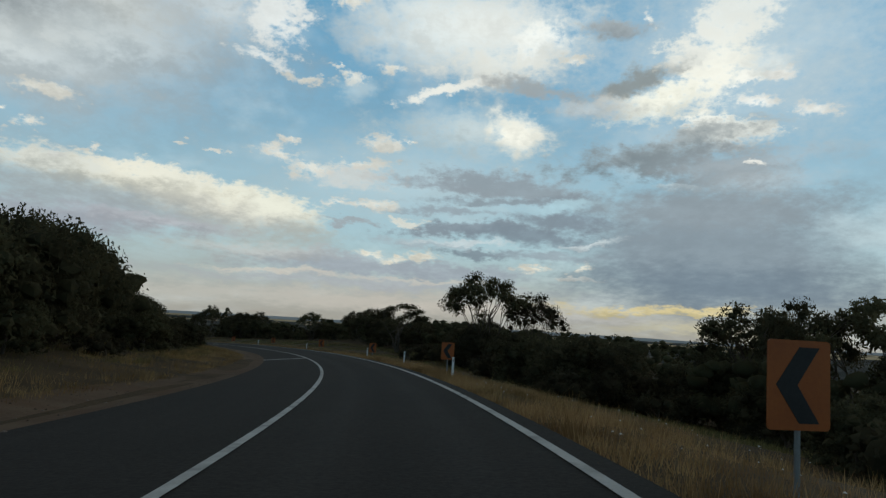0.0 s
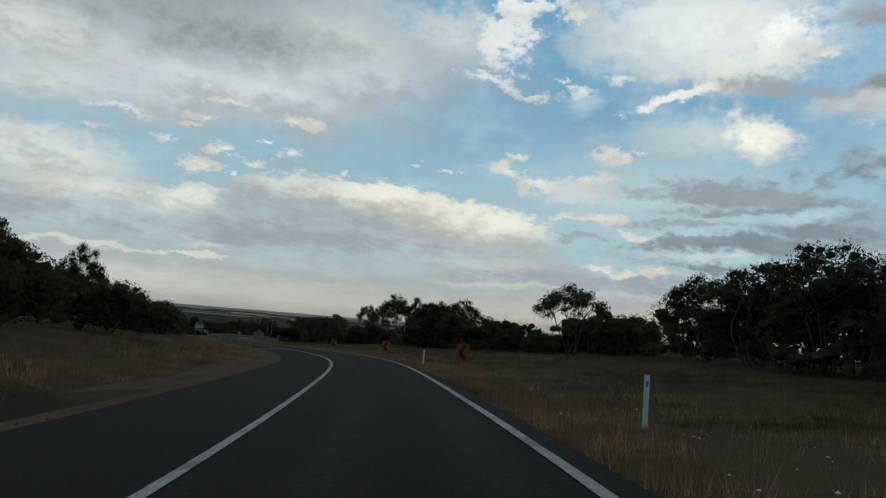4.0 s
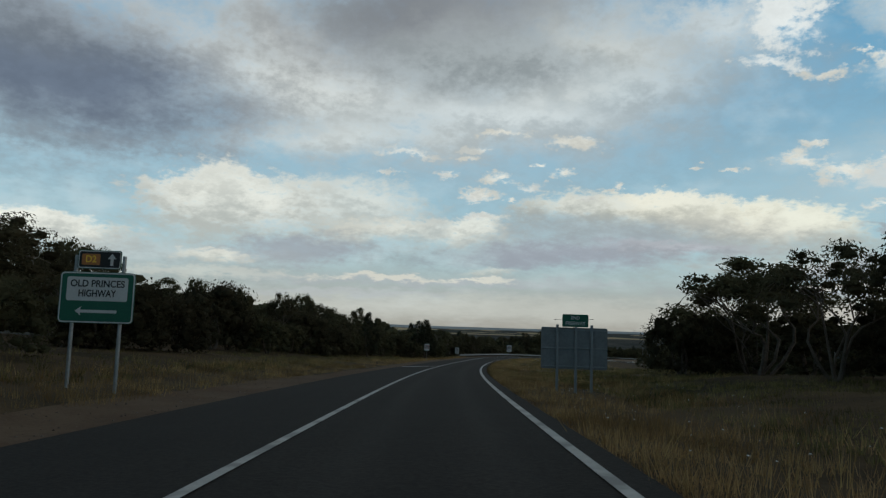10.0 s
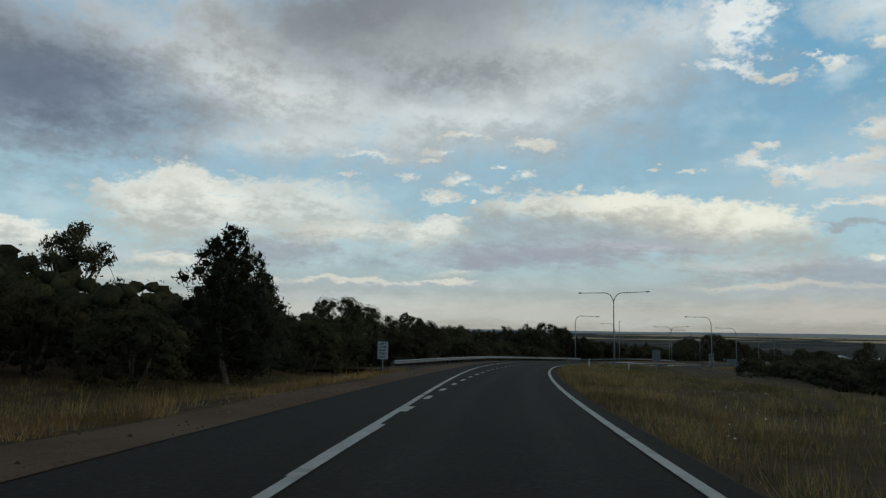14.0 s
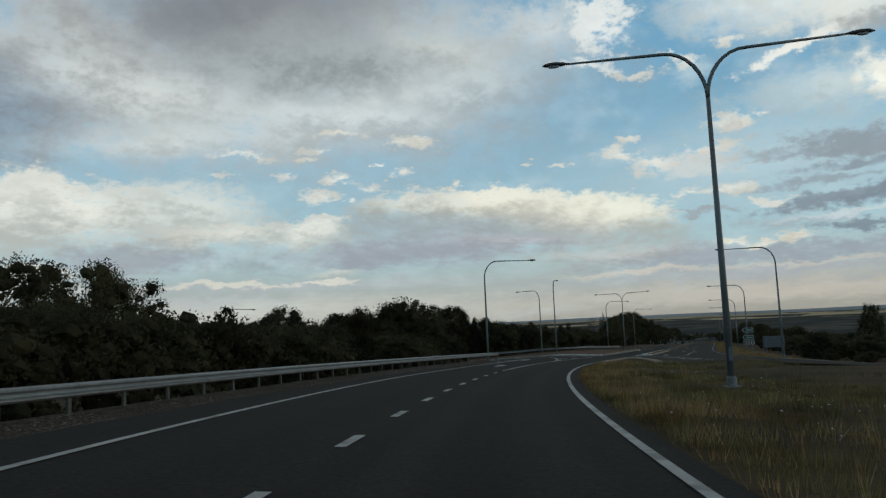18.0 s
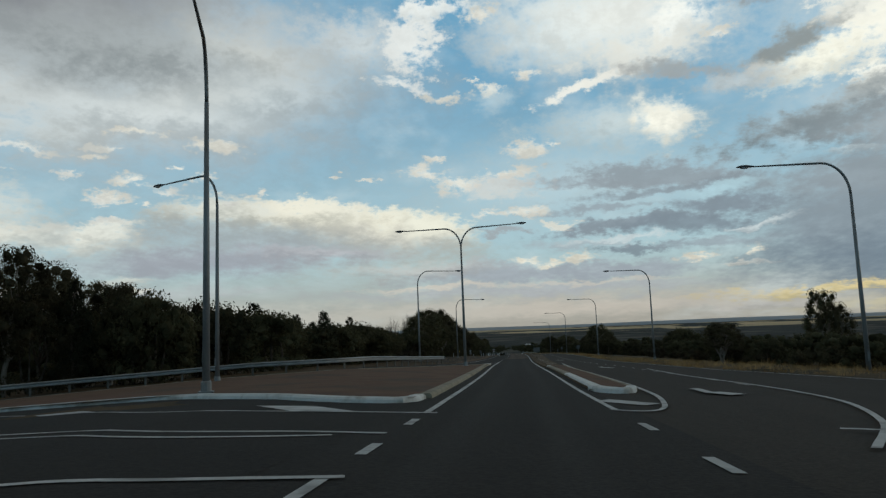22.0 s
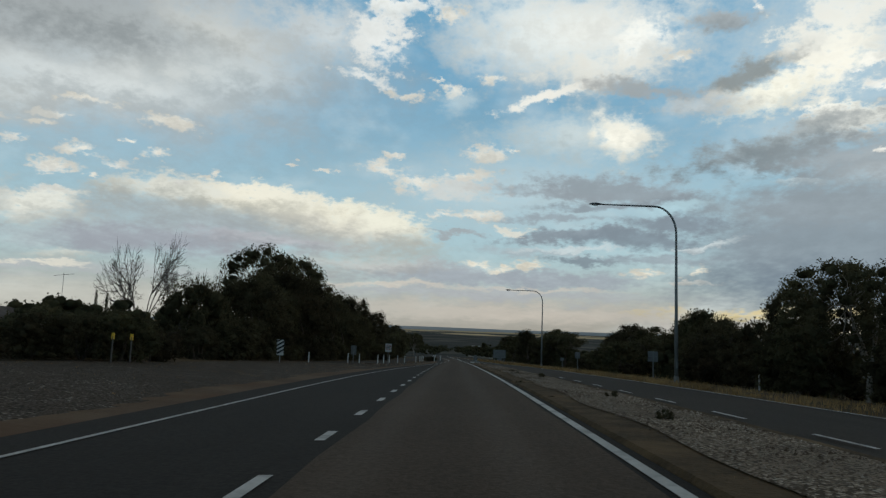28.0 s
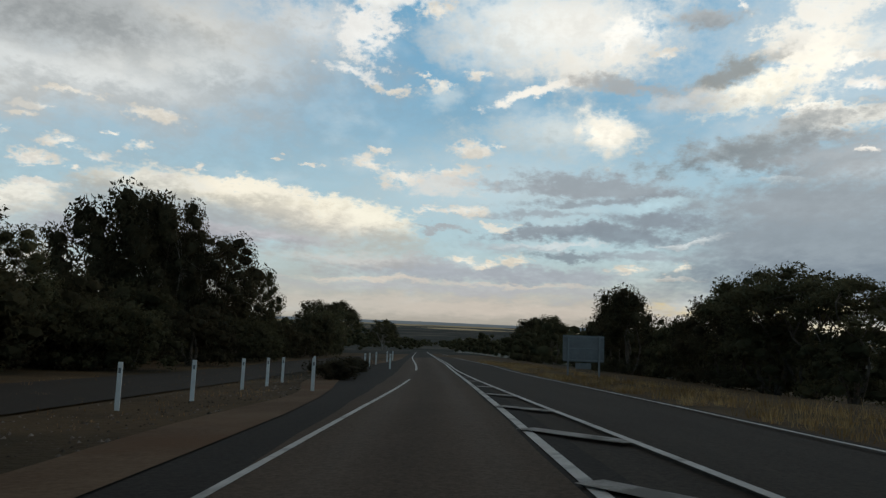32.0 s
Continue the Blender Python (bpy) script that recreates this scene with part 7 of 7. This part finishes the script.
grass("dry_grass", "straw-coloured dry grass beside the asphalt", 0, 300, _edge_r, lambda s: _edge_r(s) + 6, 15000, 0.34, M_STRAW, 1, 8, 0.007, -0.4)
grass("dry_grass", "tall seeding dry grass on the verge", 0, 452, _edge_r, lambda s: _edge_r(s) + 2.6, 12000, 0.36, M_STRAW, 2)
grass("dry_grass", "half-green weedy grass on the flat", 260, 452, _edge_r, lambda s: min(_edge_r(s) + 13, 14), 15000, 0.32, M_GREENGRASS, 3)
grass("dry_grass", "dry grass on the bank below the trees", 0, 345, _edge_l, lambda s: _edge_l(s) - 4, 12000, 0.36, M_STRAW, 4)
grass("dry_grass", "dull weedy grass under the trees", 0, 345, lambda s: _edge_l(s) - 2.5, lambda s: _edge_l(s) - 10, 13000, 0.26, M_GREENGRASS, 14, 6, 0.011, -0.6)
grass("dry_grass", "dry grass strip beyond the carriageway", 470, 780, lambda s: float(np.interp(s, *zip(*OPP_EDGE))) + 0.3, lambda s: float(np.interp(s, *zip(*OPP_EDGE))) + 5, 9000, 0.36, M_STRAW, 5)
grass("dry_grass", "sparse dry weeds on the verge", 560, 780, _edge_l, lambda s: _edge_l(s) - 8, 2200, 0.14, M_STRAW, 6)
grass("dry_grass", "tall pale seeding grass in loose clumps", 0, 452, _edge_r, lambda s: _edge_r(s) + 6, 2600, 0.58, M_STRAW, 7, 9, 0.006)
grass("dry_grass", "tall pale seeding grass below the trees", 120, 340, _edge_l, lambda s: _edge_l(s) - 5, 1800, 0.55, M_STRAW, 8, 9, 0.006)
grass("short_grass", "low worn green-brown grass on the island", 372, 474, lambda s: float(right_edge(s)) + 0.35, lambda s: float(np.interp(s, (372, 452, 474), (13, 9.0, 3.6))), 17000, 0.11, M_GREENGRASS, 9, 6, 0.008)
grass("dry_grass", "rough dry grass rising towards the trees", 20, 290, lambda s: _edge_r(s) + 3.5, lambda s: _edge_r(s) + 15, 26000, 0.26, M_GREENGRASS, 10, 6, 0.011, -0.7)

grass("dry_grass", "golden seeding grass along the bend", -4, 80, _edge_r, lambda s: _edge_r(s) + 4.5, 6500, 0.44, M_STRAW, 21, 9, 0.007)
grass("dry_grass", "pale weeds along the flat", 255, 380, lambda s: _edge_r(s) + 1.5, lambda s: _edge_r(s) + 12, 4500, 0.5, M_STRAW, 22, 8, 0.006, 0.05)
grass("dry_grass", "thin straw along the median edge", 524, 700, lambda s: float(line(RIGHT_LINE, s)) + 0.5, lambda s: float(line(RIGHT_LINE, s)) + 1.1, 3000, 0.10, M_STRAW, 23, 7, 0.006, -0.05)

# ---- loose stones ----
def stones(name, label, places, low, high, mat, seed):
    """Small irregular stones lying at (s, lat, lift), as one object."""
    rng = np.random.default_rng(seed)
    base = np.array([(1, 0, 0), (0, 1, 0), (-1, 0, 0), (0, -1, 0), (0, 0, 0.75)], float)
    tris = np.array([(0, 1, 4), (1, 2, 4), (2, 3, 4), (3, 0, 4)])
    verts, faces = [], []
    for i, (s, lat, lift) in enumerate(places):
        p = spot(s, lat, lift)
        a, r = rng.random() * 6.28, low + (high - low) * rng.random() ** 2
        q = (base - (0, 0, 0.1)) * (0.6 + 0.6 * rng.random((5, 3))) * r
        x, y = q[:, 0] * math.cos(a) - q[:, 1] * math.sin(a), q[:, 0] * math.sin(a) + q[:, 1] * math.cos(a)
        verts.append(np.stack([x + p.x, y + p.y, q[:, 2] + p.z], 1))
        faces.append(tris + 5 * i)
    return thing(name, label, "stones", kind="stuff", data=mesh_of(name, np.concatenate(verts).tolist(), np.concatenate(faces).tolist(), mat))


def strewn(seed, n, s0, s1, left, right, lift):
    rng = random.Random(seed)
    out = []
    for _ in range(n):
        s = rng.uniform(s0, s1)
        out.append((s, left(s) + (right(s) - left(s)) * rng.random(), lift))
    return out


stones("gravel", "pale loose gravel strewn on the median", strewn(1, 26000, 526, 697, lambda s: float(line(RIGHT_LINE, s)) + 0.8, lambda s: float(median_right(s)) - 0.35, 0.062), 0.012, 0.04, M_PEBBLE, 1)
stones("gravel", "grey stones and litter on the verge", strewn(2, 9000, 552, 706, lambda s: float(line(LEFT_ASPHALT, s)) - 8.5, lambda s: float(line(LEFT_ASPHALT, s)) - 1.2, 0.0), 0.02, 0.07, M_LITTER, 2)
stones("rubble", "heap of pale broken stones by the sign", [(678.4 + 1.3 * math.sin(i * 2.1) * (i % 7) / 7, -7.6 + 1.5 * math.cos(i * 3.7) * (i % 5) / 5, 0.02 + 0.03 * (i % 3)) for i in range(220)], 0.05, 0.15, M_PEBBLE, 3)
stones("gravel", "dark stones along the service road edge", strewn(4, 4000, 706, 790, lambda s: -7.0, lambda s: float(line(LEFT_ASPHALT, s)) - 0.8, 0.0), 0.02, 0.06, M_LITTER, 4)
stones("seed_heads", "tiny pale flower heads among the dry grass", strewn(5, 1500, 5, 450, lambda s: float(right_edge(s)) + 0.5, lambda s: float(right_edge(s)) + 6, 0.24), 0.012, 0.03, M_WHITE, 5)
stones("gravel", "loose gravel along the dirt edge", strewn(6, 5000, 0, 345, lambda s: float(line(LEFT_ASPHALT, s)) - 2.0, lambda s: float(line(LEFT_ASPHALT, s)) + 0.1, 0.03), 0.012, 0.045, M_LITTER, 6)

# ---- house behind the hedge ----
def house(length, wide, eave, ridge, label):
    home = thing("house", label, "house")
    part("wall", from_bm("wall", box_bm((wide, length, eave + 0.4), (0, 0, eave / 2 - 0.2), 0.02), M_RENDER), home)
    a, b, o = wide / 2 + 0.5, length / 2 + 0.5, 0.14
    verts = [(-a, -b, eave), (a, -b, eave), (a, b, eave), (-a, b, eave), (0, -b + wide * 0.4, ridge), (0, b - wide * 0.4, ridge)]
    verts += [(x, y, z - o) for x, y, z in verts[:4]]
    faces = [(0, 1, 4), (1, 2, 5, 4), (2, 3, 5), (3, 0, 4, 5), (0, 6, 7, 1), (1, 7, 8, 2), (2, 8, 9, 3), (3, 9, 6, 0), (9, 8, 7, 6)]
    part("roof", mesh_of("roof", verts, faces, M_ROOF), home, "dark tiled hip roof")
    for i in (-1, 1):
        part("gutter", from_bm("gutter", box_bm((0.12, length + 1.0, 0.13), (i * (a + 0.06), 0, eave - 0.08), 0.02), M_WHITE), home, "white gutter")
        for y in (-0.3, 0.25):
            win = part("window", from_bm("window", box_bm((0.08, 1.7, 1.3), (i * (wide / 2 + 0.02), y * length, eave - 1.3), 0.01), M_WHITE), home)
            part("pane", from_bm("pane", box_bm((0.04, 1.54, 1.14), (i * (wide / 2 + 0.06), y * length, eave - 1.3), 0.004), M_DARK), win)
    return home


M_RENDER = mottled("cream_render", (0.34, 0.31, 0.26), (0.42, 0.39, 0.33), 0.8, 14.0, 0.85, 0, 0.2, 0.2, 0.01)
M_ROOF = mottled("dark_roof_tiles", (0.07, 0.06, 0.055), (0.12, 0.10, 0.09), 1.0, 9.0, 0.85, 0, 0.2, 0.4, 0.02)
M_PALE_ROOF = mottled("pale_metal_roof", (0.42, 0.43, 0.43), (0.55, 0.56, 0.56), 0.6, 6.0, 0.55, 0.2, 0.4, 0.1, 0.01)
house(16, 8, 3.4, 5.0, "house with a dark hip roof behind a hedge").matrix_basis = stand(683, -45, 8)
aerial = thing("television_aerial", "thin metal television aerial on a tall mast", "aerial")
part("mast", mesh_of("mast", *tube([(0, 0, -0.4), (0, 0, 8.3)], [0.035, 0.025], 6), M_STEEL), aerial)
part("boom", mesh_of("boom", *tube([(-0.9, 0, 8.0), (0.9, 0, 8.25)], [0.02, 0.02], 6), M_STEEL), aerial)
for k in range(5):
    part("rod", mesh_of("rod", *tube([(-0.8 + 0.4 * k, -0.45, 8.02 + 0.055 * k), (-0.8 + 0.4 * k, 0.45, 8.02 + 0.055 * k)], [0.01, 0.01], 5), M_STEEL), aerial)
aerial.matrix_basis = stand(682, -39.4, 20)


# ---- the town in the plain ----
def far_building(x, y, long, wide, high, roof, label):
    b = thing("far_building", label, "building", "far buildings")
    p = spot(x, y)
    part("wall", from_bm("wall", box_bm((wide, long, high + 4), (0, 0, high / 2 - 2), 0.0), M_RENDER), b)
    verts = [(-wide / 2 - 0.4, -long / 2, high), (wide / 2 + 0.4, -long / 2, high), (wide / 2 + 0.4, long / 2, high), (-wide / 2 - 0.4, long / 2, high), (0, -long / 2, high + wide * 0.2), (0, long / 2, high + wide * 0.2)]
    part("roof", mesh_of("roof", verts, [(0, 1, 4), (1, 2, 5, 4), (2, 3, 5), (3, 0, 4, 5), (3, 2, 1, 0)], roof), b, "pitched roof")
    b.matrix_basis = pose(p.x, p.y, p.z, 0, 0, heading(x) + (x * 7) % 50 - 25)


_rng = random.Random(5)
for k in range(22):
    big = k % 4 == 0
    far_building(_rng.uniform(1150, 1400), 34 + 10 * k + _rng.uniform(-4, 4), 22 if big else 12, 9 if big else 7, 6.0 if big else 5.4, M_PALE_ROOF if k % 2 == 0 else M_ROOF,
                 "long pale-roofed shed in the distant town" if big else "small house in the distant town")
